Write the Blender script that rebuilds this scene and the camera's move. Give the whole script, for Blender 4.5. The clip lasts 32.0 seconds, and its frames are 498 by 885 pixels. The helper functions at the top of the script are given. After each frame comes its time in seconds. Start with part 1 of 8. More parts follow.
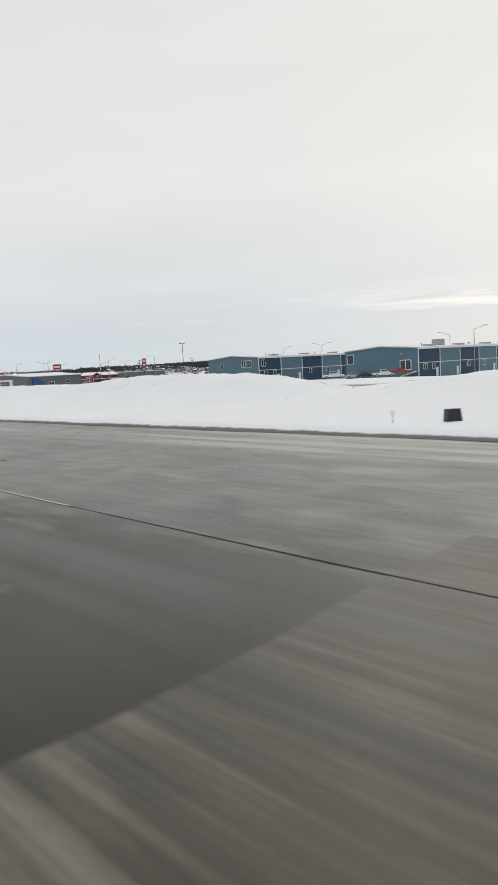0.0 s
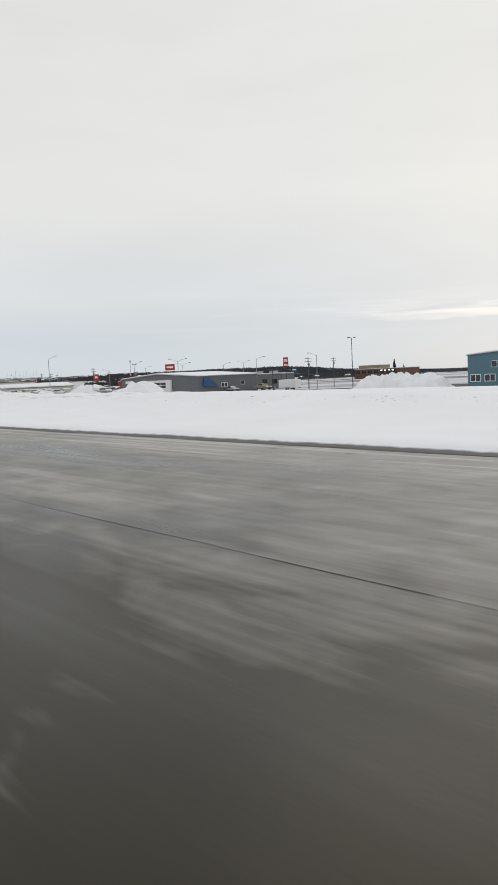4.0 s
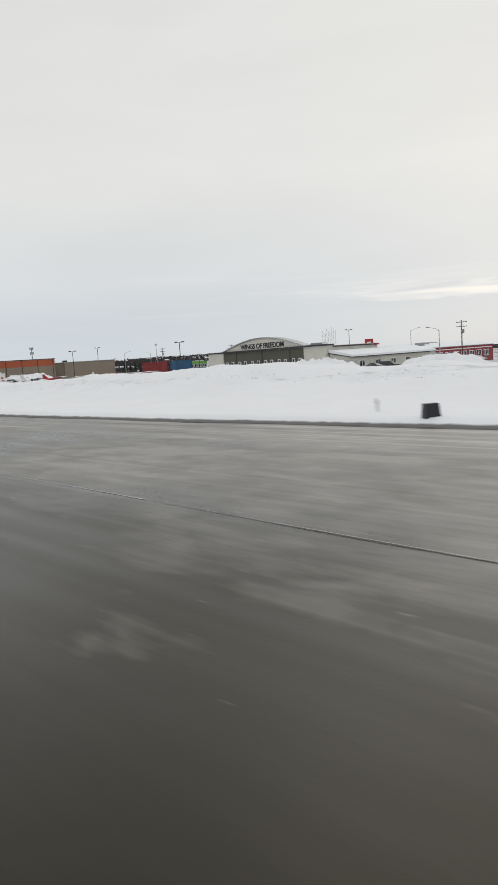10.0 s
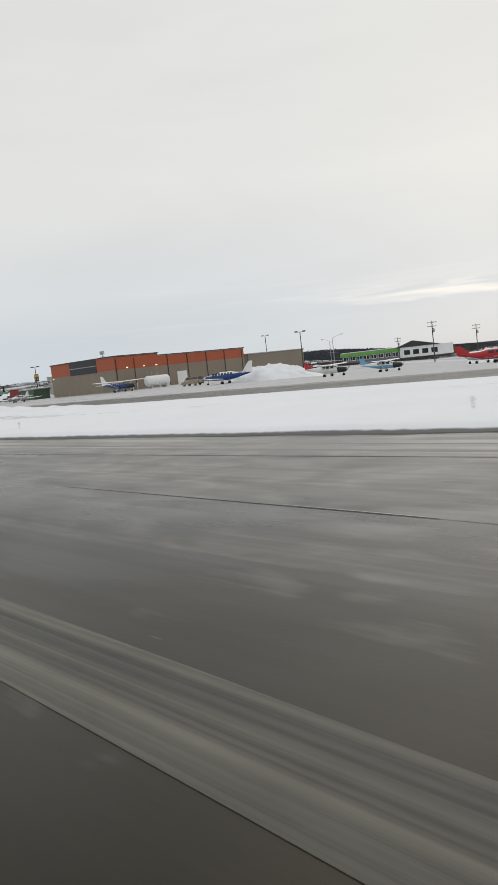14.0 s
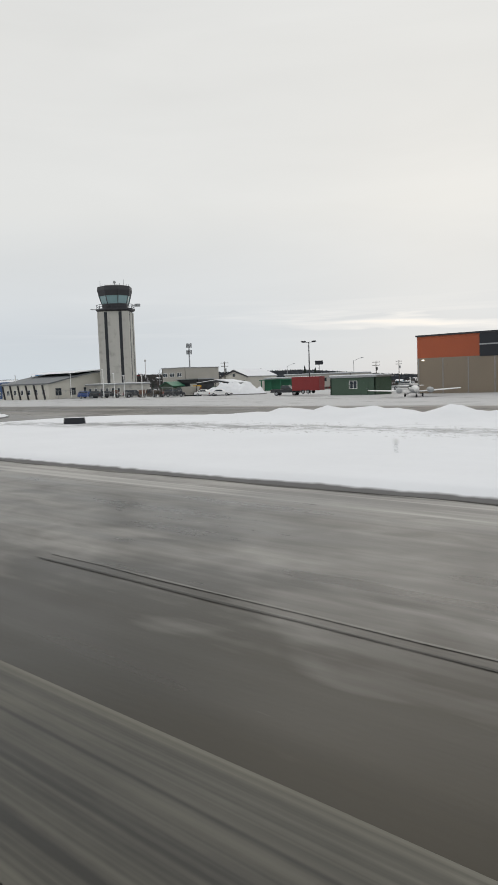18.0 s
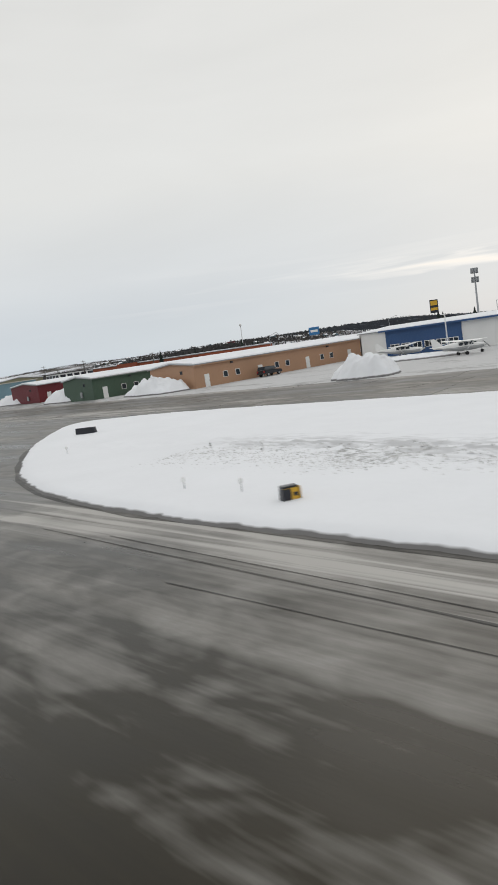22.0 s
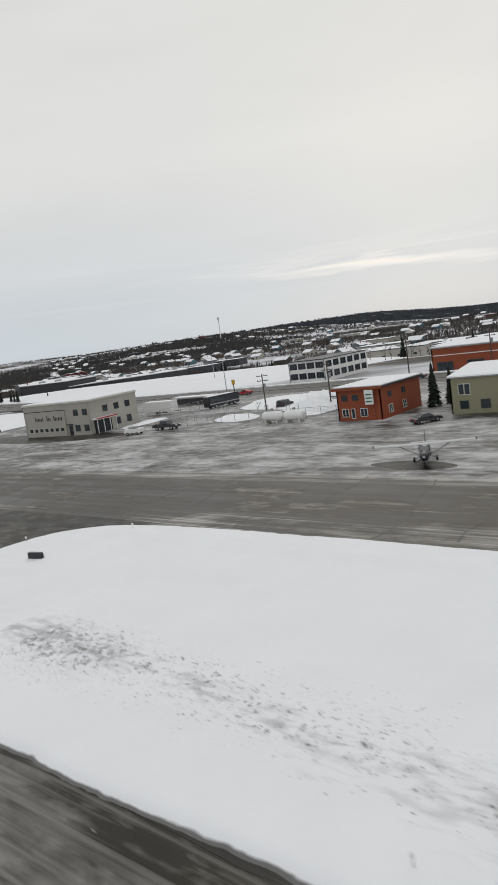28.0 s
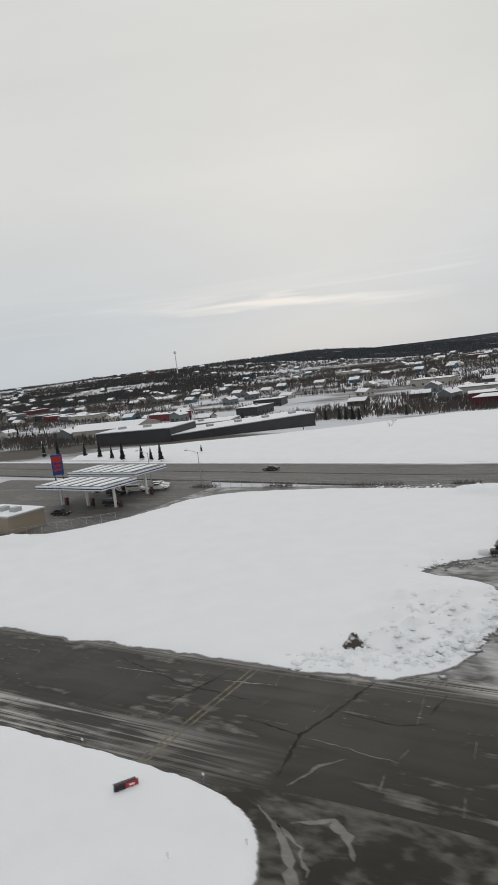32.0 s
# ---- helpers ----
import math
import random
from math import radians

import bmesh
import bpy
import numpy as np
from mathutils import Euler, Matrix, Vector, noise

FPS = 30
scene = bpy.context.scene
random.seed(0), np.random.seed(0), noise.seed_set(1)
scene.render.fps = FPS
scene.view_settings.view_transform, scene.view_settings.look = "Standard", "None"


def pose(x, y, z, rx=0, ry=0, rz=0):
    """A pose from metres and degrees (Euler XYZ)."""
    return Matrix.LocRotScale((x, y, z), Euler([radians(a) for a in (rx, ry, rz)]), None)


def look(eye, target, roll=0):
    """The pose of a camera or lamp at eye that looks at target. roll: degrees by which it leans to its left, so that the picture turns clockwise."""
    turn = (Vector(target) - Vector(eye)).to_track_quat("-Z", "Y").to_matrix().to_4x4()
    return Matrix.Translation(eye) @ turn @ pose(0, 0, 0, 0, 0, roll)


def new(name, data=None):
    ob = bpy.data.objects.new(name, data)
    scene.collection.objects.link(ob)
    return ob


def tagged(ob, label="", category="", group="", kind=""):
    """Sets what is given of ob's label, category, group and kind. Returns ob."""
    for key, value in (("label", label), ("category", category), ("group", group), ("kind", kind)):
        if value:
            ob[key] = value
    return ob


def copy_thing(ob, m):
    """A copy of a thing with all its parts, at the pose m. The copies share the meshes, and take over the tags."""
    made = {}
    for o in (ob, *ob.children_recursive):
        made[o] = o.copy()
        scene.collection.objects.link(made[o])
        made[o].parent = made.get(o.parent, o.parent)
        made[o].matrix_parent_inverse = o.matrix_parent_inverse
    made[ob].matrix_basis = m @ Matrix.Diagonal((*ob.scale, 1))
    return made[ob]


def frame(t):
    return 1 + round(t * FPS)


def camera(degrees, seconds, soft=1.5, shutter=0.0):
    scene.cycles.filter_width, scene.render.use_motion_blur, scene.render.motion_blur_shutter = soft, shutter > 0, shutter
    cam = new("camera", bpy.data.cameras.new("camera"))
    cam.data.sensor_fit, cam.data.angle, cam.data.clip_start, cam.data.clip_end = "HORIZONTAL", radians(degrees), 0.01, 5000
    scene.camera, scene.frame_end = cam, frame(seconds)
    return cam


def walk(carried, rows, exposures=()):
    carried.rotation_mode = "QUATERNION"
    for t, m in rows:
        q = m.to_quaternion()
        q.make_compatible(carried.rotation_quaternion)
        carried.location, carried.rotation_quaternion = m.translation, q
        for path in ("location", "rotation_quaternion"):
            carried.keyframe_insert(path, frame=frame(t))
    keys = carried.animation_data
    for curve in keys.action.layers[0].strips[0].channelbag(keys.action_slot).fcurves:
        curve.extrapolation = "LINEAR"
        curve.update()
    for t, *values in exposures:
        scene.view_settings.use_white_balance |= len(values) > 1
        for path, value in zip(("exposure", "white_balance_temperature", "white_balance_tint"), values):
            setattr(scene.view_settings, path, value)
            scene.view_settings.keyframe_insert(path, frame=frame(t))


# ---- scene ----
cam = camera(37.69, 32.0, soft=1.3, shutter=0.16)
# seconds, x, y, z, degrees turned from +y towards -x, pitch, roll
ROWS = [
    (0.0, 0.00, -0.63, 2.85, 46.99, -5.99, -3.14),
    (0.5, -9.98, -0.44, 2.85, 46.92, -6.09, -2.49),
    (1.0, -20.27, -0.25, 2.85, 46.68, -6.25, -2.43),
    (1.5, -30.87, -0.09, 2.85, 46.52, -5.52, -2.29),
    (2.0, -41.77, 0.04, 2.85, 46.28, -6.30, -2.24),
    (2.5, -52.98, 0.12, 2.85, 46.67, -6.20, -3.39),
    (3.0, -64.49, 0.18, 2.85, 47.41, -6.39, -3.92),
    (3.5, -76.29, 0.22, 2.85, 47.60, -5.29, -3.40),
    (4.0, -88.38, 0.26, 2.85, 48.00, -5.28, -2.56),
    (4.5, -100.74, 0.30, 2.85, 48.52, -5.88, -1.80),
    (5.0, -113.37, 0.34, 2.85, 49.12, -6.61, -1.49),
    (5.5, -126.28, 0.39, 2.87, 49.72, -6.97, -2.02),
    (6.0, -139.47, 0.43, 2.89, 50.27, -6.48, -3.80),
    (6.5, -152.93, 0.44, 2.87, 49.07, -6.48, -3.22),
    (7.0, -166.66, 0.42, 2.84, 49.05, -6.47, -2.65),
    (7.5, -180.68, 0.38, 2.81, 48.70, -6.83, -2.70),
    (8.0, -194.96, 0.29, 2.81, 48.96, -7.46, -3.45),
    (8.5, -209.50, 0.18, 2.84, 48.98, -6.96, -2.92),
    (9.0, -224.28, 0.08, 2.84, 48.82, -5.91, -3.88),
    (9.5, -239.30, -0.02, 2.84, 48.10, -5.70, -3.54),
    (10.0, -254.54, -0.10, 2.83, 47.70, -6.54, -3.86),
    (10.5, -269.99, -0.18, 2.85, 47.88, -6.76, -3.89),
    (11.0, -285.63, -0.23, 2.86, 46.48, -6.91, -2.97),
    (11.5, -301.46, -0.25, 2.86, 46.24, -6.79, -4.24),
    (12.0, -317.46, -0.25, 2.86, 47.49, -7.12, -5.93),
    (12.5, -333.63, -0.23, 2.83, 48.22, -6.56, -5.87),
    (13.0, -349.94, -0.21, 2.80, 49.12, -7.17, -7.44),
    (13.5, -366.38, -0.20, 2.82, 47.24, -5.40, -5.49),
    (14.0, -382.92, -0.20, 2.85, 46.53, -5.95, -6.37),
    (14.5, -399.53, -0.20, 2.85, 46.79, -6.05, -7.31),
    (15.0, -416.18, -0.19, 2.85, 45.49, -6.17, -7.31),
    (15.5, -432.85, -0.17, 2.85, 43.43, -6.25, -6.63),
    (16.0, -449.52, -0.15, 2.84, 41.42, -6.22, -5.52),
    (16.5, -466.17, -0.12, 2.84, 40.24, -6.03, -4.24),
    (17.0, -482.79, -0.08, 2.87, 40.70, -5.61, -3.03),
    (17.5, -499.37, -0.05, 3.01, 42.07, -5.12, -2.28),
    (18.0, -515.91, 0.00, 3.21, 41.85, -4.94, -2.00),
    (18.5, -532.41, 0.07, 3.46, 43.01, -5.11, -1.81),
    (19.0, -548.87, 0.16, 3.65, 43.33, -5.11, -1.84),
    (19.5, -565.30, 0.27, 3.85, 43.78, -4.69, -4.89),
    (20.0, -581.71, 0.41, 4.11, 44.06, -5.02, -4.92),
    (20.5, -598.11, 0.58, 4.54, 45.31, -5.84, -4.55),
    (21.0, -614.51, 0.74, 4.93, 46.95, -6.04, -2.95),
    (21.5, -630.93, 0.86, 5.14, 47.75, -5.79, -4.01),
    (22.0, -647.38, 0.96, 5.43, 47.58, -7.39, -8.36),
    (22.5, -663.87, 1.05, 5.80, 46.44, -6.30, -7.16),
    (23.0, -680.41, 1.09, 6.28, 45.74, -4.52, -5.77),
    (23.5, -697.01, 1.16, 6.91, 45.73, -5.54, -4.02),
    (24.0, -713.69, 1.17, 7.56, 44.92, -5.29, -4.45),
    (24.5, -730.46, 1.13, 8.05, 42.89, -4.95, -3.68),
    (25.0, -747.34, 1.15, 8.67, 41.50, -5.26, -3.54),
    (25.5, -764.34, 1.25, 9.45, 40.71, -5.96, -3.93),
    (26.0, -781.48, 1.42, 10.42, 40.47, -6.79, -4.77),
    (26.5, -798.78, 1.67, 11.60, 40.74, -7.52, -5.94),
    (27.0, -816.25, 2.01, 13.00, 41.49, -7.90, -7.36),
    (27.5, -833.90, 2.34, 14.50, 42.32, -8.26, -8.33),
    (28.0, -851.73, 2.69, 16.14, 41.01, -8.39, -8.26),
    (28.5, -869.74, 3.10, 17.91, 38.63, -6.16, -5.93),
    (29.0, -887.92, 3.56, 19.56, 36.78, -7.79, -7.50),
    (29.5, -906.27, 3.97, 21.21, 34.94, -7.38, -7.72),
    (30.0, -924.78, 4.35, 22.99, 33.50, -5.97, -6.45),
    (30.5, -943.41, 4.67, 24.87, 33.02, -5.81, -5.75),
    (31.0, -962.14, 5.01, 26.79, 33.43, -7.14, -7.26),
    (31.5, -980.95, 5.44, 28.68, 33.54, -6.48, -7.54),
    (32.0, -999.85, 5.94, 30.65, 33.08, -6.62, -7.23),
]


def aim(x, y, z, turn, pitch, roll):
    a, b = radians(turn), radians(pitch)
    way = Vector((-math.sin(a) * math.cos(b), math.cos(a) * math.cos(b), math.sin(b)))
    return look((x, y, z), Vector((x, y, z)) + 10 * way, roll)


walk(cam, [(r[0], aim(*r[1:])) for r in ROWS], ((0, 0.06), (12, 0.0), (25, 0.0), (27, -0.02), (29, -0.12), (30.5, -0.16), (32, -0.18)))

# ---- world, sun ----
world = bpy.data.worlds.new("overcast")
scene.world = world
world.use_nodes = True
wn, wl = world.node_tree.nodes, world.node_tree.links
wn.clear()
w_out = wn.new("ShaderNodeOutputWorld")
w_bg = wn.new("ShaderNodeBackground")
w_sky = wn.new("ShaderNodeTexSky")
w_sky.sky_type, w_sky.sun_disc = "NISHITA", False
w_sky.sun_elevation, w_sky.sun_rotation = radians(14), radians(-25)
w_co = wn.new("ShaderNodeTexCoord")
w_sep = wn.new("ShaderNodeSeparateXYZ")
wl.new(w_co.outputs["Generated"], w_sep.inputs[0])
# cloud deck: blue-grey near the horizon, warm white higher up
w_ramp = wn.new("ShaderNodeValToRGB")
cr = w_ramp.color_ramp
cr.elements[0].position, cr.elements[0].color = 0.0, (0.60, 0.67, 0.73, 1)
cr.elements[1].position, cr.elements[1].color = 1.0, (0.80, 0.82, 0.84, 1)
for p, c in ((0.02, (0.63, 0.695, 0.75, 1)), (0.06, (0.65, 0.70, 0.75, 1)), (0.11, (0.71, 0.74, 0.765, 1)), (0.22, (0.80, 0.805, 0.79, 1)), (0.40, (0.80, 0.80, 0.78, 1))):
    e = cr.elements.new(p)
    e.color = c
wl.new(w_sep.outputs["Z"], w_ramp.inputs[0])


def sky_noise(scale, stretch, detail):
    m = wn.new("ShaderNodeMapping")
    m.inputs["Scale"].default_value = (scale, scale, scale * stretch)
    t = wn.new("ShaderNodeTexNoise")
    t.inputs["Scale"].default_value, t.inputs["Detail"].default_value = 1.0, detail
    t.inputs["Distortion"].default_value = 0.4
    wl.new(w_co.outputs["Generated"], m.inputs[0])
    wl.new(m.outputs[0], t.inputs["Vector"])
    return t.outputs["Fac"]


def math_node(tree, op, a, b=None, clamp=False):
    n = tree.nodes.new("ShaderNodeMath")
    n.operation, n.use_clamp = op, clamp
    for i, v in enumerate((a, b)):
        if v is None:
            continue
        if isinstance(v, (int, float)):
            n.inputs[i].default_value = v
        else:
            tree.links.new(v, n.inputs[i])
    return n.outputs[0]


wt = world.node_tree
soft = sky_noise(2.2, 5.0, 4)
bands = sky_noise(2.0, 26.0, 6)
# thin bright streaks in the layer some six degrees up
z = w_sep.outputs["Z"]
layer = math_node(wt, "SUBTRACT", 1.0, math_node(wt, "MULTIPLY", math_node(wt, "ABSOLUTE", math_node(wt, "SUBTRACT", z, 0.08)), 26.0), True)
thin = math_node(wt, "MULTIPLY", math_node(wt, "MULTIPLY", math_node(wt, "SUBTRACT", bands, 0.54), 5.0, True), layer)
# one long lens-shaped break in the cloud, warm towards the hidden sun
turn = math_node(wt, "ARCTAN2", math_node(wt, "MULTIPLY", w_sep.outputs["X"], -1.0), w_sep.outputs["Y"])
lift = math_node(wt, "SUBTRACT", z, math_node(wt, "ADD", 0.0735, math_node(wt, "MULTIPLY", math_node(wt, "SUBTRACT", turn, radians(34)), 0.072)))
lift = math_node(wt, "ADD", lift, math_node(wt, "MULTIPLY", math_node(wt, "SUBTRACT", sky_noise(7.0, 9.0, 3), 0.5), 0.035))
lens = math_node(wt, "SUBTRACT", 1.0, math_node(wt, "DIVIDE", math_node(wt, "ABSOLUTE", math_node(wt, "SUBTRACT", turn, radians(30))), radians(15)), True)
core = math_node(wt, "SUBTRACT", 1.0, math_node(wt, "DIVIDE", math_node(wt, "ABSOLUTE", lift), 0.011), True)
core = math_node(wt, "MULTIPLY", core, math_node(wt, "ADD", 0.35, math_node(wt, "MULTIPLY", math_node(wt, "SUBTRACT", sky_noise(5.0, 30.0, 6), 0.38), 3.0, True)))
streak = math_node(wt, "ADD", math_node(wt, "MULTIPLY", thin, 0.28), math_node(wt, "MULTIPLY", core, lens), True)
gain = math_node(wt, "ADD", math_node(wt, "ADD", 0.93, math_node(wt, "MULTIPLY", soft, 0.16)), math_node(wt, "MULTIPLY", streak, 0.34))
w_mul = wn.new("ShaderNodeVectorMath")
w_mul.operation = "SCALE"
wl.new(w_ramp.outputs[0], w_mul.inputs[0])
wl.new(gain, w_mul.inputs["Scale"])
w_warm = wn.new("ShaderNodeMix")
w_warm.data_type = "RGBA"
w_warm.inputs["B"].default_value = (0.98, 0.90, 0.80, 1)
wl.new(w_mul.outputs[0], w_warm.inputs["A"])
wl.new(math_node(wt, "MULTIPLY", streak, 0.6), w_warm.inputs["Factor"])
w_haze = wn.new("ShaderNodeVectorMath")
w_haze.operation = "SCALE"
w_haze.inputs["Scale"].default_value = 0.003
wl.new(w_sky.outputs[0], w_haze.inputs[0])
w_add = wn.new("ShaderNodeVectorMath")
w_add.operation = "ADD"
wl.new(w_warm.outputs["Result"], w_add.inputs[0])
wl.new(w_haze.outputs[0], w_add.inputs[1])
wl.new(w_add.outputs[0], w_bg.inputs["Color"])
w_bg.inputs["Strength"].default_value = 0.92
wl.new(w_bg.outputs[0], w_out.inputs["Surface"])

sun = new("sun", bpy.data.lights.new("sun", "SUN"))
sun.data.energy, sun.data.angle, sun.data.color = 0.3, radians(40), (1.0, 0.95, 0.88)
sun.matrix_world = look((0, 0, 0), (0.42, -0.90, -0.75))

# ---- materials ----
def mat(name, col, rough=0.7, var=0.25, scale=1.0, metal=0.0, bump=0.15, fine=12.0, stain=None, per_piece=0.0, stretch=(1, 1, 1), spec=0.4):
    """Two scales of variation in colour and roughness, with fine relief, in metres of the world."""
    m = bpy.data.materials.new(name)
    m.use_nodes = True
    t = m.node_tree
    n, l = t.nodes, t.links
    b = n["Principled BSDF"]
    b.inputs["Metallic"].default_value = metal
    b.inputs["Specular IOR Level"].default_value = spec
    g = n.new("ShaderNodeNewGeometry")
    mp = n.new("ShaderNodeMapping")
    mp.inputs["Scale"].default_value = stretch
    l.new(g.outputs["Position"], mp.inputs[0])

    def nz(s, d):
        q = n.new("ShaderNodeTexNoise")
        q.inputs["Scale"].default_value, q.inputs["Detail"].default_value = s, d
        l.new(mp.outputs[0], q.inputs["Vector"])
        return q.outputs["Fac"]

    big, small = nz(scale * 0.35, 4), nz(fine, 3)
    f = math_node(t, "ADD", math_node(t, "MULTIPLY", math_node(t, "SUBTRACT", big, 0.5), var * 2.4), math_node(t, "MULTIPLY", math_node(t, "SUBTRACT", small, 0.5), var))
    if per_piece:
        oi = n.new("ShaderNodeObjectInfo")
        f = math_node(t, "ADD", f, math_node(t, "MULTIPLY", math_node(t, "SUBTRACT", oi.outputs["Random"], 0.5), per_piece))
    hsv = n.new("ShaderNodeVectorMath")
    hsv.operation = "SCALE"
    hsv.inputs[0].default_value = col
    l.new(math_node(t, "ADD", 1.0, f), hsv.inputs["Scale"])
    out = hsv.outputs[0]
    if stain:
        mx = n.new("ShaderNodeMix")
        mx.data_type = "RGBA"
        mx.inputs["B"].default_value = (*stain[0], 1)
        l.new(out, mx.inputs["A"])
        s = nz(stain[1], 6)
        l.new(math_node(t, "MULTIPLY", math_node(t, "SUBTRACT", s, stain[2]), stain[3], True), mx.inputs["Factor"])
        out = mx.outputs["Result"]
    l.new(out, b.inputs["Base Color"])
    l.new(math_node(t, "ADD", rough, math_node(t, "MULTIPLY", math_node(t, "SUBTRACT", big, 0.5), 0.25), True), b.inputs["Roughness"])
    if bump:
        bp = n.new("ShaderNodeBump")
        bp.inputs["Strength"].default_value, bp.inputs["Distance"].default_value = bump, 0.02
        l.new(small, bp.inputs["Height"])
        l.new(bp.outputs[0], b.inputs["Normal"])
    return m


def glass_mat(name, col=(0.03, 0.04, 0.05), rough=0.08):
    m = bpy.data.materials.new(name)
    m.use_nodes = True
    b = m.node_tree.nodes["Principled BSDF"]
    b.inputs["Base Color"].default_value = (*col, 1)
    b.inputs["Roughness"].default_value = rough
    b.inputs["Specular IOR Level"].default_value = 0.6
    return m


def lamp_mat(name, col, strength):
    m = bpy.data.materials.new(name)
    m.use_nodes = True
    b = m.node_tree.nodes["Principled BSDF"]
    b.inputs["Base Color"].default_value = (*col, 1)
    b.inputs["Emission Color"].default_value = (*col, 1)
    b.inputs["Emission Strength"].default_value = strength
    return m


def ribbed(name, col, pitch=0.3, rough=0.5, var=0.12):
    """Painted profiled sheet metal with upright ribs."""
    m = mat(name, col, rough, var, 0.5, bump=0.0)
    t = m.node_tree
    n, l = t.nodes, t.links
    g = n.new("ShaderNodeNewGeometry")
    s = n.new("ShaderNodeSeparateXYZ")
    l.new(g.outputs["Position"], s.inputs[0])
    w = math_node(t, "ADD", s.outputs["X"], s.outputs["Y"])
    w = math_node(t, "SINE", math_node(t, "MULTIPLY", w, 6.2832 / pitch))
    w = math_node(t, "MULTIPLY", math_node(t, "ADD", w, 0.0), 2.5, True)
    bp = n.new("ShaderNodeBump")
    bp.inputs["Strength"].default_value, bp.inputs["Distance"].default_value = 0.5, 0.03
    l.new(w, bp.inputs["Height"])
    l.new(bp.outputs[0], n["Principled BSDF"].inputs["Normal"])
    return m


def pavement_mat(name, base, ice, film=0.6, bare=0.60, lanes=1.0, flecks=0.84, rough=0.36, spec=0.5, lane=(0.012, 1.1, 1), zone=None, clouds=1.0, tint=(1, 1, 1)):
    """Worn wet asphalt under a patchy film of ice: lengthwise lanes, cloudy patches, flecks of white ice.
    bare: how much of it stays free of ice; zone: a function that builds where the ice gathers, from X and Y."""
    m = bpy.data.materials.new(name)
    m.use_nodes = True
    t = m.node_tree
    n, l = t.nodes, t.links
    b = n["Principled BSDF"]
    g = n.new("ShaderNodeNewGeometry")

    def M(op, a, c=None, clamp=False):
        return math_node(t, op, a, c, clamp)

    def nz(s, d, st=(1, 1, 1), dist=0.0):
        mp = n.new("ShaderNodeMapping")
        mp.inputs["Scale"].default_value = st
        l.new(g.outputs["Position"], mp.inputs[0])
        q = n.new("ShaderNodeTexNoise")
        q.inputs["Scale"].default_value, q.inputs["Detail"].default_value, q.inputs["Distortion"].default_value = s, d, dist
        l.new(mp.outputs[0], q.inputs["Vector"])
        return q.outputs["Fac"]

    def dev(v, k):
        return M("MULTIPLY", M("SUBTRACT", v, 0.5), k)

    grain, cloud, big, mott = nz(14, 3), nz(0.17, 6, (0.55, 1, 1), 0.9), nz(0.035, 3, (0.5, 1, 1)), nz(0.9, 6, (0.55, 1, 1), 0.6)
    lane1, lane2 = nz(1, 4, lane, 0.15), nz(1, 3, (lane[0] * 2.5, lane[1] * 3.6, 1), 0.1)
    tone = M("ADD", M("ADD", dev(grain, 0.5), dev(cloud, 1.5 * clouds)), M("ADD", M("ADD", dev(big, 1.0), dev(mott, 0.7)), M("ADD", dev(lane1, 1.5 * lanes), dev(lane2, 0.9 * lanes))))
    col = n.new("ShaderNodeVectorMath")
    col.operation = "SCALE"
    col.inputs[0].default_value = base
    sp = n.new("ShaderNodeSeparateXYZ")
    l.new(g.outputs["Position"], sp.inputs[0])
    where, verge, wet = zone(M, sp.outputs["X"], sp.outputs["Y"]) if zone else (0.0, None, None)
    shade = M("MAXIMUM", M("ADD", 1.0, tone), 0.25)
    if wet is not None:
        # the zone's third mask scales the asphalt colour down
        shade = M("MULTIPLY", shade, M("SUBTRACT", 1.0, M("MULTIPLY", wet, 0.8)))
    l.new(shade, col.inputs["Scale"])
    k = M("ADD", M("ADD", M("MULTIPLY", cloud, 0.5), M("MULTIPLY", mott, 0.3)), M("ADD", M("MULTIPLY", lane1, 0.25 * lanes), M("MULTIPLY", lane2, 0.12 * lanes)))
    th = M("SUBTRACT", bare + 0.185 * (lanes - 1), M("MULTIPLY", where, 0.19))
    k = M("MULTIPLY", M("SUBTRACT", k, th), 5.0, True)
    k = M("MULTIPLY", k, M("ADD", film * 0.7, M("MULTIPLY", grain, film * 0.6)), True)
    fl = M("ADD", nz(2.3, 6, (0.38, 1.5, 1), 0.25), M("MULTIPLY", big, 0.35))
    fl = M("MULTIPLY", M("MULTIPLY", M("SUBTRACT", fl, flecks), 10.0, True), 0.75)
    k = M("MAXIMUM", k, fl)
    if verge is not None:
        # scraped lines of packed ice along the margin, with bare wheel lines between them
        scrape = nz(1, 5, (0.03, 1.7, 1), 0.7)
        k = M("MAXIMUM", k, M("MULTIPLY", M("MULTIPLY", M("SUBTRACT", M("ADD", scrape, dev(cloud, 0.6)), 0.43), 5.0, True), M("MULTIPLY", verge, 0.85)))
        k = M("MULTIPLY", k, M("SUBTRACT", 1.0, M("MULTIPLY", M("MULTIPLY", M("SUBTRACT", 0.42, scrape), 9.0, True), M("MULTIPLY", verge, 0.7))))
    mx = n.new("ShaderNodeMix")
    mx.data_type = "RGBA"
    mx.inputs["B"].default_value = (*ice, 1)
    l.new(col.outputs[0], mx.inputs["A"])
    l.new(k, mx.inputs["Factor"])
    l.new(mx.outputs["Result"], b.inputs["Base Color"])
    l.new(M("ADD", M("ADD", rough, dev(cloud, 0.5)), M("ADD", dev(lane1, 0.35), M("MULTIPLY", k, 0.25)), True), b.inputs["Roughness"])
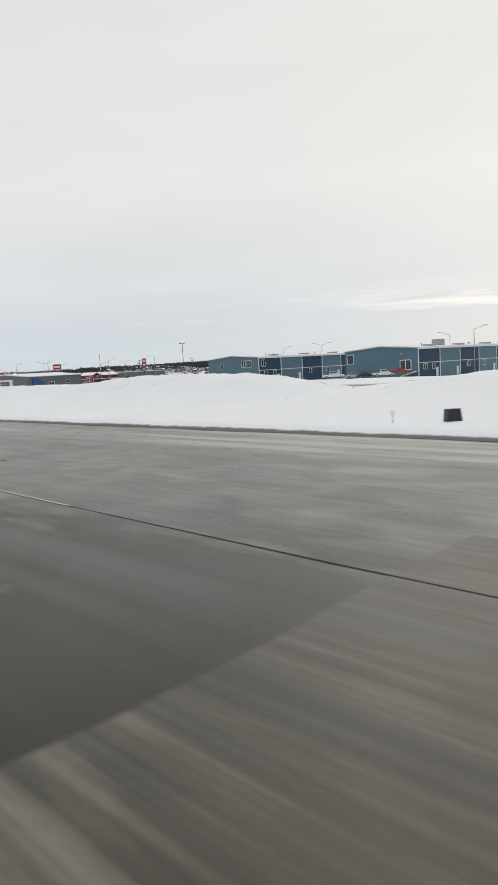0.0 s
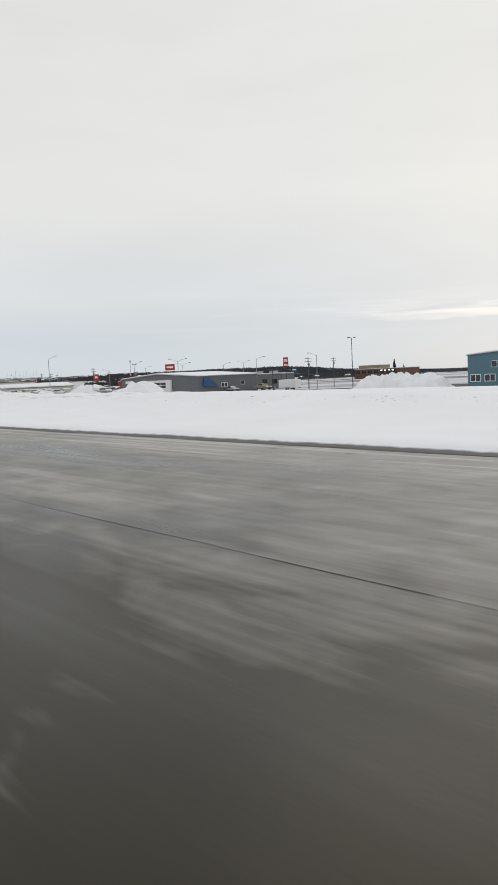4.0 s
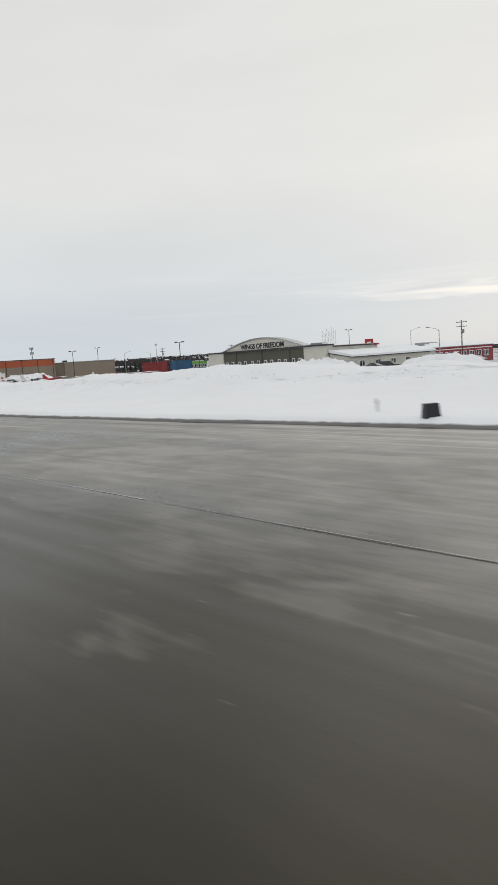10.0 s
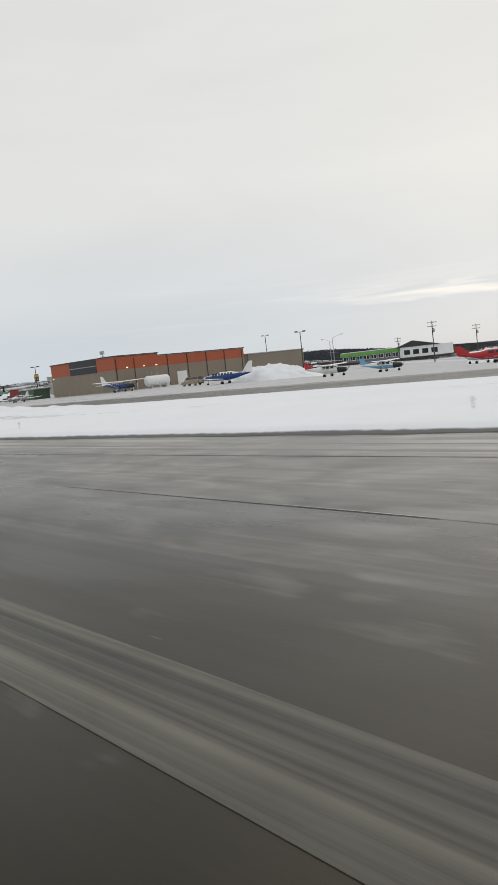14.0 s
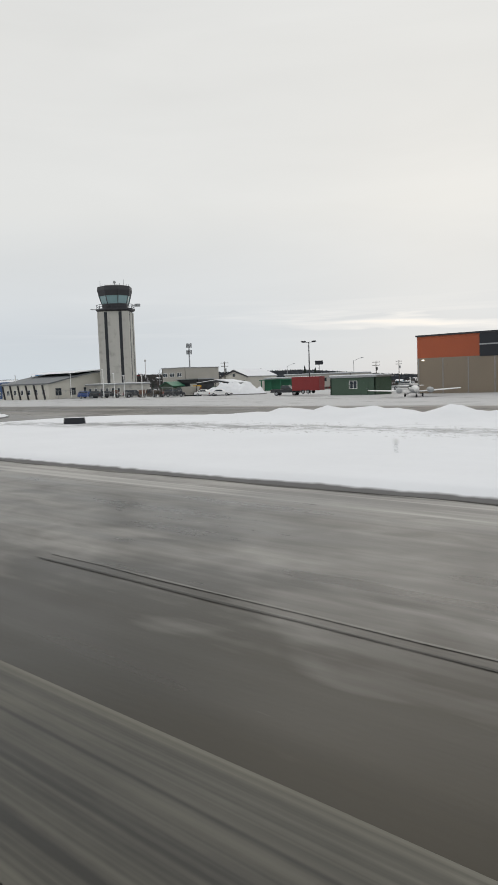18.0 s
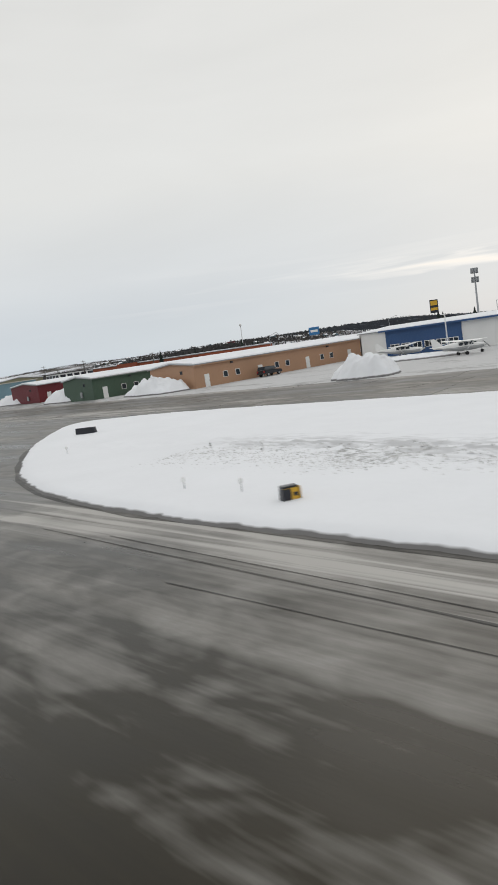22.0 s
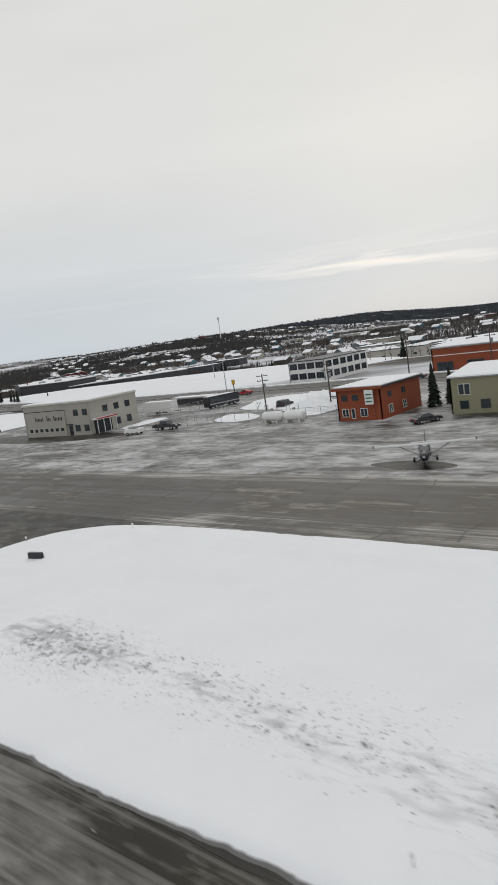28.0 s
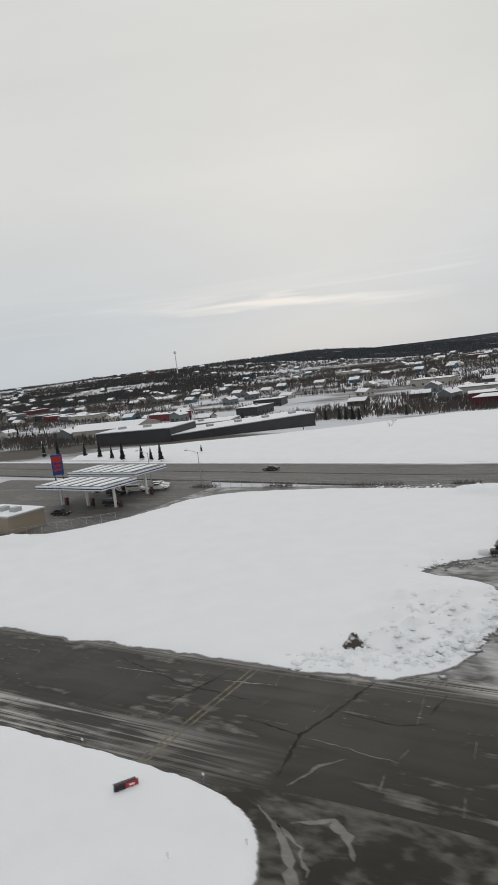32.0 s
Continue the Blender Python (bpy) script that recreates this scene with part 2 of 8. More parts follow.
    b.inputs["Specular IOR Level"].default_value = spec
    b.inputs["Specular Tint"].default_value = (*tint, 1)
    bp = n.new("ShaderNodeBump")
    bp.inputs["Strength"].default_value, bp.inputs["Distance"].default_value = 0.25, 0.008
    l.new(grain, bp.inputs["Height"])
    l.new(bp.outputs[0], b.inputs["Normal"])
    return m


def junction_gaps(M, X, verge):
    """No scraped lines across the mouths of the connecting taxiways."""
    for c, w in ((-244.0, 12.0), (-577.0, 6.0), (-695.0, 11.0), (-919.0, 11.0), (-1016.0, 20.0)):
        verge = M("MULTIPLY", verge, M("SUBTRACT", M("DIVIDE", M("ABSOLUTE", M("SUBTRACT", X, c)), w), 0.6, True))
    return verge


def runway_zone(M, X, Y):
    """Ice gathers beyond the wheeled middle and most of all along the ploughed margin, which narrows towards the far end."""
    far = M("DIVIDE", M("SUBTRACT", -420.0, X), 180.0, True)
    rel = M("SUBTRACT", Y, M("SUBTRACT", 16.4, M("MULTIPLY", far, 4.2)))
    mid = M("MULTIPLY", M("DIVIDE", M("SUBTRACT", Y, 4.8), 4.2, True), 0.9)
    late = M("DIVIDE", M("SUBTRACT", -560.0, X), 110.0, True)
    mid = M("MULTIPLY", mid, M("SUBTRACT", 1.0, M("MULTIPLY", late, 0.5)))
    late = M("MULTIPLY", late, 0.2)
    verge = M("MULTIPLY", M("ADD", rel, 0.6, True), M("SUBTRACT", 1.0, M("DIVIDE", M("SUBTRACT", rel, 4.6), 2.0, True)))
    verge = M("MULTIPLY", junction_gaps(M, X, verge), M("SUBTRACT", 1.0, M("MULTIPLY", M("DIVIDE", M("SUBTRACT", -740.0, X), 60.0, True), 0.6)))
    return M("ADD", M("ADD", mid, late), M("MULTIPLY", verge, 0.3)), verge, None


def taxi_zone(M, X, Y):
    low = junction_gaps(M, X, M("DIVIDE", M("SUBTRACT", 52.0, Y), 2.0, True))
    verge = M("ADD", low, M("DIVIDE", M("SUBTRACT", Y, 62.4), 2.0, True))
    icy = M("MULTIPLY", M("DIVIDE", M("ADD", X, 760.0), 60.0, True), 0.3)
    # mask growing beyond x = -950: darker asphalt with less ice
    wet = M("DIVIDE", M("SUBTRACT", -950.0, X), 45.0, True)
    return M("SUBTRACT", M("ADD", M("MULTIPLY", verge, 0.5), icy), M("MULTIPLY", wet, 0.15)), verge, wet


def apron_zone(M, X, Y):
    return M("MULTIPLY", M("DIVIDE", M("ADD", X, 800.0), 60.0, True), 0.75), None, None


def snow_mat(name, dirt_height=0.0, patch=0.0):
    """Settled snow, wind-packed, with grit ploughed into its low edges and scattered dirty patches."""
    m = mat(name, (0.83, 0.84, 0.86), 0.75, 0.04, 0.6, bump=0.25, fine=3.0, spec=0.2)
    t = m.node_tree
    n, l = t.nodes, t.links
    b = n["Principled BSDF"]
    old = b.inputs["Base Color"].links[0].from_socket
    g = n.new("ShaderNodeNewGeometry")
    s = n.new("ShaderNodeSeparateXYZ")
    l.new(g.outputs["Position"], s.inputs[0])
    q = n.new("ShaderNodeTexNoise")
    q.inputs["Scale"].default_value, q.inputs["Detail"].default_value = 1.6, 6
    l.new(g.outputs["Position"], q.inputs["Vector"])
    fac = None
    if dirt_height:
        up = math_node(t, "DIVIDE", s.outputs["Z"], dirt_height)
        fac = math_node(t, "MULTIPLY", math_node(t, "SUBTRACT", math_node(t, "ADD", 0.75, math_node(t, "MULTIPLY", q.outputs["Fac"], 0.7)), up), 2.2, True)
    if patch < 0:
        # a churned strip along the field's middle: dirt and shaded dips, both as colour
        later = math_node(t, "LESS_THAN", s.outputs["X"], -610.0)
        mid = math_node(t, "SUBTRACT", math_node(t, "ADD", 39.1, math_node(t, "MULTIPLY", s.outputs["X"], 0.012)), math_node(t, "MULTIPLY", later, 4.8))
        mid = math_node(t, "ADD", mid, math_node(t, "MULTIPLY", math_node(t, "LESS_THAN", s.outputs["X"], -930.0), 3.7))
        strong = math_node(t, "MULTIPLY", math_node(t, "DIVIDE", math_node(t, "SUBTRACT", -478.0, s.outputs["X"]), 20.0, True), math_node(t, "DIVIDE", math_node(t, "ADD", s.outputs["X"], 575.0), 20.0, True))
        strong = math_node(t, "MAXIMUM", strong, math_node(t, "LESS_THAN", s.outputs["X"], -930.0))
        off = math_node(t, "ADD", math_node(t, "SUBTRACT", s.outputs["Y"], mid), math_node(t, "MULTIPLY", math_node(t, "SINE", math_node(t, "MULTIPLY", s.outputs["X"], 0.09)), -1.5))
        late = math_node(t, "LESS_THAN", s.outputs["X"], -440.0)
        wide = math_node(t, "ADD", 1.5, math_node(t, "MULTIPLY", late, 2.5))
        near = math_node(t, "SUBTRACT", 1.0, math_node(t, "DIVIDE", math_node(t, "ABSOLUTE", off), wide), True)
        mp = n.new("ShaderNodeMapping")
        mp.inputs["Scale"].default_value = (0.4, 1.3, 1)
        l.new(g.outputs["Position"], mp.inputs[0])
        q2 = n.new("ShaderNodeTexNoise")
        q2.inputs["Scale"].default_value, q2.inputs["Detail"].default_value = 1.7, 10
        l.new(mp.outputs[0], q2.inputs["Vector"])
        q3 = n.new("ShaderNodeTexNoise")
        q3.inputs["Scale"].default_value, q3.inputs["Detail"].default_value = 0.035, 2
        l.new(g.outputs["Position"], q3.inputs["Vector"])
        p = math_node(t, "MULTIPLY", math_node(t, "SUBTRACT", math_node(t, "ADD", math_node(t, "MULTIPLY", near, 0.32), q2.outputs["Fac"]), math_node(t, "ADD", math_node(t, "SUBTRACT", math_node(t, "SUBTRACT", 0.50, math_node(t, "MULTIPLY", late, 0.13)), math_node(t, "MULTIPLY", strong, 0.1)), math_node(t, "MULTIPLY", q3.outputs["Fac"], 0.6))), 4.0, True)
        p = math_node(t, "MULTIPLY", math_node(t, "MULTIPLY", p, near), math_node(t, "MAXIMUM", math_node(t, "GREATER_THAN", s.outputs["X"], -893.0), math_node(t, "MULTIPLY", math_node(t, "DIVIDE", math_node(t, "SUBTRACT", -944.0, s.outputs["X"]), 3.0, True), math_node(t, "DIVIDE", math_node(t, "ADD", s.outputs["X"], 960.0), 4.0, True))))
        clean = math_node(t, "MULTIPLY", math_node(t, "DIVIDE", math_node(t, "SUBTRACT", -676.0, s.outputs["X"]), 5.0, True), math_node(t, "DIVIDE", math_node(t, "ADD", s.outputs["X"], 733.0), 5.0, True))
        p = math_node(t, "MULTIPLY", math_node(t, "MULTIPLY", p, math_node(t, "ADD", 0.46, math_node(t, "MULTIPLY", strong, 0.36))), math_node(t, "SUBTRACT", 1.0, clean))
        fac = p if fac is None else math_node(t, "MAXIMUM", fac, p)
    elif patch:
        mp = n.new("ShaderNodeMapping")
        mp.inputs["Scale"].default_value = (0.12, 0.5, 1)
        l.new(g.outputs["Position"], mp.inputs[0])
        q2 = n.new("ShaderNodeTexNoise")
        q2.inputs["Scale"].default_value, q2.inputs["Detail"].default_value = 1.0, 8
        l.new(mp.outputs[0], q2.inputs["Vector"])
        p = math_node(t, "MULTIPLY", math_node(t, "SUBTRACT", q2.outputs["Fac"], 0.62), patch, True)
        fac = p if fac is None else math_node(t, "MAXIMUM", fac, p)
    if fac is not None:
        mx = n.new("ShaderNodeMix")
        mx.data_type = "RGBA"
        mx.inputs["B"].default_value = (0.06, 0.053, 0.046, 1)
        l.new(old, mx.inputs["A"])
        l.new(math_node(t, "MULTIPLY", fac, 0.85), mx.inputs["Factor"])
        l.new(mx.outputs["Result"], b.inputs["Base Color"])
    return m


ICE = mat("white_ice", (0.45, 0.45, 0.44), 0.5, 0.5, 2.0)
SNOW = snow_mat("snow", 0.13, -1)
SNOW_ROOF = snow_mat("roof_snow")
SNOW_FAR = snow_mat("field_snow")
SNOW_PLAIN = snow_mat("back_snow", 0.0, 2.0)
WETTAR = pavement_mat("wet_asphalt", (0.0185, 0.0155, 0.0105), (0.38, 0.37, 0.34), film=0.52, bare=0.56, lanes=0.5, lane=(0.3, 0.5, 1), flecks=0.86, rough=0.45, spec=0.15, clouds=2.4, tint=(1.0, 0.93, 0.82))
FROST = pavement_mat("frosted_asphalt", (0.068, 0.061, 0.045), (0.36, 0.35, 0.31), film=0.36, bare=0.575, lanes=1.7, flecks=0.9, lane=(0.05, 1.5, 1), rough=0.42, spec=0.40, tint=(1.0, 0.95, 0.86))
MARGIN = pavement_mat("wet_margin", (0.034, 0.031, 0.026), (0.36, 0.35, 0.33), film=0.6, bare=0.57, lanes=1.0, flecks=0.86, lane=(0.03, 5.0, 1), rough=0.5, spec=0.25, clouds=1.8)
SNOW_HEAP = snow_mat("ploughed_snow", 0.25, 2.2)
RUNWAY = pavement_mat("runway_asphalt", (0.0105, 0.0085, 0.0042), (0.50, 0.485, 0.46), film=0.6, bare=0.665, flecks=0.9, rough=0.34, spec=0.31, zone=runway_zone, clouds=2.0, tint=(1.0, 0.92, 0.76))
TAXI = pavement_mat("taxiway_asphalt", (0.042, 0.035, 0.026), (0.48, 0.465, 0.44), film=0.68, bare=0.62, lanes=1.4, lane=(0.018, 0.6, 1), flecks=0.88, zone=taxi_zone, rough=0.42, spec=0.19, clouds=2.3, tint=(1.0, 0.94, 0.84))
APRON = pavement_mat("icy_apron", (0.046, 0.042, 0.036), (0.64, 0.64, 0.64), film=0.8, bare=0.50, lanes=0.8, lane=(0.02, 0.22, 1), flecks=0.88, rough=0.5, spec=0.25, clouds=1.0, zone=apron_zone)
ROADM = pavement_mat("road_asphalt", (0.10, 0.094, 0.087), (0.32, 0.31, 0.30), film=0.5, bare=0.60, lanes=1.0, lane=(0.02, 0.8, 1), flecks=1.1, rough=0.6, spec=0.25)
TAR = mat("joint_tar", (0.008, 0.0075, 0.007), 0.6, 0.3, spec=0.15)
WORN_PAINT = pavement_mat("worn_white_paint", (0.085, 0.080, 0.064), (0.26, 0.255, 0.225), film=0.45, bare=0.66, lanes=2.4, lane=(0.02, 2.6, 1), flecks=0.95, rough=0.48, spec=0.3)
TYRE_PALE = pavement_mat("pale_tyre_line", (0.15, 0.142, 0.125), (0.32, 0.31, 0.29), film=0.5, bare=0.55, lanes=0.3, lane=(0.3, 1, 1), flecks=0.9, rough=0.45, spec=0.32, clouds=2.0)
WHITE_LINE = mat("worn_white_marking", (0.15, 0.15, 0.14), 0.6, 0.3, stain=((0.08, 0.08, 0.07), 1.2, 0.48, 4))
YELLOW_LINE = mat("worn_yellow_marking", (0.17, 0.135, 0.07), 0.6, 0.3, stain=((0.07, 0.066, 0.058), 1.0, 0.42, 5))
CITY = mat("snowy_town_ground", (0.62, 0.63, 0.66), 0.8, 0.15, 0.05, stain=((0.11, 0.10, 0.09), 0.017, 0.487, 9), bump=0, fine=0.3, stretch=(0.4, 1.0, 1.0), spec=0.05)
# bluish base puts distance haze into the hills' colour
HILL = mat("wooded_hill", (0.020, 0.024, 0.031), 0.9, 0.6, 0.02, stain=((0.38, 0.40, 0.45), 0.02, 0.625, 9), bump=0, fine=0.08, stretch=(0.8, 1, 1), spec=0.03)
BRUSH = mat("bare_brush", (0.125, 0.112, 0.104), 0.9, 0.5, 0.1, bump=0, spec=0.05)
BARK = mat("bark", (0.09, 0.075, 0.06), 0.9, 0.4)
TWIG = mat("twigs", (0.075, 0.06, 0.055), 0.9, 0.3, bump=0)
SPRUCE = mat("spruce_needles", (0.016, 0.024, 0.017), 0.85, 0.6, 2.0, bump=0)
GALV = mat("galvanised_steel", (0.36, 0.37, 0.38), 0.45, 0.15, metal=0.6)
DARKMETAL = mat("dark_metal", (0.05, 0.05, 0.055), 0.5, 0.2, metal=0.3)
BLACK = mat("black_rubber", (0.018, 0.018, 0.02), 0.8, 0.3)
WHITE = mat("white_paint", (0.78, 0.78, 0.77), 0.4, 0.06)
OFFWHITE = mat("cream_paint", (0.60, 0.58, 0.52), 0.6, 0.1)
CONCRETE = mat("concrete", (0.50, 0.49, 0.455), 0.8, 0.15, 0.6, stain=((0.25, 0.24, 0.22), 0.6, 0.55, 3))
GLASS = glass_mat("dark_glass")
# sky seen through the cab is put into this glass's base colour
GLASS_T = glass_mat("tower_glass", (0.26, 0.40, 0.42), 0.05)
BLUE_L = ribbed("light_blue_siding", (0.095, 0.185, 0.235))
BLUE_D = ribbed("dark_blue_siding", (0.016, 0.05, 0.10))
GREY_S = ribbed("grey_siding", (0.14, 0.15, 0.16))
RED_S = ribbed("red_siding", (0.15, 0.018, 0.024))
GREEN_S = ribbed("green_siding", (0.062, 0.105, 0.072))
TAN_S = ribbed("tan_siding", (0.42, 0.25, 0.155))
OLIVE_S = ribbed("olive_siding", (0.27, 0.26, 0.17))
BEIGE_S = ribbed("beige_siding", (0.40, 0.38, 0.34))
ORANGE_S = ribbed("orange_siding", (0.40, 0.095, 0.04))
TAUPE_S = ribbed("taupe_siding", (0.25, 0.205, 0.155))
NAVY_S = ribbed("blue_cladding", (0.035, 0.09, 0.22))
DOORBLUE = ribbed("pale_blue_door", (0.21, 0.34, 0.40), 0.5)
BROWN_S = mat("brown_boards", (0.15, 0.075, 0.05), 0.75, 0.2, 1.5)
BRICKRED = mat("rust_red_boards", (0.26, 0.065, 0.028), 0.75, 0.2, 1.5, stretch=(1, 1, 6))
DKOLIVE = mat("dark_olive_door", (0.095, 0.095, 0.075), 0.7, 0.15)
BLACKBAND = mat("black_panels", (0.018, 0.02, 0.026), 0.35, 0.2)
REDSIGN = mat("red_sign", (0.42, 0.03, 0.035), 0.4, 0.1)
YELSIGN = mat("yellow_sign", (0.62, 0.36, 0.03), 0.45, 0.1)
BLUESIGN = mat("blue_sign", (0.03, 0.16, 0.36), 0.4, 0.1)
GREENP = mat("green_paint", (0.03, 0.16, 0.09), 0.5, 0.15)
LIMEP = mat("lime_fascia", (0.13, 0.36, 0.06), 0.5, 0.1)
CONT_RED = ribbed("container_red", (0.24, 0.03, 0.03), 0.28, 0.55, 0.25)
CONT_BLUE = ribbed("container_blue", (0.03, 0.10, 0.20), 0.28, 0.55, 0.25)
LOADER = mat("machine_yellow", (0.55, 0.28, 0.03), 0.5, 0.2)
REDPAINT = mat("red_paint", (0.42, 0.025, 0.03), 0.35, 0.08)
BLUEPAINT = mat("blue_paint", (0.02, 0.06, 0.22), 0.3, 0.08)
SKYPAINT = mat("pale_blue_paint", (0.16, 0.36, 0.52), 0.35, 0.08)
SILVER = mat("silver_paint", (0.40, 0.41, 0.42), 0.35, 0.08, metal=0.3)
DARKCAR = mat("dark_car_paint", (0.03, 0.032, 0.036), 0.3, 0.15)
TANCAR = mat("tan_car_paint", (0.30, 0.25, 0.18), 0.35, 0.12)
GREENSTRIPE = mat("green_stripe", (0.03, 0.20, 0.15), 0.35, 0.08)
LAMPON = lamp_mat("lit_lamp", (1.0, 0.93, 0.8), 1.6)

# ---- building helpers ----
MESHES = {}


def part(name, bm, material, parent=None, label=""):
    """One bmesh as one mesh object, under a thing or a part where one is given."""
    me = bpy.data.meshes.new(name)
    bm.normal_update()
    bm.to_mesh(me)
    bm.free()
    me.materials.append(material)
    ob = new(name, me)
    if parent is not None:
        ob.parent = parent
    if label:
        ob["label"] = label
    return ob


def share(name, me, parent, loc=(0, 0, 0), rz=0.0, scale=(1, 1, 1)):
    ob = new(name, me)
    ob.parent = parent
    ob.location, ob.rotation_euler, ob.scale = loc, (0, 0, radians(rz)), scale
    return ob


def fall(x, y):
    """How far the land drops below the runway's level behind the hangars of the first half."""
    return 3.2 * min(1.0, max(0.0, (y - 80) / 107)) * min(1.0, max(0.0, (x + 520) / 60))


def thing(name, label, category, x=0, y=0, z=0, rz=0, group="", kind=""):
    ob = new(name)
    ob.empty_display_size = 0.2
    ob.matrix_world = pose(x, y, z - fall(x, y), 0, 0, rz)
    return tagged(ob, label, category, group, kind)


def box(bm, x0, x1, y0, y1, z0, z1):
    v = [bm.verts.new(p) for p in ((x0, y0, z0), (x1, y0, z0), (x1, y1, z0), (x0, y1, z0), (x0, y0, z1), (x1, y0, z1), (x1, y1, z1), (x0, y1, z1))]
    for f in ((0, 3, 2, 1), (4, 5, 6, 7), (0, 1, 5, 4), (1, 2, 6, 5), (2, 3, 7, 6), (3, 0, 4, 7)):
        bm.faces.new([v[i] for i in f])
    return bm


def B(*a):
    return box(bmesh.new(), *a)


def bev(bm, w=0.03, seg=1):
    bmesh.ops.bevel(bm, geom=bm.edges[:], offset=w, segments=seg, affect="EDGES", clamp_overlap=True)
    return bm


def prism(bm, pts, axis, a, b):
    """A flat outline pushed along an axis from a to b. For y the outline is (x, z), for x (y, z), for z (x, y)."""
    def at(p, q):
        return {"y": (p[0], q, p[1]), "x": (q, p[0], p[1]), "z": (p[0], p[1], q)}[axis]
    lo, hi = [bm.verts.new(at(p, a)) for p in pts], [bm.verts.new(at(p, b)) for p in pts]
    n = len(pts)
    bm.faces.new(lo)
    bm.faces.new(hi[::-1])
    for i in range(n):
        bm.faces.new((lo[i], hi[i], hi[(i + 1) % n], lo[(i + 1) % n]))
    bmesh.ops.recalc_face_normals(bm, faces=bm.faces[:])
    return bm


def tube(bm, pts, radii, sides=6):
    """A tapered tube along points."""
    rings = []
    for i, p in enumerate(pts):
        p = Vector(p)
        d = (Vector(pts[min(i + 1, len(pts) - 1)]) - Vector(pts[max(i - 1, 0)])).normalized()
        a = d.cross(Vector((0.0, 0.0, 1.0)) if abs(d.z) < 0.9 else Vector((1.0, 0, 0))).normalized()
        b = d.cross(a)
        r = radii[i] if isinstance(radii, (list, tuple)) else radii
        rings.append([bm.verts.new(p + (a * math.cos(q) + b * math.sin(q)) * r) for q in (6.28318 * k / sides for k in range(sides))])
    for r0, r1 in zip(rings, rings[1:]):
        for k in range(sides):
            bm.faces.new((r0[k], r0[(k + 1) % sides], r1[(k + 1) % sides], r1[k]))
    bm.faces.new(rings[0][::-1])
    bm.faces.new(rings[-1])
    return bm


def T(pts, radii, sides=6):
    return tube(bmesh.new(), pts, radii, sides)


def lathe(bm, prof, sides=12, cx=0, cy=0):
    """A turned shape: radii and heights, round an upright axis."""
    rings = [[bm.verts.new((cx + r * math.cos(6.28318 * k / sides), cy + r * math.sin(6.28318 * k / sides), z)) for k in range(sides)] for r, z in prof]
    for r0, r1 in zip(rings, rings[1:]):
        for k in range(sides):
            bm.faces.new((r0[k], r0[(k + 1) % sides], r1[(k + 1) % sides], r1[k]))
    bm.faces.new(rings[0][::-1])
    bm.faces.new(rings[-1])
    return bm


def loft(bm, secs, cap=True):
    """A skin over closed cross-sections of equal counts."""
    rings = [[bm.verts.new(p) for p in s] for s in secs]
    n = len(rings[0])
    for r0, r1 in zip(rings, rings[1:]):
        for k in range(n):
            bm.faces.new((r0[k], r0[(k + 1) % n], r1[(k + 1) % n], r1[k]))
    if cap:
        bm.faces.new(rings[0][::-1])
        bm.faces.new(rings[-1])
    bmesh.ops.recalc_face_normals(bm, faces=bm.faces[:])
    return bm


def smooth(ob):
    for p in ob.data.polygons:
        p.use_smooth = True
    return ob


def grid_mesh(name, xs, ys, height, material, keep=None):
    nx, ny = len(xs), len(ys)
    X, Y = np.meshgrid(xs, ys, indexing="ij")
    Z = height(X, Y)
    co = np.stack([X, Y, Z], -1).reshape(-1, 3)
    idx = np.arange(nx * ny).reshape(nx, ny)
    q = np.stack([idx[:-1, :-1], idx[1:, :-1], idx[1:, 1:], idx[:-1, 1:]], -1).reshape(-1, 4)
    if keep is not None:
        q = q[(Z.reshape(-1)[q] > keep).any(1)]
    me = bpy.data.meshes.new(name)
    me.from_pydata(co.tolist(), [], q.tolist())
    me.materials.append(material)
    me.polygons.foreach_set("use_smooth", [True] * len(me.polygons))
    return new(name, me)


def wave(X, Y, seed, size, octaves=4):
    """Soft value noise in about -1 to 1."""
    out, amp, rs = 0.0, 1.0, np.random.RandomState(seed)
    for _ in range(octaves):
        for _ in range(3):
            a, p = rs.uniform(0, 6.283), rs.uniform(0, 6.283)
            k = 6.283 / (size * rs.uniform(0.7, 1.4))
            w = rs.uniform(0, 6.283)
            out = out + amp / 3 * np.sin(k * (X * math.cos(a) + Y * math.sin(a)) + p + 1.3 * np.sin(k * 0.6 * (X * math.sin(w) + Y * math.cos(w))))
        amp, size = amp * 0.5, size * 0.5
    return out


def inside(X, Y, poly):
    """Signed distance to a closed outline, positive inside."""
    best, odd = np.full(X.shape, 1e9), np.zeros(X.shape, bool)
    for (ax, ay), (bx, by) in zip(poly, poly[1:] + poly[:1]):
        dx, dy = bx - ax, by - ay
        t = np.clip(((X - ax) * dx + (Y - ay) * dy) / (dx * dx + dy * dy), 0, 1)
        best = np.minimum(best, np.hypot(X - ax - t * dx, Y - ay - t * dy))
        if ay != by:
            odd ^= ((Y < ay) != (Y < by)) & (X < ax + (Y - ay) * dx / dy)
    return np.where(odd, best, -best)


def rounded(poly, times=2):
    for _ in range(times):
        out = []
        for (ax, ay), (bx, by) in zip(poly, poly[1:] + poly[:1]):
            out += [(0.75 * ax + 0.25 * bx, 0.75 * ay + 0.25 * by), (0.25 * ax + 0.75 * bx, 0.25 * ay + 0.75 * by)]
        poly = out
    return poly


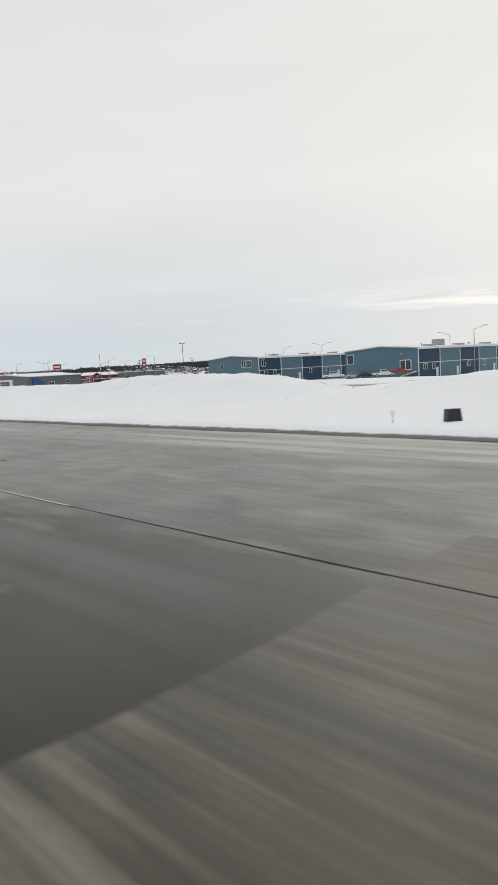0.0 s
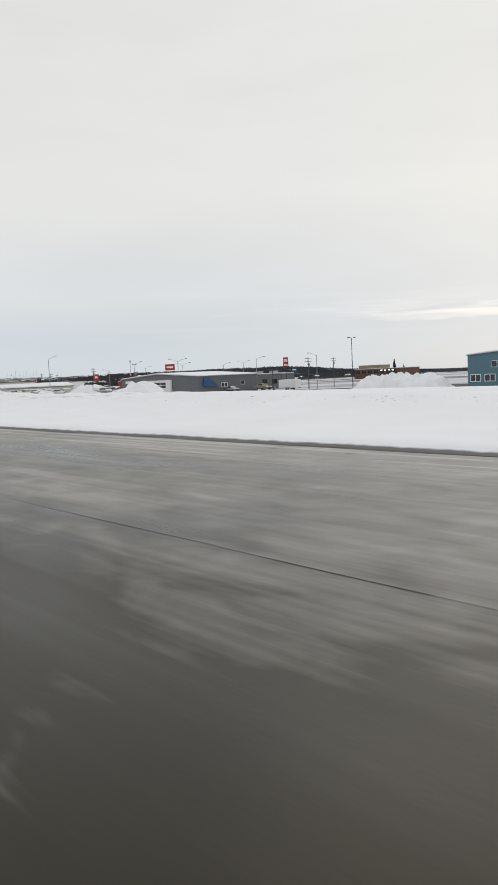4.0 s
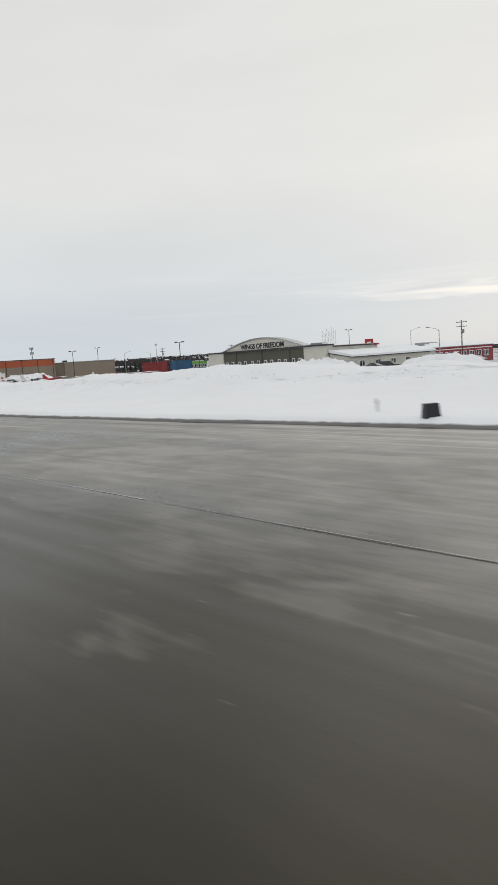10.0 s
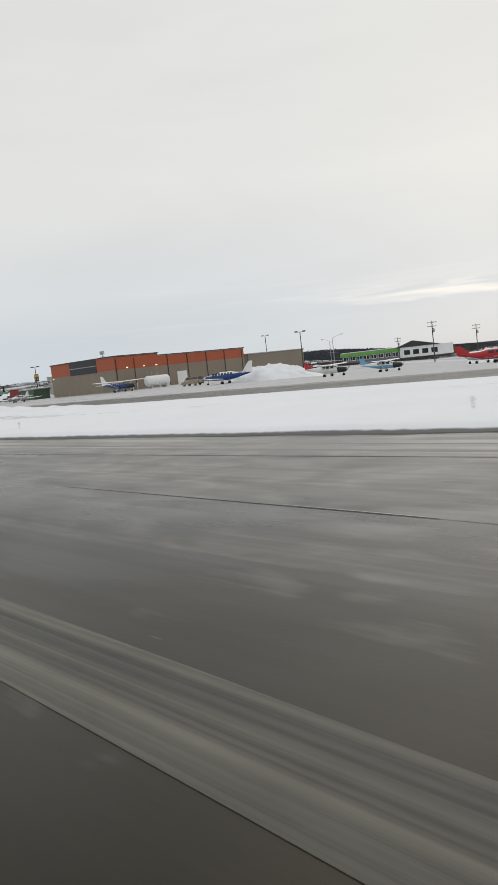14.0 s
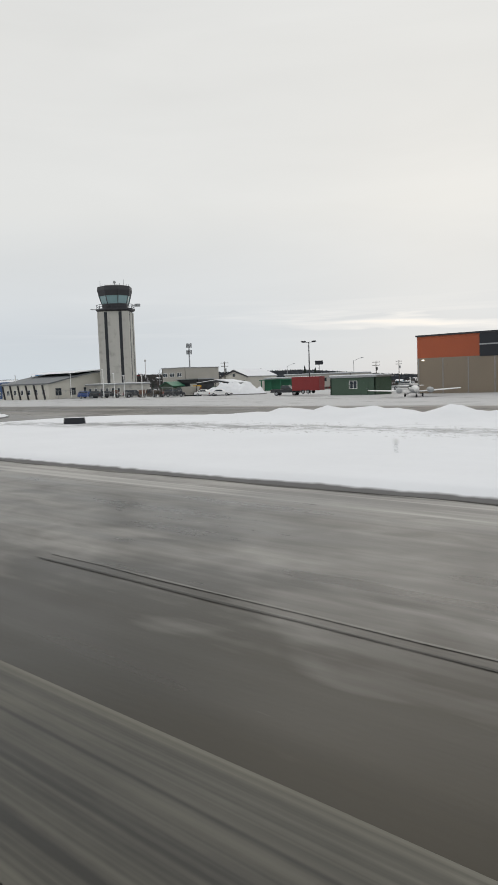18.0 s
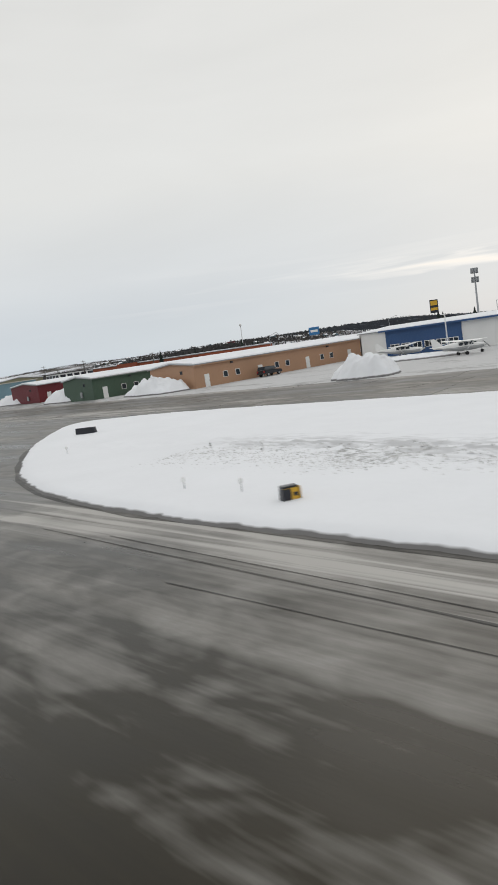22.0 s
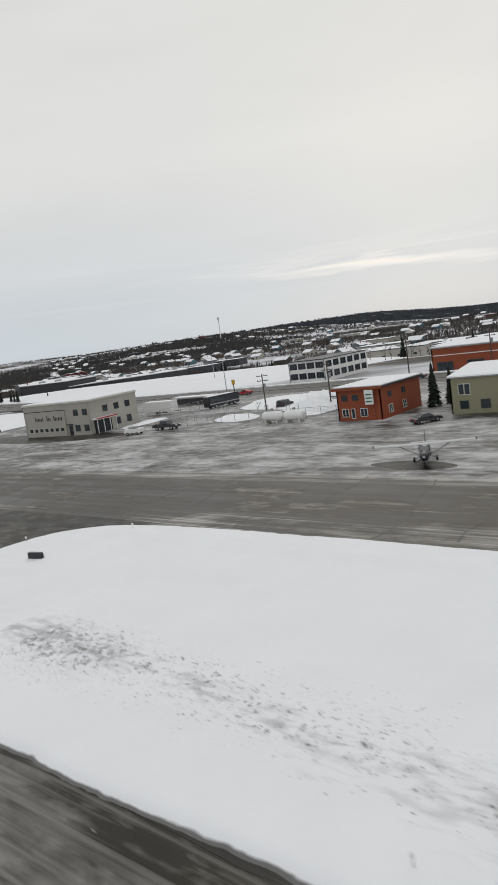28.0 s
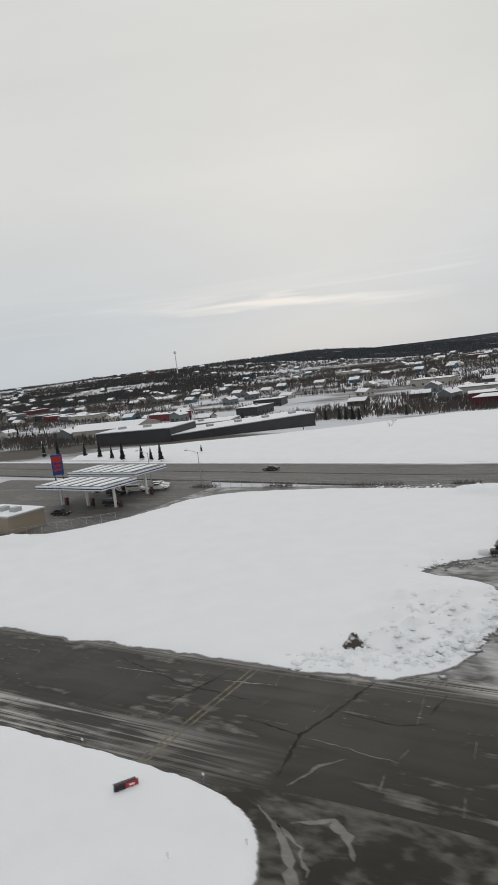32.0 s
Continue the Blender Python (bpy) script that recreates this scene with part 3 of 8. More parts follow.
def bump_at(X, Y, cx, cy, rx, ry, h, seed=1, rough=0.25):
    d = np.hypot((X - cx) / rx, (Y - cy) / ry) + 0.14 * wave(X, Y, seed, max(rx, ry) * 0.7, 3)
    return h * np.clip(1.15 - d * d * 1.15, 0, 1) ** 0.8 * (1 + rough * wave(X, Y, seed + 9, 2.5, 3))

# ---- ground and pavement ----
def far_flat(X, Y):
    t = np.clip((Y - 205) / 230, 0, 1)
    z = -0.6 - 10.5 * t * t * (3 - 2 * t) * np.clip((-X - 560) / 200, 0, 1)
    z = z - 3.2 * np.clip((Y - 195) / 70, 0, 1) * np.clip((-X - 460) / 60, 0, 1) * np.clip((X + 760) / 200, 0, 1)
    D = Y - 0.25 * (X + 1500)
    r = np.clip((D - 820) / 760, 0, 1)
    west = np.clip((-X - 1500) / 450, 0, 1)
    back = np.clip(1 - (D - 2000) / 900, 0, 1)
    ridge = (21.5 + 3 * np.clip((-X - 1700) / 900, -1, 1) + 4.5 * wave(X, Y, 5, 1100, 4)) * west * back - 12 * (1 - west * back)
    z = z + r * r * (3 - 2 * r) * (ridge + 11)
    mid = np.clip((Y - 500) / 400, 0, 1)
    return z + mid * 2.2 * wave(X, Y, 8, 420, 3) * np.clip((-X - 700) / 200, 0, 1)


def far_height(X, Y):
    return far_flat(X, Y) - 3.2 * np.clip((Y - 80) / 107, 0, 1) * np.clip((X + 520) / 60, 0, 1)


gx = np.concatenate([np.linspace(-4900, -1600, 60), np.linspace(-1570, 260, 110), np.linspace(300, 2600, 20)])
gy = np.concatenate([np.linspace(-900, 140, 24), np.linspace(150, 900, 80), np.linspace(920, 1450, 30)])
hy = np.concatenate([np.linspace(1450, 2000, 40), np.linspace(2050, 4700, 40)])
tagged(grid_mesh("backdrop", gx, hy, far_height, HILL), "low wooded hills on the horizon with snowy clearings", "hills", kind="structure")
tagged(grid_mesh("ground", gx, gy, far_height, CITY), "snowy town ground with bare dark patches reaching the wooded hills", "ground", kind="structure")


def slab(name, label, poly, z0, z1, material, category="pavement"):
    return tagged(part(name, prism(bmesh.new(), poly, "z", z0, z1), material), label, category, kind="structure")


slab("runway", "worn grey asphalt runway with icy streaks", [(160, -70), (160, 45), (-1290, 45), (-1290, -70)], -0.4, 0.0, RUNWAY)
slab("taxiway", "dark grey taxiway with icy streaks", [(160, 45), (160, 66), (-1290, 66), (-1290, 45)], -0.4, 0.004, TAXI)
slab("apron", "icy pale grey apron in front of the hangars", [(-520, 66), (-520, 150), (-1112, 150), (-1112, 140), (-1290, 140), (-1290, 66)], -0.4, 0.008, APRON)
tagged(grid_mesh("apron", np.arange(-520, 161, 10.0), np.arange(66, 171, 3.0), lambda X, Y: 0.008 - 3.2 * np.clip((Y - 80) / 107, 0, 1) * np.clip((X + 520) / 60, 0, 1), APRON), "icy grey apron falling gently away behind the taxiway", "pavement", kind="structure")


# one sealed lengthwise joint, dark here and filled with ice there
JOINT = ((150, -5, -28, -72, -148, -203, -231, -262, -294, -343, -358, -392, -404), (7.0, 7.0, 7.5, 7.75, 8.2, 7.75, 8.1, 8.35, 9.1, 9.55, 9.5, 10.15, 10.2))


def ribbon(bm, pts, widths, z):
    """One flat strip of varying half-width along a line on the ground."""
    a, b = [], []
    for i, (x, y) in enumerate(pts):
        (x0, y0), (x1, y1) = pts[max(i - 1, 0)], pts[min(i + 1, len(pts) - 1)]
        L = math.hypot(x1 - x0, y1 - y0)
        nx, ny, w = -(y1 - y0) / L, (x1 - x0) / L, widths[i]
        a.append(bm.verts.new((x - nx * w, y - ny * w, z)))
        b.append(bm.verts.new((x + nx * w, y + ny * w, z)))
    for i in range(len(pts) - 1):
        f = bm.faces.new((a[i], a[i + 1], b[i + 1], b[i]))
        f.normal_update()
        if f.normal.z < 0:
            f.normal_flip()


def joint_y(x):
    return float(np.interp(-x, [-a for a in JOINT[0]], JOINT[1]))


bm, ice = bmesh.new(), bmesh.new()
rs = random.Random(0)
x = 150.0
while x > -400:
    n = rs.uniform(4, 16)
    w, o = rs.uniform(0.012, 0.03) * (1.0 if x > -35 else 0.55), rs.uniform(-0.03, 0.03)
    if rs.random() < 0.7:
        ribbon(bm, [(x, joint_y(x) + o), (x - n * 0.5, joint_y(x - n * 0.5) + o + rs.uniform(-0.03, 0.03)), (x - n, joint_y(x - n) + o)], (w, w * 1.2, w * 0.5), 0.006)
    if rs.random() < 0.5:
        m = rs.uniform(1.5, n)
        ribbon(ice, [(x - 0.3, joint_y(x) + 0.05), (x - m, joint_y(x - m) + 0.05)], (w * 1.2, w * 0.5), 0.007)
    x -= n
tagged(part("pavement_joint", bm, TAR), "tar-sealed lengthwise joint in the runway", "joint", kind="structure")
tagged(part("pavement_joint", ice, ICE), "lengthwise runway joint filled with white ice", "joint", kind="structure")
# a forked wet crack across the runway
for line, w0 in (([(-25.7, 1.2), (-25.4, 3.2), (-25.3, 4.0), (-25.0, 4.74), (-25.2, 5.57), (-25.35, 6.63), (-25.15, 7.6), (-24.95, 8.7), (-24.7, 10.6)], 0.082), ([(-24.95, 4.76), (-24.3, 4.66), (-23.7, 4.46), (-23.0, 4.2), (-21.5, 3.9)], 0.042)):
    rs = random.Random(3)
    fine = [line[0]]
    for (ax, ay), (bx, by) in zip(line, line[1:]):
        for k in range(1, 5):
            fine.append((ax + (bx - ax) * k / 4 + rs.uniform(-0.05, 0.05), ay + (by - ay) * k / 4 + rs.uniform(-0.04, 0.04)))
    bm = bmesh.new()
    ribbon(bm, fine, [w0 * rs.uniform(0.6, 1.3) for p in fine], 0.0055 if w0 > 0.05 else 0.0058)
    tagged(part("pavement_crack", bm, TAR), "dark wet crack forking across the runway", "crack", kind="structure")
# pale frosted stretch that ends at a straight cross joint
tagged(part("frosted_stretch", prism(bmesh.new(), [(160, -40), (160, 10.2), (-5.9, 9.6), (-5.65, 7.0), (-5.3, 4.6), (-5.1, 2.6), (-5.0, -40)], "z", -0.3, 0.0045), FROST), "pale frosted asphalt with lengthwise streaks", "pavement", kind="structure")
# worn broad paint along the runway's middle
for pl, lab in (([(-326, -2.6), (-326, 2.45), (-337, 2.64), (-354, 2.96), (-366, 2.85), (-383, 2.75), (-383, -2.6)], "broad worn white runway marking"),
                ([(-380, 2.5), (-379, 3.7), (-388, 3.93), (-401, 4.13), (-418, 4.12), (-418, 2.8), (-401, 2.86)], "worn white runway stripe"),
                ([(-455, 2.7), (-455, 4.05), (-478, 4.08), (-478, 2.7)], "worn white runway stripe"),
                ([(-506, 2.2), (-506, 4.12), (-519, 4.22), (-540, 4.25), (-540, 2.2)], "broad worn white runway marking"),
                ([(-551.8, 3.6), (-551.8, 4.25), (-557, 4.25), (-557, 3.6)], "worn white runway stripe"), ([(-577, 2.4), (-577, 4.2), (-596, 4.3), (-596, 2.4)], "worn white runway stripe")):
    tagged(part("runway_marking", prism(bmesh.new(), pl, "z", -0.3, 0.0065), WORN_PAINT), lab, "marking", kind="structure")
# thin tyre lines, pale and dark, along the later stretch
for k, (x0, x1, y0, y1, w, m) in enumerate(((-372, -380, 6.65, 6.65, 0.02, MARGIN), (-338, -352, 4.1, 4.95, 0.025, MARGIN), (-380, -460, 16.6, 13.2, 0.05, MARGIN), (-455, -470, 3.55, 3.53, 0.025, TYRE_PALE), (-472, -486, 6.4, 6.55, 0.05, TYRE_PALE), (-486, -500, 5.45, 5.5, 0.018, MARGIN),
                                            (-462, -500, 13.4, 12.6, 0.028, MARGIN), (-462, -500, 13.75, 12.95, 0.028, MARGIN), (-517, -528, 7.62, 7.72, 0.05, TYRE_PALE), (-517, -528, 7.35, 7.4, 0.05, MARGIN), (-583, -590, 6.64, 6.6, 0.03, TYRE_PALE), (-583, -604, 12.85, 12.8, 0.06, MARGIN), (-583, -604, 13.9, 13.9, 0.06, MARGIN),
                                            (-618, -626, 6.9, 6.5, 0.05, TYRE_PALE), (-622, -632, 13.0, 12.95, 0.05, TYRE_PALE), (-650, -672, 11.9, 12.75, 0.06, MARGIN), (-650, -668, 12.4, 13.1, 0.04, MARGIN), (-652, -662, 10.95, 10.9, 0.03, MARGIN), (-714, -735, 10.07, 10.0, 0.035, MARGIN), (-712, -735, 9.9, 9.86, 0.03, TYRE_PALE), (-717, -735, 9.74, 9.7, 0.035, MARGIN))):
    bm = bmesh.new()
    rs = random.Random(k)
    n = 7
    pts = [(x0 + (x1 - x0) * i / n, y0 + (y1 - y0) * i / n + rs.uniform(-0.015, 0.015)) for i in range(n + 1)]
    ribbon(bm, pts, [w * rs.uniform(0.3, 1) for p in pts], 0.0085)
    tagged(part("tyre_line", bm, m), "pale icy tyre line" if m is TYRE_PALE else "thin dark tyre line in the ice", "tyre line", kind="structure")
# dark cracks across the taxiway
rs = random.Random(9)
for part_no in range(3):
    bm = bmesh.new()
    x = -260.0 - part_no * 340
    while x > -600 - part_no * 340:
        x -= rs.uniform(5, 9)
        ax, ay = x, 46.5
        while ay < 66:
            bx, by = ax + rs.uniform(-1.0, 0.5), ay + rs.uniform(1.2, 2.6)
            w = rs.uniform(0.02, 0.075)
            if rs.random() < 0.5:
                prism(bm, [(ax - w, ay), (ax + w, ay), (bx + w, by), (bx - w, by)], "z", -0.1, 0.012)
            ax, ay = bx, by
    tagged(part("taxiway_crack", bm, MARGIN), "dark crooked cracks across the taxiway", "crack", kind="structure")
for o in (-0.45, 0.25):
    tagged(part("taxi_line", B(-1039.6 + o, -1039.4 + o, 45.6, 63, -0.1, 0.016), YELLOW_LINE), "worn double yellow line across the taxiway", "marking", kind="structure")

# dark seams and icy tracks where the last connecting taxiway meets the taxiway
for k, (w, m, pts) in enumerate(((0.22, TAR, [(-1028.2, 47.5), (-1028.7, 49.5), (-1029.4, 53.4), (-1028.4, 57.4), (-1027.2, 64.0)]), (0.2, TAR, [(-1044.0, 54.0), (-1043.0, 57.3), (-1042.0, 61.7)]), (0.1, TAR, [(-1058, 61.7), (-1044.8, 57.9), (-1036.5, 57.2)]), (0.1, TAR, [(-1035.4, 54.3), (-1029.4, 53.4)]), (0.1, TAR, [(-1027.2, 57.7), (-1022.6, 57.2), (-1020, 58.5)]), (0.2, TAR, [(-1020.7, 59.6), (-1020.4, 63.3)]),
                                 (0.14, TYRE_PALE, [(-1009.5, 47), (-1006.1, 46), (-1003.1, 45.4), (-999, 44.9)]), (0.16, TYRE_PALE, [(-1010.6, 45.1), (-1008.7, 44.5)]), (0.12, TYRE_PALE, [(-1054.7, 59), (-1047.7, 59.3)]), (0.16, TYRE_PALE, [(-1041.4, 59.8), (-1035.7, 60.5)]), (0.1, TYRE_PALE, [(-1028.7, 53.2), (-1020.8, 52.3)]), (0.2, TYRE_PALE, [(-1027, 46.8), (-1025.9, 50), (-1024.5, 51.5)]),
                                 (0.45, TYRE_PALE, [(-1027.8, 44.2), (-1025, 42.3), (-1023.1, 40.2), (-1021.2, 37.3), (-1020, 35.1)]), (0.5, TYRE_PALE, [(-1024.6, 43.4), (-1022.3, 44.5), (-1020.6, 43.4), (-1019.4, 41.6)]), (0.3, TYRE_PALE, [(-1025.9, 43.2), (-1023, 41.4), (-1021.4, 39.2)]), (0.5, TYRE_PALE, [(-1016.6, 31), (-1017.3, 33.7), (-1018.5, 36.5), (-1019.1, 38.6)]), (0.4, TYRE_PALE, [(-1015, 32.4), (-1014.3, 33.4), (-1013.4, 34.1)]), (0.35, TYRE_PALE, [(-1015.7, 38.1), (-1015.9, 40.3), (-1015, 40.9)]), (0.3, TYRE_PALE, [(-1012.7, 39.7), (-1011.8, 42.4)]))):
    bm = bmesh.new()
    rs = random.Random(k + 40)
    fine = []
    for (ax, ay), (bx, by) in zip(pts, pts[1:]):
        n = max(2, int(math.hypot(bx - ax, by - ay) / 0.5))
        fine += [(ax + (bx - ax) * i / n + rs.gauss(0, 0.06), ay + (by - ay) * i / n + rs.gauss(0, 0.06)) for i in range(n)]
    ribbon(bm, fine + [pts[-1]], [w * rs.uniform(0.15, 1) * min(1.0, 0.2 + 0.2 * min(i, len(fine) - i)) for i in range(len(fine) + 1)], 0.0135)
    tagged(part("pavement_seam" if m is TAR else "ice_streak", bm, m), "dark tarred seam across the taxiway" if m is TAR else "pale smear of packed ice on the taxiway", "crack" if m is TAR else "ice streak", kind="structure")

# dark outlines laid over the pavement, the third one under the parked aircraft
for lab, pl in (("dark wet connecting taxiway with ice patches", [(-898, 11), (-906, 46), (-900, 47), (-942, 47), (-936, 44), (-934, 30), (-930, 11)]), ("dark wet connecting taxiway with ice patches", [(-996, 12.5), (-1001, 40), (-998, 46.5), (-1040, 46.5), (-1030, 30), (-1030, 12.5)]),
                ("dark patch on the apron under the parked aircraft", [(-895, 71.3), (-891, 73.4), (-886, 72.8), (-882.8, 70.6), (-886.5, 68.6), (-891.5, 69.6)]), ("bare wet pavement in front of the pale hangar", [(-1014, 99), (-960, 99), (-966, 92), (-990, 87), (-1008, 91)])):
    tagged(part("wet_patch", prism(bmesh.new(), rounded(pl, 3), "z", -0.3, 0.011), WETTAR), lab, "pavement", kind="structure")
# ---- snow fields beside the runway ----
FIELDS = (
    ("ploughed snow bank between runway and taxiway", [(150, 21.2), (-200, 21.0), (-226, 19.0), (-236, 30), (-233, 44), (-226, 50), (150, 50)], 1),
    ("long snow field between two connecting taxiways", [(-255, 21.5), (-330, 21.6), (-420, 20.5), (-500, 17.5), (-560, 16.3), (-570, 20), (-575, 30), (-573, 43), (-560, 46), (-420, 46), (-300, 54), (-262, 54), (-252, 44), (-252, 27)], 2),
    ("snow field with a churned dirty strip", [(-579, 22), (-590, 17.0), (-625, 17.3), (-640, 16.2), (-656, 15.2), (-672, 15.2), (-684, 17.6), (-696, 23.6), (-707, 31), (-717, 39.5), (-708, 43), (-690, 45), (-640, 46), (-600, 45), (-588, 43), (-582, 32)], 3),
    ("broad snow field with churned dirty strip", [(-708, 17.0), (-713.5, 24), (-722, 30.5), (-730.5, 35), (-739, 39), (-748, 44.5), (-763, 47.4), (-800, 47.6), (-853, 46.6), (-896, 46.4), (-906, 45.3), (-911.5, 41.5), (-912.6, 36), (-912, 30), (-910.5, 25), (-907.5, 20.5), (-900, 17), (-878, 16.8), (-840, 17.4), (-800, 17.2), (-737, 16.9)], 4),
    ("smooth snow field between connecting taxiways", [(-926, 17), (-928.5, 31), (-931, 38.5), (-935, 42.5), (-944, 45.3), (-970, 45.6), (-998, 45.4), (-1009, 41), (-1013, 30), (-1005, 18), (-990, 16)], 5),
    ("smooth snow field beside the runway", [(-1020, 18), (-1022.5, 34), (-1025, 40.5), (-1029, 44), (-1038, 45.5), (-1060, 45.6), (-1280, 46), (-1280, 16), (-1040, 15.6)], 6),
)


CREST_A = ((-232, -222, -210, -195, -177, -173, -165, -115, -106, -102, -98, -92, -85, -72, -65, -61, -56, -50, -44, -40, -37, -32, -27, -21, -10, 40),
           (0.0, 0.1, 1.0, 1.45, 1.3, 1.6, 1.4, 1.2, 1.0, 1.5, 1.75, 1.7, 1.6, 1.6, 1.55, 1.75, 2.05, 2.05, 2.05, 1.9, 1.45, 0.72, 0.95, 1.45, 1.45, 1.0))
CREST_B = ((-440, -400, -380, -368, -361, -355, -347, -341, -330, -306, -299, -292, -289, -282, -279, -276, -270, -262), (0.0, 0.25, 0.6, 0.8, 1.1, 1.55, 1.6, 1.5, 1.6, 1.75, 2.05, 2.05, 1.55, 1.35, 1.7, 1.4, 0.7, 0.0))


def berm(X, Y, seed):
    z = 0.05 * wave(X, Y, seed, 9, 4) + 0.03 * wave(X, Y, seed + 3, 2.2, 2)
    lumps = np.abs(wave(X, Y, seed + 50, 1.7, 3))
    if seed == 1:
        a = np.exp(-((Y - 38) / np.where(Y < 38, 6.0, 4.5)) ** 2)
        lvl = np.interp(X, CREST_A[0], CREST_A[1])
        z = z + a * lvl * (1 + 0.05 * wave(X, Y, 77, 5, 3)) + 0.16 * lumps * np.clip(a - 0.55, 0, 1) * np.clip(lvl, 0, 1)
        z = z - 0.12 * np.exp(-((Y - 34.4 - wave(X, 0 * Y, 6, 14, 2)) / 0.5) ** 2) * np.clip(wave(X, Y, 14, 9, 3) + 0.3, 0, 1) * lvl
    if seed == 2:
        a = np.exp(-((Y - 38) / np.where(Y < 38, 6.0, 4.5)) ** 2)
        lvl = np.interp(X, CREST_B[0], CREST_B[1])
        z = z + a * lvl * (1 + 0.05 * wave(X, Y, 71, 6, 3)) + 0.18 * lumps * np.clip(a - 0.5, 0, 1) * np.clip(lvl, 0, 1)
        z = z - 0.16 * np.exp(-((Y - 34.6 - wave(X, 0 * Y, 6, 14, 2)) / 0.6) ** 2) * np.clip(wave(X, Y, 14, 9, 3) + 0.5, 0, 1) * lvl
        b = np.exp(-((Y - 41) / 2.6) ** 2) * np.clip((-X - 440) / 30, 0, 1) * np.clip((X + 560) / 12, 0, 1)
        z = z + b * (0.75 + 0.3 * wave(X, Y, 72, 5, 4))
    if seed in (3, 4):
        churn = np.exp(-((Y - (34.3 + 0.012 * X + 1.5 * np.sin(X * 0.09))) / 2.2) ** 2) * np.clip((-600 - X) / 20, 0, 1)
        z = z + churn * (0.16 * np.abs(wave(X, Y, 91, 1.6, 3)) - 0.05)
        b = np.exp(-((Y - 43) / 1.6) ** 2)
        z = z + b * 0.3 * (1 + 0.5 * wave(X, Y, 73, 4, 3))
    return z


LIFT = {}
for label, poly, seed in FIELDS:
    poly = rounded(poly, 2)
    px, py = [p[0] for p in poly], [p[1] for p in poly]

    def lift(X, Y, poly=poly, seed=seed):
        d = inside(X, Y, poly) + 0.10 * wave(X, Y, seed + 20, 9, 3) + 0.07 * wave(X, Y, seed + 21, 1.6, 3)
        rise = np.where(d < 0, np.clip(0.05 + d * 0.9, -0.3, 0.05), 0.05 + 0.27 * (1 - np.exp(-d / 0.22)))
        return rise + np.clip(d / 5, 0, 1) * berm(X, Y, seed)
    LIFT[seed] = lift
    xs, ys = np.arange(min(px) - 2, max(px) + 2, 0.6 if seed < 3 else 0.42), np.arange(min(py) - 2, max(py) + 2, 0.42 if seed < 3 else 0.36)
    tagged(grid_mesh("snow_field", xs, ys, lift, SNOW, -0.29), label, "snow", kind="structure")
    # dark wet slush where the plough's blade has run along the snow
    bm = bmesh.new()
    ring, n = [], len(poly)
    for k in range(n):
        (ax, ay), (bx, by) = poly[k], poly[(k + 1) % n]
        m = max(1, int(math.hypot(bx - ax, by - ay) / 2.5))
        ring += [(ax + (bx - ax) * j / m, ay + (by - ay) * j / m) for j in range(m)]
    rs = random.Random(seed)
    turn = 1 if sum(a[0] * b[1] - a[1] * b[0] for a, b in zip(ring, ring[1:])) > 0 else -1
    inner, outer = [], []
    for k, (ax, ay) in enumerate(ring):
        (px0, py0), (px1, py1) = ring[k - 1], ring[(k + 1) % len(ring)]
        L = math.hypot(px1 - px0, py1 - py0)
        nx, ny = turn * (py1 - py0) / L, -turn * (px1 - px0) / L
        w = rs.uniform(0.1, 0.42)
        inner.append(bm.verts.new((ax - nx * 0.6, ay - ny * 0.6, 0.009)))
        outer.append(bm.verts.new((ax + nx * w, ay + ny * w, 0.009)))
    for k in range(len(ring)):
        j = (k + 1) % len(ring)
        bm.faces.new((inner[k], inner[j], outer[j], outer[k]) if turn < 0 else (outer[k], outer[j], inner[j], inner[k]))
    tagged(part("slush_margin", bm, MARGIN), "dark wet slush along the edge of the snow", "slush", kind="structure")

# churned, gritty clods along the fields
bm_v, bm_f = [], []
rs = random.Random(12)
for x0, x1, yc, spread, n, field in ((-5, -60, 35, 1.6, 300, 1), (-100, -215, 34.5, 0.5, 700, 1), (-275, -335, 34.5, 0.45, 900, 2), (-335, -400, 34.6, 0.55, 2400, 2), (-465, -560, 33, 1.5, 10000, 2),
                                     (-622, -664, 25.0, 1.0, 2600, 3), (-664, -679, 23.4, 1.5, 5000, 3), (-728, -755, 23.6, 1.7, 9000, 4), (-755, -826, 25.5, 1.2, 5000, 4), (-826, -852, 24.2, 1.2, 6500, 4), (-852, -864, 24.2, 1.2, 1500, 4), (-864, -890, 23.9, 1.5, 9000, 4), (-947, -957, 26.6, 1.3, 2500, 5)):
    spots = []
    while len(spots) < n:
        x, y = rs.uniform(x1, x0), yc + max(-1.7, min(1.7, rs.gauss(0, 0.8))) * spread + (1.5 if x < -440 else 0.6) * math.sin(x * 0.09)
        if rs.random() < 0.25 + 1.6 * max(0.0, math.sin(x * 0.31) * math.sin(x * 0.113 + 1)):
            spots.append((x, y))
    zs = LIFT[field](np.array([p[0] for p in spots]), np.array([p[1] for p in spots]))
    for (x, y), zz in zip(spots, zs):
        s = rs.choice((0.012, 0.016, 0.02, 0.03, 0.04, 0.055))
        k = len(bm_v)
        for j in range(5):
            q = 6.283 * j / 5 + rs.uniform(-0.4, 0.4)
            bm_v.append((x + s * math.cos(q) * rs.uniform(0.8, 2.6), y + s * math.sin(q) * rs.uniform(0.7, 1.3), float(zz) - 0.04))
        bm_v.append((x + rs.uniform(-0.03, 0.03), y, float(zz) + s * rs.uniform(0.4, 0.9)))
        bm_f += [(k + j, k + (j + 1) % 5, k + 5) for j in range(5)]
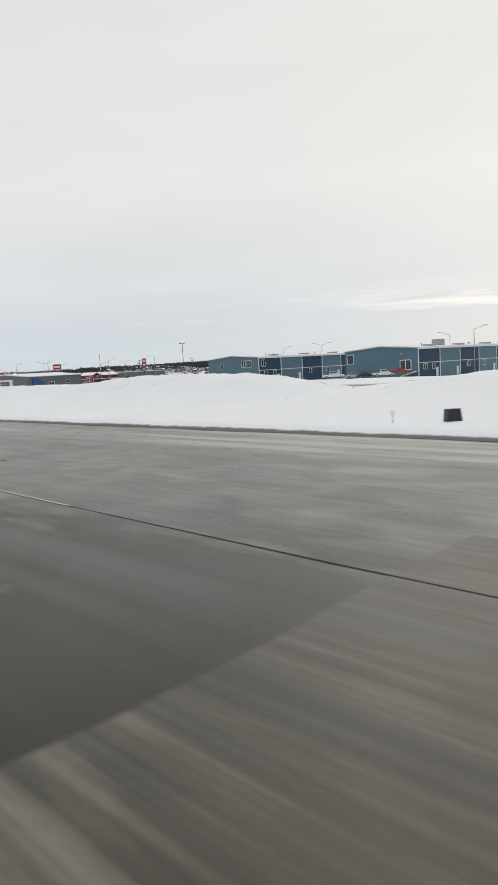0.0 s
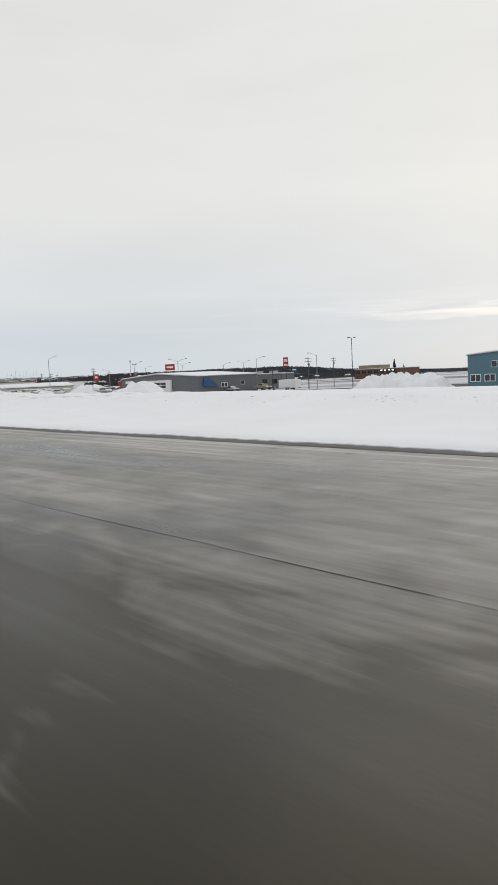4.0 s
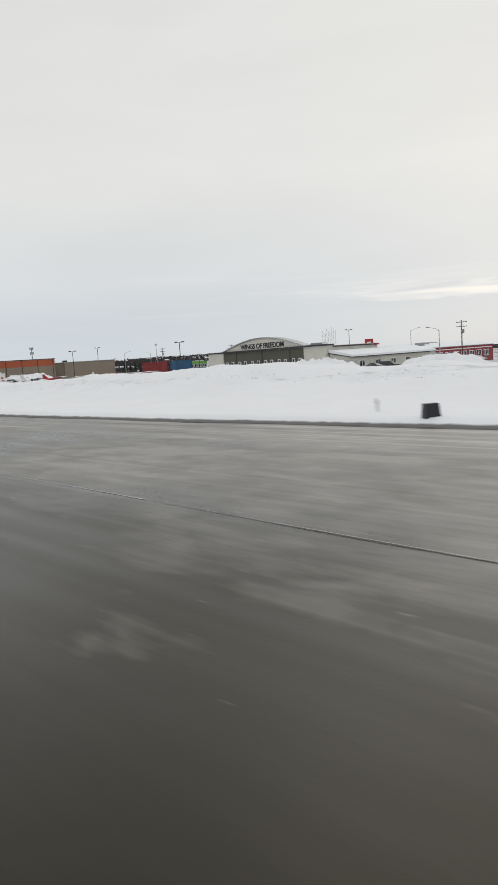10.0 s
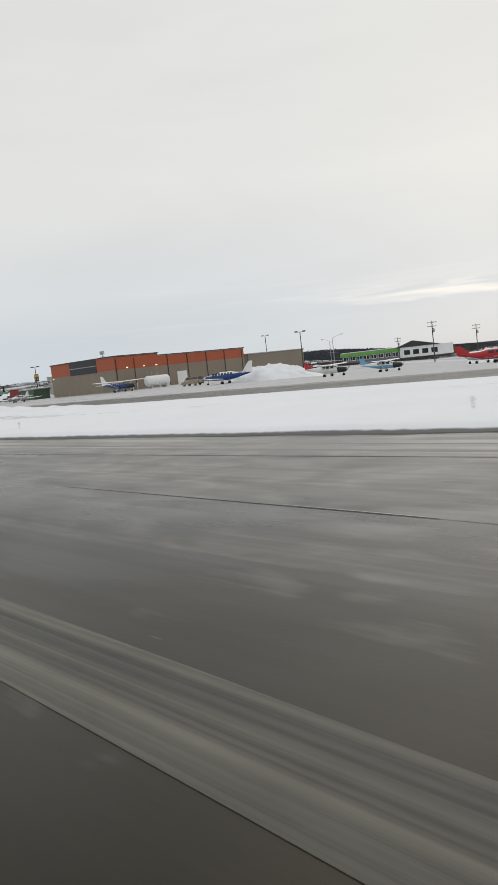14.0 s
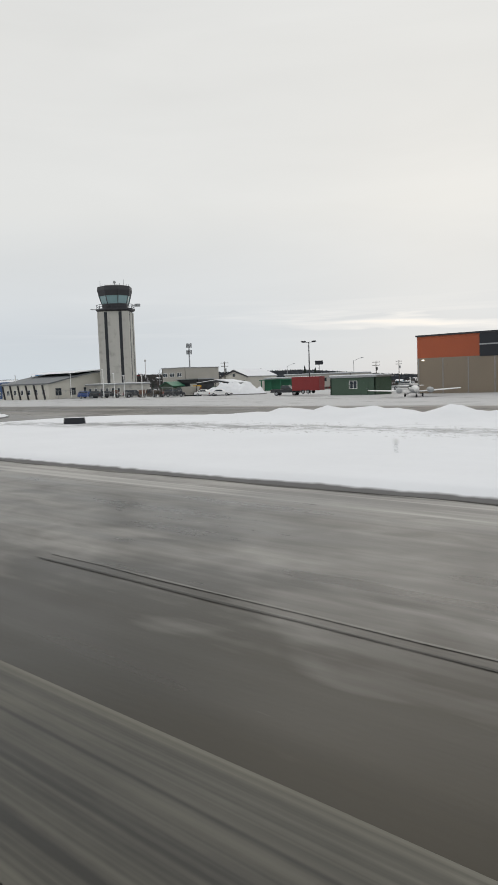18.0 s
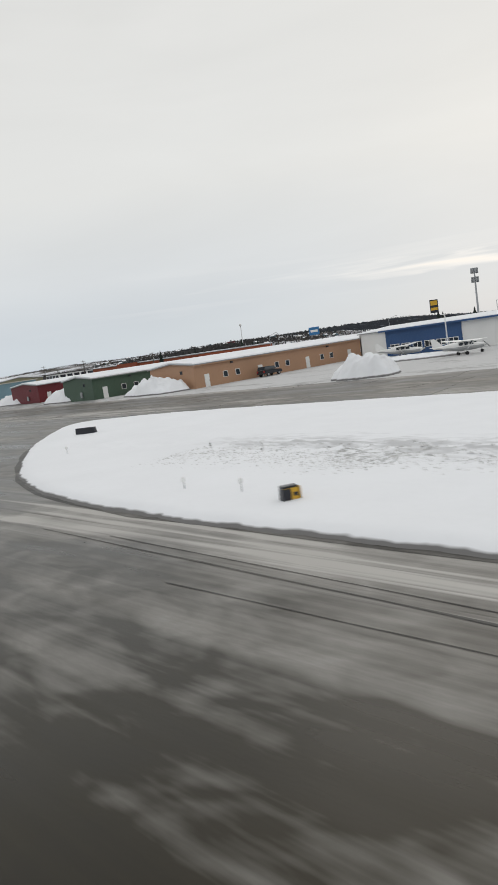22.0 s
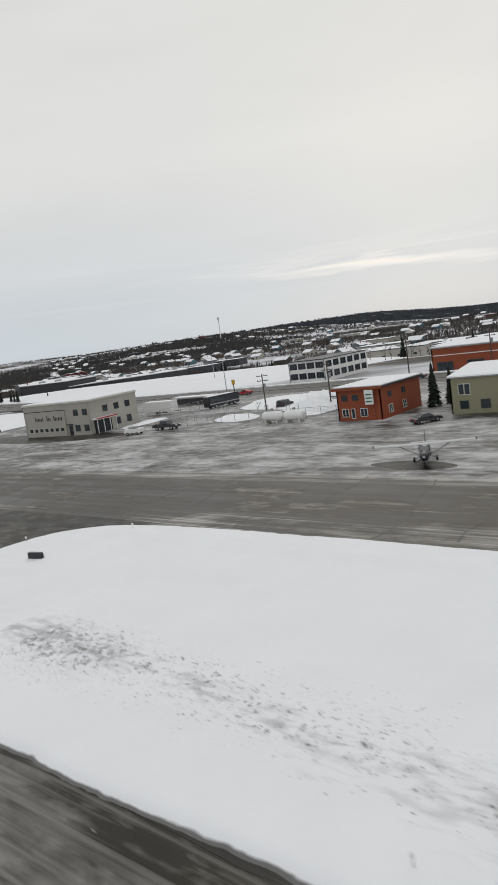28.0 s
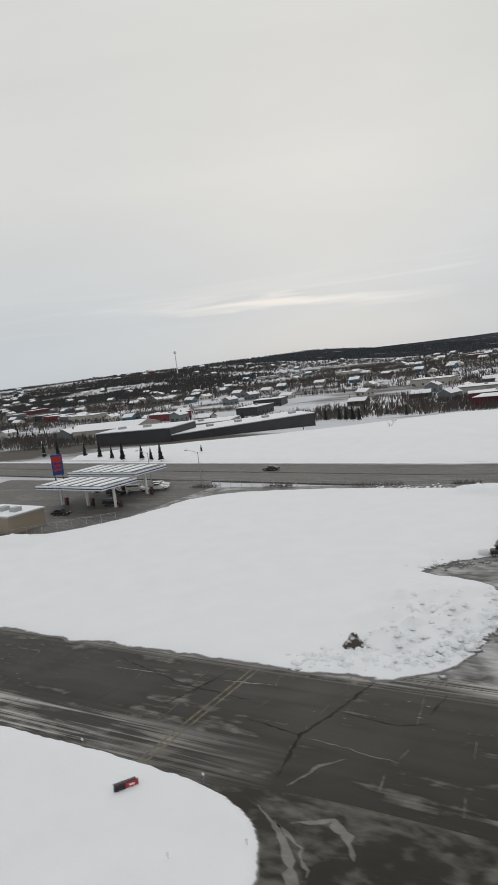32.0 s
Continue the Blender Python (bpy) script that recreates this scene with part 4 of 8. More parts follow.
me = bpy.data.meshes.new("snow_clods")
me.from_pydata(bm_v, [], bm_f)
me.materials.append(mat("dirty_snow_clods", (0.56, 0.555, 0.55), 0.85, 0.5, 3.0, stain=((0.20, 0.19, 0.18), 1.2, 0.54, 5)))
tagged(new("snow_clods", me), "dirty churned snow clods on the snow fields", "snow clods", kind="stuff")

# snow behind the taxiway
BACK = (
    ("deep ploughed snow in front of the blue hangars", [(150, 68), (-232, 68), (-240, 80), (-232, 108), (-195, 112), (-150, 118), (-105, 122), (-60, 128), (150, 138)], 11, 0.12),
    ("snow bank in front of the arched hangar", [(-325, 72), (-398, 72), (-404, 84), (-396, 104), (-340, 106), (-322, 90)], 12, 1.3),
    ("ploughed snow by the pale hangar", [(-974.6, 100), (-978, 113), (-975, 117), (-971, 115), (-971, 103)], 14, 0.1),
    ("snow plot behind the apron fence", [(-951, 105), (-956.5, 117), (-944, 115), (-939, 105)], 15, 0.2),
    ("snow plot beside the parking road", [(-958.5, 122), (-967, 143), (-951, 145), (-931, 124), (-925, 110), (-934, 107), (-938, 116), (-950, 121)], 16, 0.3),
    ("untouched snow lot between taxiway and road", [(-1280, 63.4), (-1036, 63.2), (-1024, 64.5), (-1020, 72), (-1019.5, 82), (-1022, 90), (-1026, 93.6), (-1034, 94.5), (-1032, 97), (-1026.5, 103), (-1027, 112), (-1028.5, 120), (-1033, 138), (-1030, 147), (-1102, 147), (-1106, 118), (-1122, 99), (-1280, 97)], 13, 0.0),
)
for label, poly, seed, amp in BACK:
    poly = rounded(poly, 2)
    px, py = [p[0] for p in poly], [p[1] for p in poly]

    def lift(X, Y, poly=poly, seed=seed, amp=amp):
        d = inside(X, Y, poly) + 0.5 * wave(X, Y, seed + 20, 9, 3)
        rise = np.where(d < 0, np.maximum(d * 0.5, -0.4), (0.12 if seed == 11 else 0.4) * (1 - np.exp(-d / 0.9)))
        z = rise - (3.2 * np.clip((Y - 80) / 107, 0, 1) * np.clip((X + 520) / 60, 0, 1)) + np.clip(d / 6, 0, 1) * (0.06 * wave(X, Y, seed, 12, 3) + amp * np.clip(0.55 + 0.7 * wave(X, Y, seed + 5, 26, 4), 0, 1.4))
        if seed == 13:
            z = z + bump_at(X, Y, -1028, 80, 8, 11, 1.0, 3, 0.4) + 0.55 * np.abs(wave(X, Y, 88, 2.2, 3)) * np.clip(1.3 - np.hypot((X + 1026) / 9, (Y - 76) / 14), 0, 1) + bump_at(X, Y, -1118, 98, 8, 5, 1.0, 4) + bump_at(X, Y, -1030, 104, 8, 3, 0.7, 5) + bump_at(X, Y, -1036, 142, 8, 3.5, 1.2, 6)
        return z
    if seed == 13:
        LOT = lift
    st = 1.1 if seed < 13 else 0.9 if seed == 13 else 0.5
    tagged(grid_mesh("snow_field", np.arange(min(px) - (14 if seed < 14 else 2), max(px) + (14 if seed < 14 else 2), st), np.arange(min(py) - (14 if seed < 14 else 2), max(py) + (14 if seed < 14 else 2), st), lift, SNOW if seed >= 13 else SNOW_PLAIN, -0.38 if seed >= 13 else -4.0), label, "snow", kind="structure")


rs = random.Random(71)
v, f = [], []
for n, line, spread, big in ((420, [(-1036, 65.5), (-1030, 67.5), (-1024, 68), (-1021.3, 73), (-1019.8, 81), (-1021.5, 89)], 0.9, 0.4), (160, [(-1033, 68), (-1028, 70), (-1025, 76), (-1026, 84)], 2.2, 0.34), (110, [(-1031, 145), (-1050, 147), (-1064, 148)], 1.3, 0.5), (90, [(-1034, 96), (-1027, 100)], 0.9, 0.35)):
    for i in range(n):
        k = rs.randrange(len(line) - 1)
        u = rs.random()
        x = line[k][0] + (line[k + 1][0] - line[k][0]) * u + rs.gauss(0, spread)
        y = line[k][1] + (line[k + 1][1] - line[k][1]) * u + rs.gauss(0, spread)
        z, r = float(LOT(np.array([x]), np.array([y]))[0]), big * rs.uniform(0.25, 1) ** 2 + 0.06
        a = len(v)
        for ring, h in ((1.0, -0.3), (0.85, 0.3), (0.4, 0.62)):
            for j in range(6):
                q = 6.283 * j / 6 + ring
                w = r * ring * rs.uniform(0.7, 1.25)
                v.append((x + w * math.cos(q) * 1.2, y + w * math.sin(q), max(z, 0) + r * h * rs.uniform(0.8, 1.2)))
        f += [(a + o + j, a + o + (j + 1) % 6, a + o + 6 + (j + 1) % 6, a + o + 6 + j) for o in (0, 6) for j in range(6)] + [tuple(a + 12 + j for j in range(6))]
me = bpy.data.meshes.new("snow_lumps")
me.from_pydata(v, [], f)
me.materials.append(SNOW_HEAP)
tagged(new("snow_lumps", me), "ploughed white lumps along the lot's edge", "snow lumps", kind="stuff")


def heap(cx, cy, rx, ry, h, seed, label="ploughed heap of lumpy snow", z0=0.0):
    def lift(X, Y):
        d = np.hypot((X - cx) / rx, (Y - cy) / ry)
        return z0 + bump_at(X, Y, cx, cy, rx, ry, h, seed, 0.22) + 0.12 * wave(X, Y, seed, 1.5, 3) * np.clip(1.2 - d, 0, 1) - 0.35 * np.clip(d * 1.4 - 0.9, 0, 1)
    n = 42
    return tagged(grid_mesh("snow_mound", np.linspace(cx - rx * 1.25, cx + rx * 1.25, n), np.linspace(cy - ry * 1.25, cy + ry * 1.25, n), lift, SNOW_HEAP if z0 > -0.1 else SNOW_PLAIN, z0 - 0.34), label, "snow heap", group="snow heaps")


HEAPS = ((-224, 91, 5.5, 5, 2.5), (-230, 93, 8, 5, 1.3), (-209, 156, 8, 5, 3.2), (-200, 153, 8, 5, 3.4), (-191, 150, 8, 5, 3.0), (-312, 129, 9, 7, 2.9), (-345, 100, 10, 6, 2.2), (-384, 99, 7, 6, 1.7), (-316, 96, 8, 6, 1.8), (-300, 104, 9, 5, 1.6),
         (-492, 112, 12, 6, 2.6), (-505, 124, 10, 6, 2.6), (-455, 150, 12, 8, 2.8), (-624.5, 117, 8, 5, 2.3), (-747, 73, 7.5, 3.6, 2.4), (-777, 73, 6.5, 3.3, 2.2), (-812, 79.5, 9, 4.2, 2.2),
         (-700.5, 69.5, 4.5, 3.2, 2.4), (-712, 96, 11, 4, 0.6), (-848, 75, 15, 6, 3.3), (-832, 77, 10, 6, 3.0), (-934, 119, 5.5, 4, 2.2), (-930, 114, 4, 3, 1.3), (-946, 137, 6, 4, 1.2))
for k, (cx, cy, rx, ry, h) in enumerate(HEAPS):
    heap(cx, cy, rx, ry, h, 40 + k, z0=-fall(cx, cy))

DIRTY = mat("dirty_road_snow", (0.13, 0.12, 0.11), 0.85, 0.3)
# a dark heap of earth and brush pushed up with the snow


def earth_lift(X, Y):
    d = np.hypot((X + 1031.8) / 1.0, (Y - 69.6) / 0.9)
    return 1.75 * np.exp(-d ** 2) + 0.3 * wave(X, Y, 55, 0.6, 3) * np.exp(-d ** 2) + 0.12


tagged(grid_mesh("dirt_mound", np.linspace(-1034.4, -1029.2, 40), np.linspace(67.6, 71.6, 36), earth_lift, mat("pushed_up_earth", (0.06, 0.05, 0.042), 0.9, 0.5, 2.0, stain=((0.65, 0.65, 0.66), 1.8, 0.51, 7)), 0.0), "dark mound of frozen earth in ploughed snow", "dirt mound")
# road past the airfield and the white field beyond it
def road_y(x):
    return 161 + max(0.0, -1050 - x) * 0.155


edge = [float(x) for x in np.linspace(-1500, -700, 60)]
tagged(part("road", prism(bmesh.new(), [(x, road_y(x) - 11.5) for x in edge] + [(x, road_y(x) + 11.5) for x in edge[::-1]], "z", -0.7, -0.2), ROADM), "wide grey-brown road with dirty slush between its lanes", "road", kind="structure")
for o, w, m, lab in ((0.0, 0.3, DIRTY, "low dirty snow line along the road's middle"), (12.6, 1.0, SNOW_ROOF, "ploughed snow along the road"), (-4.0, 0.07, WHITE_LINE, "worn lane line"), (4.0, 0.07, WHITE_LINE, "worn lane line")):
    pl = [(float(x), road_y(x) + o + 0.2 * math.sin(x * 0.7)) for x in np.linspace(-1500, -700, 200)]
    top = 0.05 if m is SNOW_ROOF else -0.1 if m is DIRTY else -0.19
    tagged(part("lane_line" if m is WHITE_LINE else "kerb_snow", prism(bmesh.new(), [(x, y - w) for x, y in pl] + [(x, y + w) for x, y in pl[::-1]], "z", -0.6, top), m), lab, "road edge", kind="structure")

poly = rounded([(-1235, 212), (-1189, 243), (-1140, 266), (-1118, 310), (-1104, 336), (-1043, 326), (-1003, 300), (-992, 230), (-1000, 179), (-1060, 178), (-1110, 186), (-1160, 196)], 1)
px, py = [p[0] for p in poly], [p[1] for p in poly]


def white_field(X, Y):
    d = inside(X, Y, poly)
    return far_height(X, Y) + np.where(d < 0, np.maximum(d * 0.3, -1.5), 0.55 * (1 - np.exp(-d / 1.5)) + np.clip(d / 30, 0, 1) * 2.0) + 0.1 * wave(X, Y, 3, 20, 3)


tagged(grid_mesh("snow_field", np.arange(min(px) - 3, max(px) + 3, 2.5), np.arange(min(py) - 3, max(py) + 3, 2.5), white_field, SNOW_FAR), "wide untouched white field beyond the road", "snow", kind="structure")

# ---- buildings ----
def window(th, face, u, z, w, h, plane, frame_m=WHITE, n=1, name="window"):
    """A framed window on the front (plane = y) or the side (plane = x) of a thing; n panes side by side."""
    fr = bmesh.new()
    def bx(b, u0, u1, d0, d1, z0, z1):
        if face == "f":
            box(b, u0, u1, plane - d1, plane - d0, z0, z1)
        else:
            box(b, plane + d0, plane + d1, u0, u1, z0, z1)
    e = max(0.07, 0.06 * w)
    bx(fr, u - e, u + w + e, -0.05, 0.06, z - e, z)
    bx(fr, u - e, u + w + e, -0.05, 0.06, z + h, z + h + e)
    bx(fr, u - e, u, -0.05, 0.06, z, z + h)
    bx(fr, u + w, u + w + e, -0.05, 0.06, z, z + h)
    for k in range(1, n):
        bx(fr, u + w * k / n - e / 2, u + w * k / n + e / 2, -0.05, 0.055, z, z + h)
    ob = part(name, fr, frame_m, th)
    pb = bmesh.new()
    bx(pb, u, u + w, -0.05, 0.02, z, z + h)
    part("pane", pb, GLASS, ob)
    return ob


def door(th, face, u, w, h, plane, m=WHITE, z=0.0, name="door"):
    b = bmesh.new()
    if face == "f":
        box(b, u, u + w, plane - 0.07, plane + 0.03, z, z + h)
    else:
        box(b, plane - 0.03, plane + 0.07, u, u + w, z, z + h)
    ob = part(name, b, m, th)
    if w < 1.6:
        k = bmesh.new()
        if face == "f":
            box(k, u + w - 0.16, u + w - 0.08, plane - 0.12, plane - 0.06, z + 0.95, z + 1.1)
        else:
            box(k, plane + 0.06, plane + 0.12, u + w - 0.16, u + w - 0.08, z + 0.95, z + 1.1)
        part("handle", k, GALV, ob)
    return ob


def shell(th, w, d, h, rh, wall, side=None, ridge="y", snow=SNOW_ROOF, roof=GALV, over=0.3, base=-0.6):
    """Four walls and a pitched roof under snow. x runs -w..0, y runs 0..d; the ridge runs along y or x; rh is its rise."""
    side = side or wall
    if ridge == "y":
        g = [(-w, base), (0, base), (0, h), (-w / 2, h + rh), (-w, h)]
        part("wall", prism(bmesh.new(), g, "y", 0, 0.25), wall, th)
        part("wall", prism(bmesh.new(), g, "y", d - 0.25, d), wall, th)
        part("wall", B(-0.25, 0, 0.25, d - 0.25, base, h), side, th)
        part("wall", B(-w, -w + 0.25, 0.25, d - 0.25, base, h), side, th)
        s = rh / (w / 2)
        for sg in (0, 1):
            a = (over, h - s * over) if sg == 0 else (-w - over, h - s * over)
            c = (-w / 2, h + rh)
            part("roof", prism(bmesh.new(), [a, (a[0], a[1] + 0.16), (c[0], c[1] + 0.16), c], "y", -over, d + over), roof, th)
            if snow:
                q = 0.12 if sg == 0 else -0.12
                part("roof_snow", prism(bmesh.new(), [(a[0] - q, a[1] + 0.165), (a[0] - 2 * q, a[1] + 0.36), (c[0], c[1] + 0.42), (c[0], c[1] + 0.165)], "y", -over + 0.1, d + over - 0.1), snow, th)
    else:
        g = [(0, base), (d, base), (d, h), (d / 2, h + rh), (0, h)]
        part("wall", B(-w, 0, 0, 0.25, base, h), wall, th)
        part("wall", B(-w, 0, d - 0.25, d, base, h), wall, th)
        part("wall", prism(bmesh.new(), g if rh else [(0, base), (d, base), (d, h), (0, h)], "x", -0.25, 0.003), side, th)
        part("wall", prism(bmesh.new(), g if rh else [(0, base), (d, base), (d, h), (0, h)], "x", -w - 0.003, -w + 0.25), side, th)
        if rh:
            s = rh / (d / 2)
            for sg in (0, 1):
                a = (-over, h - s * over) if sg == 0 else (d + over, h - s * over)
                c = (d / 2, h + rh)
                part("roof", prism(bmesh.new(), [a, (a[0], a[1] + 0.16), (c[0], c[1] + 0.16), c], "x", -w - over, over), roof, th)
                if snow:
                    q = -0.12 if sg == 0 else 0.12
                    part("roof_snow", prism(bmesh.new(), [(a[0] - q, a[1] + 0.165), (a[0] - 2 * q, a[1] + 0.36), (c[0], c[1] + 0.42), (c[0], c[1] + 0.165)], "x", -w - over + 0.1, over - 0.1), snow, th)
        else:
            part("roof", B(-w - over, over, -over, d + over, h, h + 0.25), roof, th)
            if snow:
                part("roof_snow", bev(B(-w - over + 0.15, over - 0.15, -over + 0.15, d + over - 0.15, h + 0.255, h + 0.5), 0.08), snow, th)
    return th


def vent(th, x, y, z, r=0.12, h=0.7):
    part("roof_vent", lathe(bmesh.new(), [(r, z - 0.3), (r, z + h), (r * 1.8, z + h), (r * 1.8, z + h + 0.12), (0.02, z + h + 0.2)], 8, x, y), GALV, th)


# two-tone blue hangars, gable ends to the runway
for k, (x1, w, h, d) in enumerate(((-101, 22.5, 7.0, 62), (-156.5, 23, 7.2, 55))):
    th = thing("blue_hangar", "two-tone blue metal hangar with white trim and snow on its roof", "hangar", x1, 151, 0, group="blue hangars")
    shell(th, w, d, h, 0.8, BLUE_L, BLUE_D)
    yy, j = 9.5, 0
    while yy < d - 10:
        part("siding_panel", B(0.002, 0.06, yy, yy + 9.5, -0.3, h - 0.02), BLUE_L, th, "light blue siding bay")
        part("trim", B(0.0, 0.1, yy - 0.12, yy + 0.1, -0.3, h), WHITE, th)
        part("trim", B(0.0, 0.1, yy + 9.4, yy + 9.62, -0.3, h), WHITE, th)
        door(th, "s", yy + 7.6, 1.0, 2.1, 0.06)
        if j % 2:
            window(th, "s", yy + 2, 1.9, 1.3, 1.2, 0.08, n=2)
        yy, j = yy + 19, j + 1
    part("trim", B(0.0, 0.09, 0.2, d, 3.4, 3.55), WHITE, th)
    part("trim", B(-0.06, 0.1, -0.05, 0.14, -0.3, h), WHITE, th)
    part("eaves", B(0.05, 0.40, -0.3, d + 0.3, h - 0.22, h + 0.30), WHITE, th)
    for yy in (2.2, 6.0, 22.5, 41.5):
        window(th, "s", yy, 1.9, 1.4, 1.2, 0.02, n=2)
    if k == 0:
        window(th, "f", -5.2, 2.0, 3.0, 2.2, 0.0, n=2)
        window(th, "f", -21.8, 4.0, 2.0, 2.2, 0.0)
        part("wall_light", bev(B(-5.2, -4.4, -0.25, 0.0, 5.7, 6.0)), GALV, th)
        part("gable_steps", prism(bmesh.new(), [(-4.6, 0.2), (-0.4, 1.3), (-0.4, 1.5), (-4.6, 0.4)], "y", -1.1, -0.05), WHITE, th)
        part("rooftop_unit", bev(B(-5.2, -2.8, 14, 16.5, h + 0.6, h + 2.2), 0.1), GALV, th)
    else:
        window(th, "f", -7.4, 4.6, 1.7, 1.9, 0.0, n=2)
        window(th, "f", -4.9, 4.6, 1.7, 1.9, 0.0, n=2)
        window(th, "f", -17, 4.4, 1.3, 1.3, 0.0)
        window(th, "s", 1.2, 4.6, 1.5, 1.9, 0.0, n=2)
        part("stair", B(-12.5, -8.2, -1.2, 0.0, -0.3, 2.2), BARK, th, "weathered timber stair and porch")
        window(th, "f", -22.2, 1.3, 2.4, 1.4, 0.0, n=2)
        window(th, "f", -18.6, 1.3, 2.4, 1.4, 0.0, n=2)
    door(th, "s", 7.6, 1.0, 2.1, 0.0)
    for i in range(7):
        vent(th, -3 - (i % 3) * 4, 6 + i * 7.5, h + 0.35)
        part("roof_curb", bev(B(-4.2 - (i % 2) * 5, -1.6 - (i % 2) * 5, 8 + i * 7.0, 10.4 + i * 7.0, h + 0.3, h + 0.95), 0.06), GALV, th)

# grey hangar with a pale overhead door
th = thing("grey_hangar", "grey metal hangar with a white overhead door", "hangar", -238, 118, 0)
shell(th, 36, 21, 4.2, 1.0, GREY_S, ridge="y")
dr = part("overhead_door", B(-25.3, -11.2, -0.5, 0.02, -0.4, 3.6), WHITE, th, "white overhead door block")
for k in range(4):
    for j in range(2):
        part("pane", B(-22.4 + k * 2.3, -20.4 + k * 2.3, -0.55, -0.45, 1.5 + j * 0.8, 2.15 + j * 0.8), GLASS, dr)
window(th, "s", 8, 1.2, 2.0, 1.0, 0.0, n=2)
window(th, "s", 15, 1.6, 1.2, 1.0, 0.0)
door(th, "s", 18.5, 1.0, 2.1, 0.0, GREY_S)
part("wall_sign", B(-34, -30.6, -0.12, -0.02, 3.0, 3.7), WHITE, th)
part("tarpaulin", prism(bmesh.new(), [(1.5, 1.6), (6.5, 1.2), (6.0, 2.0), (3.2, 3.9), (1.8, 3.7)], "x", 0.05, 0.6), NAVY_S, th, "blue tarpaulin against the wall")
part("skirting", B(-36, -26.6, -0.06, 0.0, -0.5, 0.5), RED_S, th)
for i in range(5):
    vent(th, -8 - i * 4, 10 + i * 6, 4.2)

# arched hangar with its name over the doors
th = thing("arched_hangar", "arched hangar with cream ends and dark folding doors", "hangar", -353, 112, 0.67)
W0, H0 = 37.0, 4.7
arc = [(-5.5 - 26 * k / 16, 4.85 + 2.5 * math.sin(math.pi * k / 16)) for k in range(17)]
part("wall", prism(bmesh.new(), arc, "y", 0.05, 0.35), OFFWHITE, th, "cream arched gable")
part("roof", prism(bmesh.new(), [(x, z + 0.02) for x, z in arc] + [(x, z + 0.22) for x, z in arc[::-1]], "y", -0.35, 2.2), GALV, th, "grey arched roof")
part("wall", B(-6.0, 0, 0, 0.4, -0.6, H0), OFFWHITE, th)
part("wall", B(-W0, -31.6, 0, 0.4, -0.6, H0), OFFWHITE, th)
part("wall", B(-0.3, 0, 0.4, 17, -1.4, H0), OFFWHITE, th)
part("wall", B(-W0, -W0 + 0.3, 0.4, 17, -1.4, H0), OFFWHITE, th)
part("wall", B(-W0 + 0.3, -0.3, 16.7, 17, -1.4, H0), OFFWHITE, th)
part("flat_roof", B(-6.2, 0.3, -0.3, 2.3, H0, H0 + 0.3), DARKMETAL, th)
part("flat_roof", B(-W0 - 0.3, -31.4, -0.3, 2.3, H0, H0 + 0.3), DARKMETAL, th)
part("flat_roof", B(-W0 - 0.3, 0.3, 2.3, 17.3, H0 - 0.35, H0 - 0.1), DARKMETAL, th)
part("wall_sign", B(0.05, 0.36, 16.0, 17.35, H0 - 0.4, H0 - 0.05), REDSIGN, th)
part("rear_gable", prism(bmesh.new(), [(-8, H0 - 0.1), (-2, H0 - 0.1), (-3.2, H0 + 0.75), (-6, H0 + 0.75)], "y", 2.4, 4.2), GALV, th)
part("canopy_beam", B(-31.6, -6.0, -0.35, 0.5, H0 + 0.02, H0 + 0.3), DARKMETAL, th)
for k in range(6):
    x0 = -31.5 + k * 4.25
    dl = part("hangar_door", B(x0 + 0.04, x0 + 4.2, 0.12 + 0.1 * (k % 2), 0.32 + 0.1 * (k % 2), -0.5, H0), DKOLIVE, th, "dark olive sliding door leaf")
    for u in (0.75, 2.65):
        fr = part("door_window", B(x0 + u, x0 + u + 0.75, 0.03, 0.3, 1.65, 2.55), WHITE, dl)
        part("pane", B(x0 + u + 0.14, x0 + u + 0.61, 0.0, 0.2, 1.79, 2.41), GLASS, fr)
cu = bpy.data.curves.new("lettering", "FONT")
cu.body, cu.size, cu.extrude, cu.align_x, cu.offset, cu.space_character = "WINGS OF FREEDOM", 1.5, 0.03, "CENTER", 0.045, 0.95
cu.materials.append(BLACKBAND)
tx = new("lettering", cu)
tx.parent = th
tx.matrix_local = pose(-18.5, 0.0, 5.25, 90, 0, 0)
for i in range(9):
    part("antenna", T([(-4 - i * 3.1, 8 + i * 3, 4.9), (-4 - i * 3.1, 8 + i * 3, 8.0 + 0.5 * (i % 3))], 0.04, 4), GALV, th)
# long low annex with a thick snow roof
th = thing("hangar_annex", "long low cream annex under a thick snow roof", "building", -352.9, 113, 0.7)
part("wall", B(5.4, 5.7, 0, 29, -2.6, 2.1), OFFWHITE, th)
for yy in (0.0, 28.75):
    part("wall", prism(bmesh.new(), [(0.1, -2.6), (5.4, -2.6), (5.4, 2.1), (0.1, 3.0)], "y", yy, yy + 0.25), OFFWHITE, th)
part("roof", prism(bmesh.new(), [(0.05, 3.02), (6.1, 2.0), (6.1, 2.14), (0.05, 3.16)], "y", -0.4, 29.4), DARKMETAL, th)
part("roof_snow", prism(bmesh.new(), [(0.05, 3.17), (6.0, 2.16), (5.9, 2.5), (5.5, 2.72), (0.05, 3.75)], "y", -0.3, 29.3), SNOW_ROOF, th)
for k in range(5):
    window(th, "s", 2.5 + k * 5.2, 0.2, 1.5, 1.0, 5.7, n=2)
door(th, "s", 0.6, 1.0, 2.0, 5.7, OFFWHITE, z=-1.2)
th = thing("white_cabin", "small white gabled cabin beside the arched hangar", "cabin", -398.5, 124, 0)
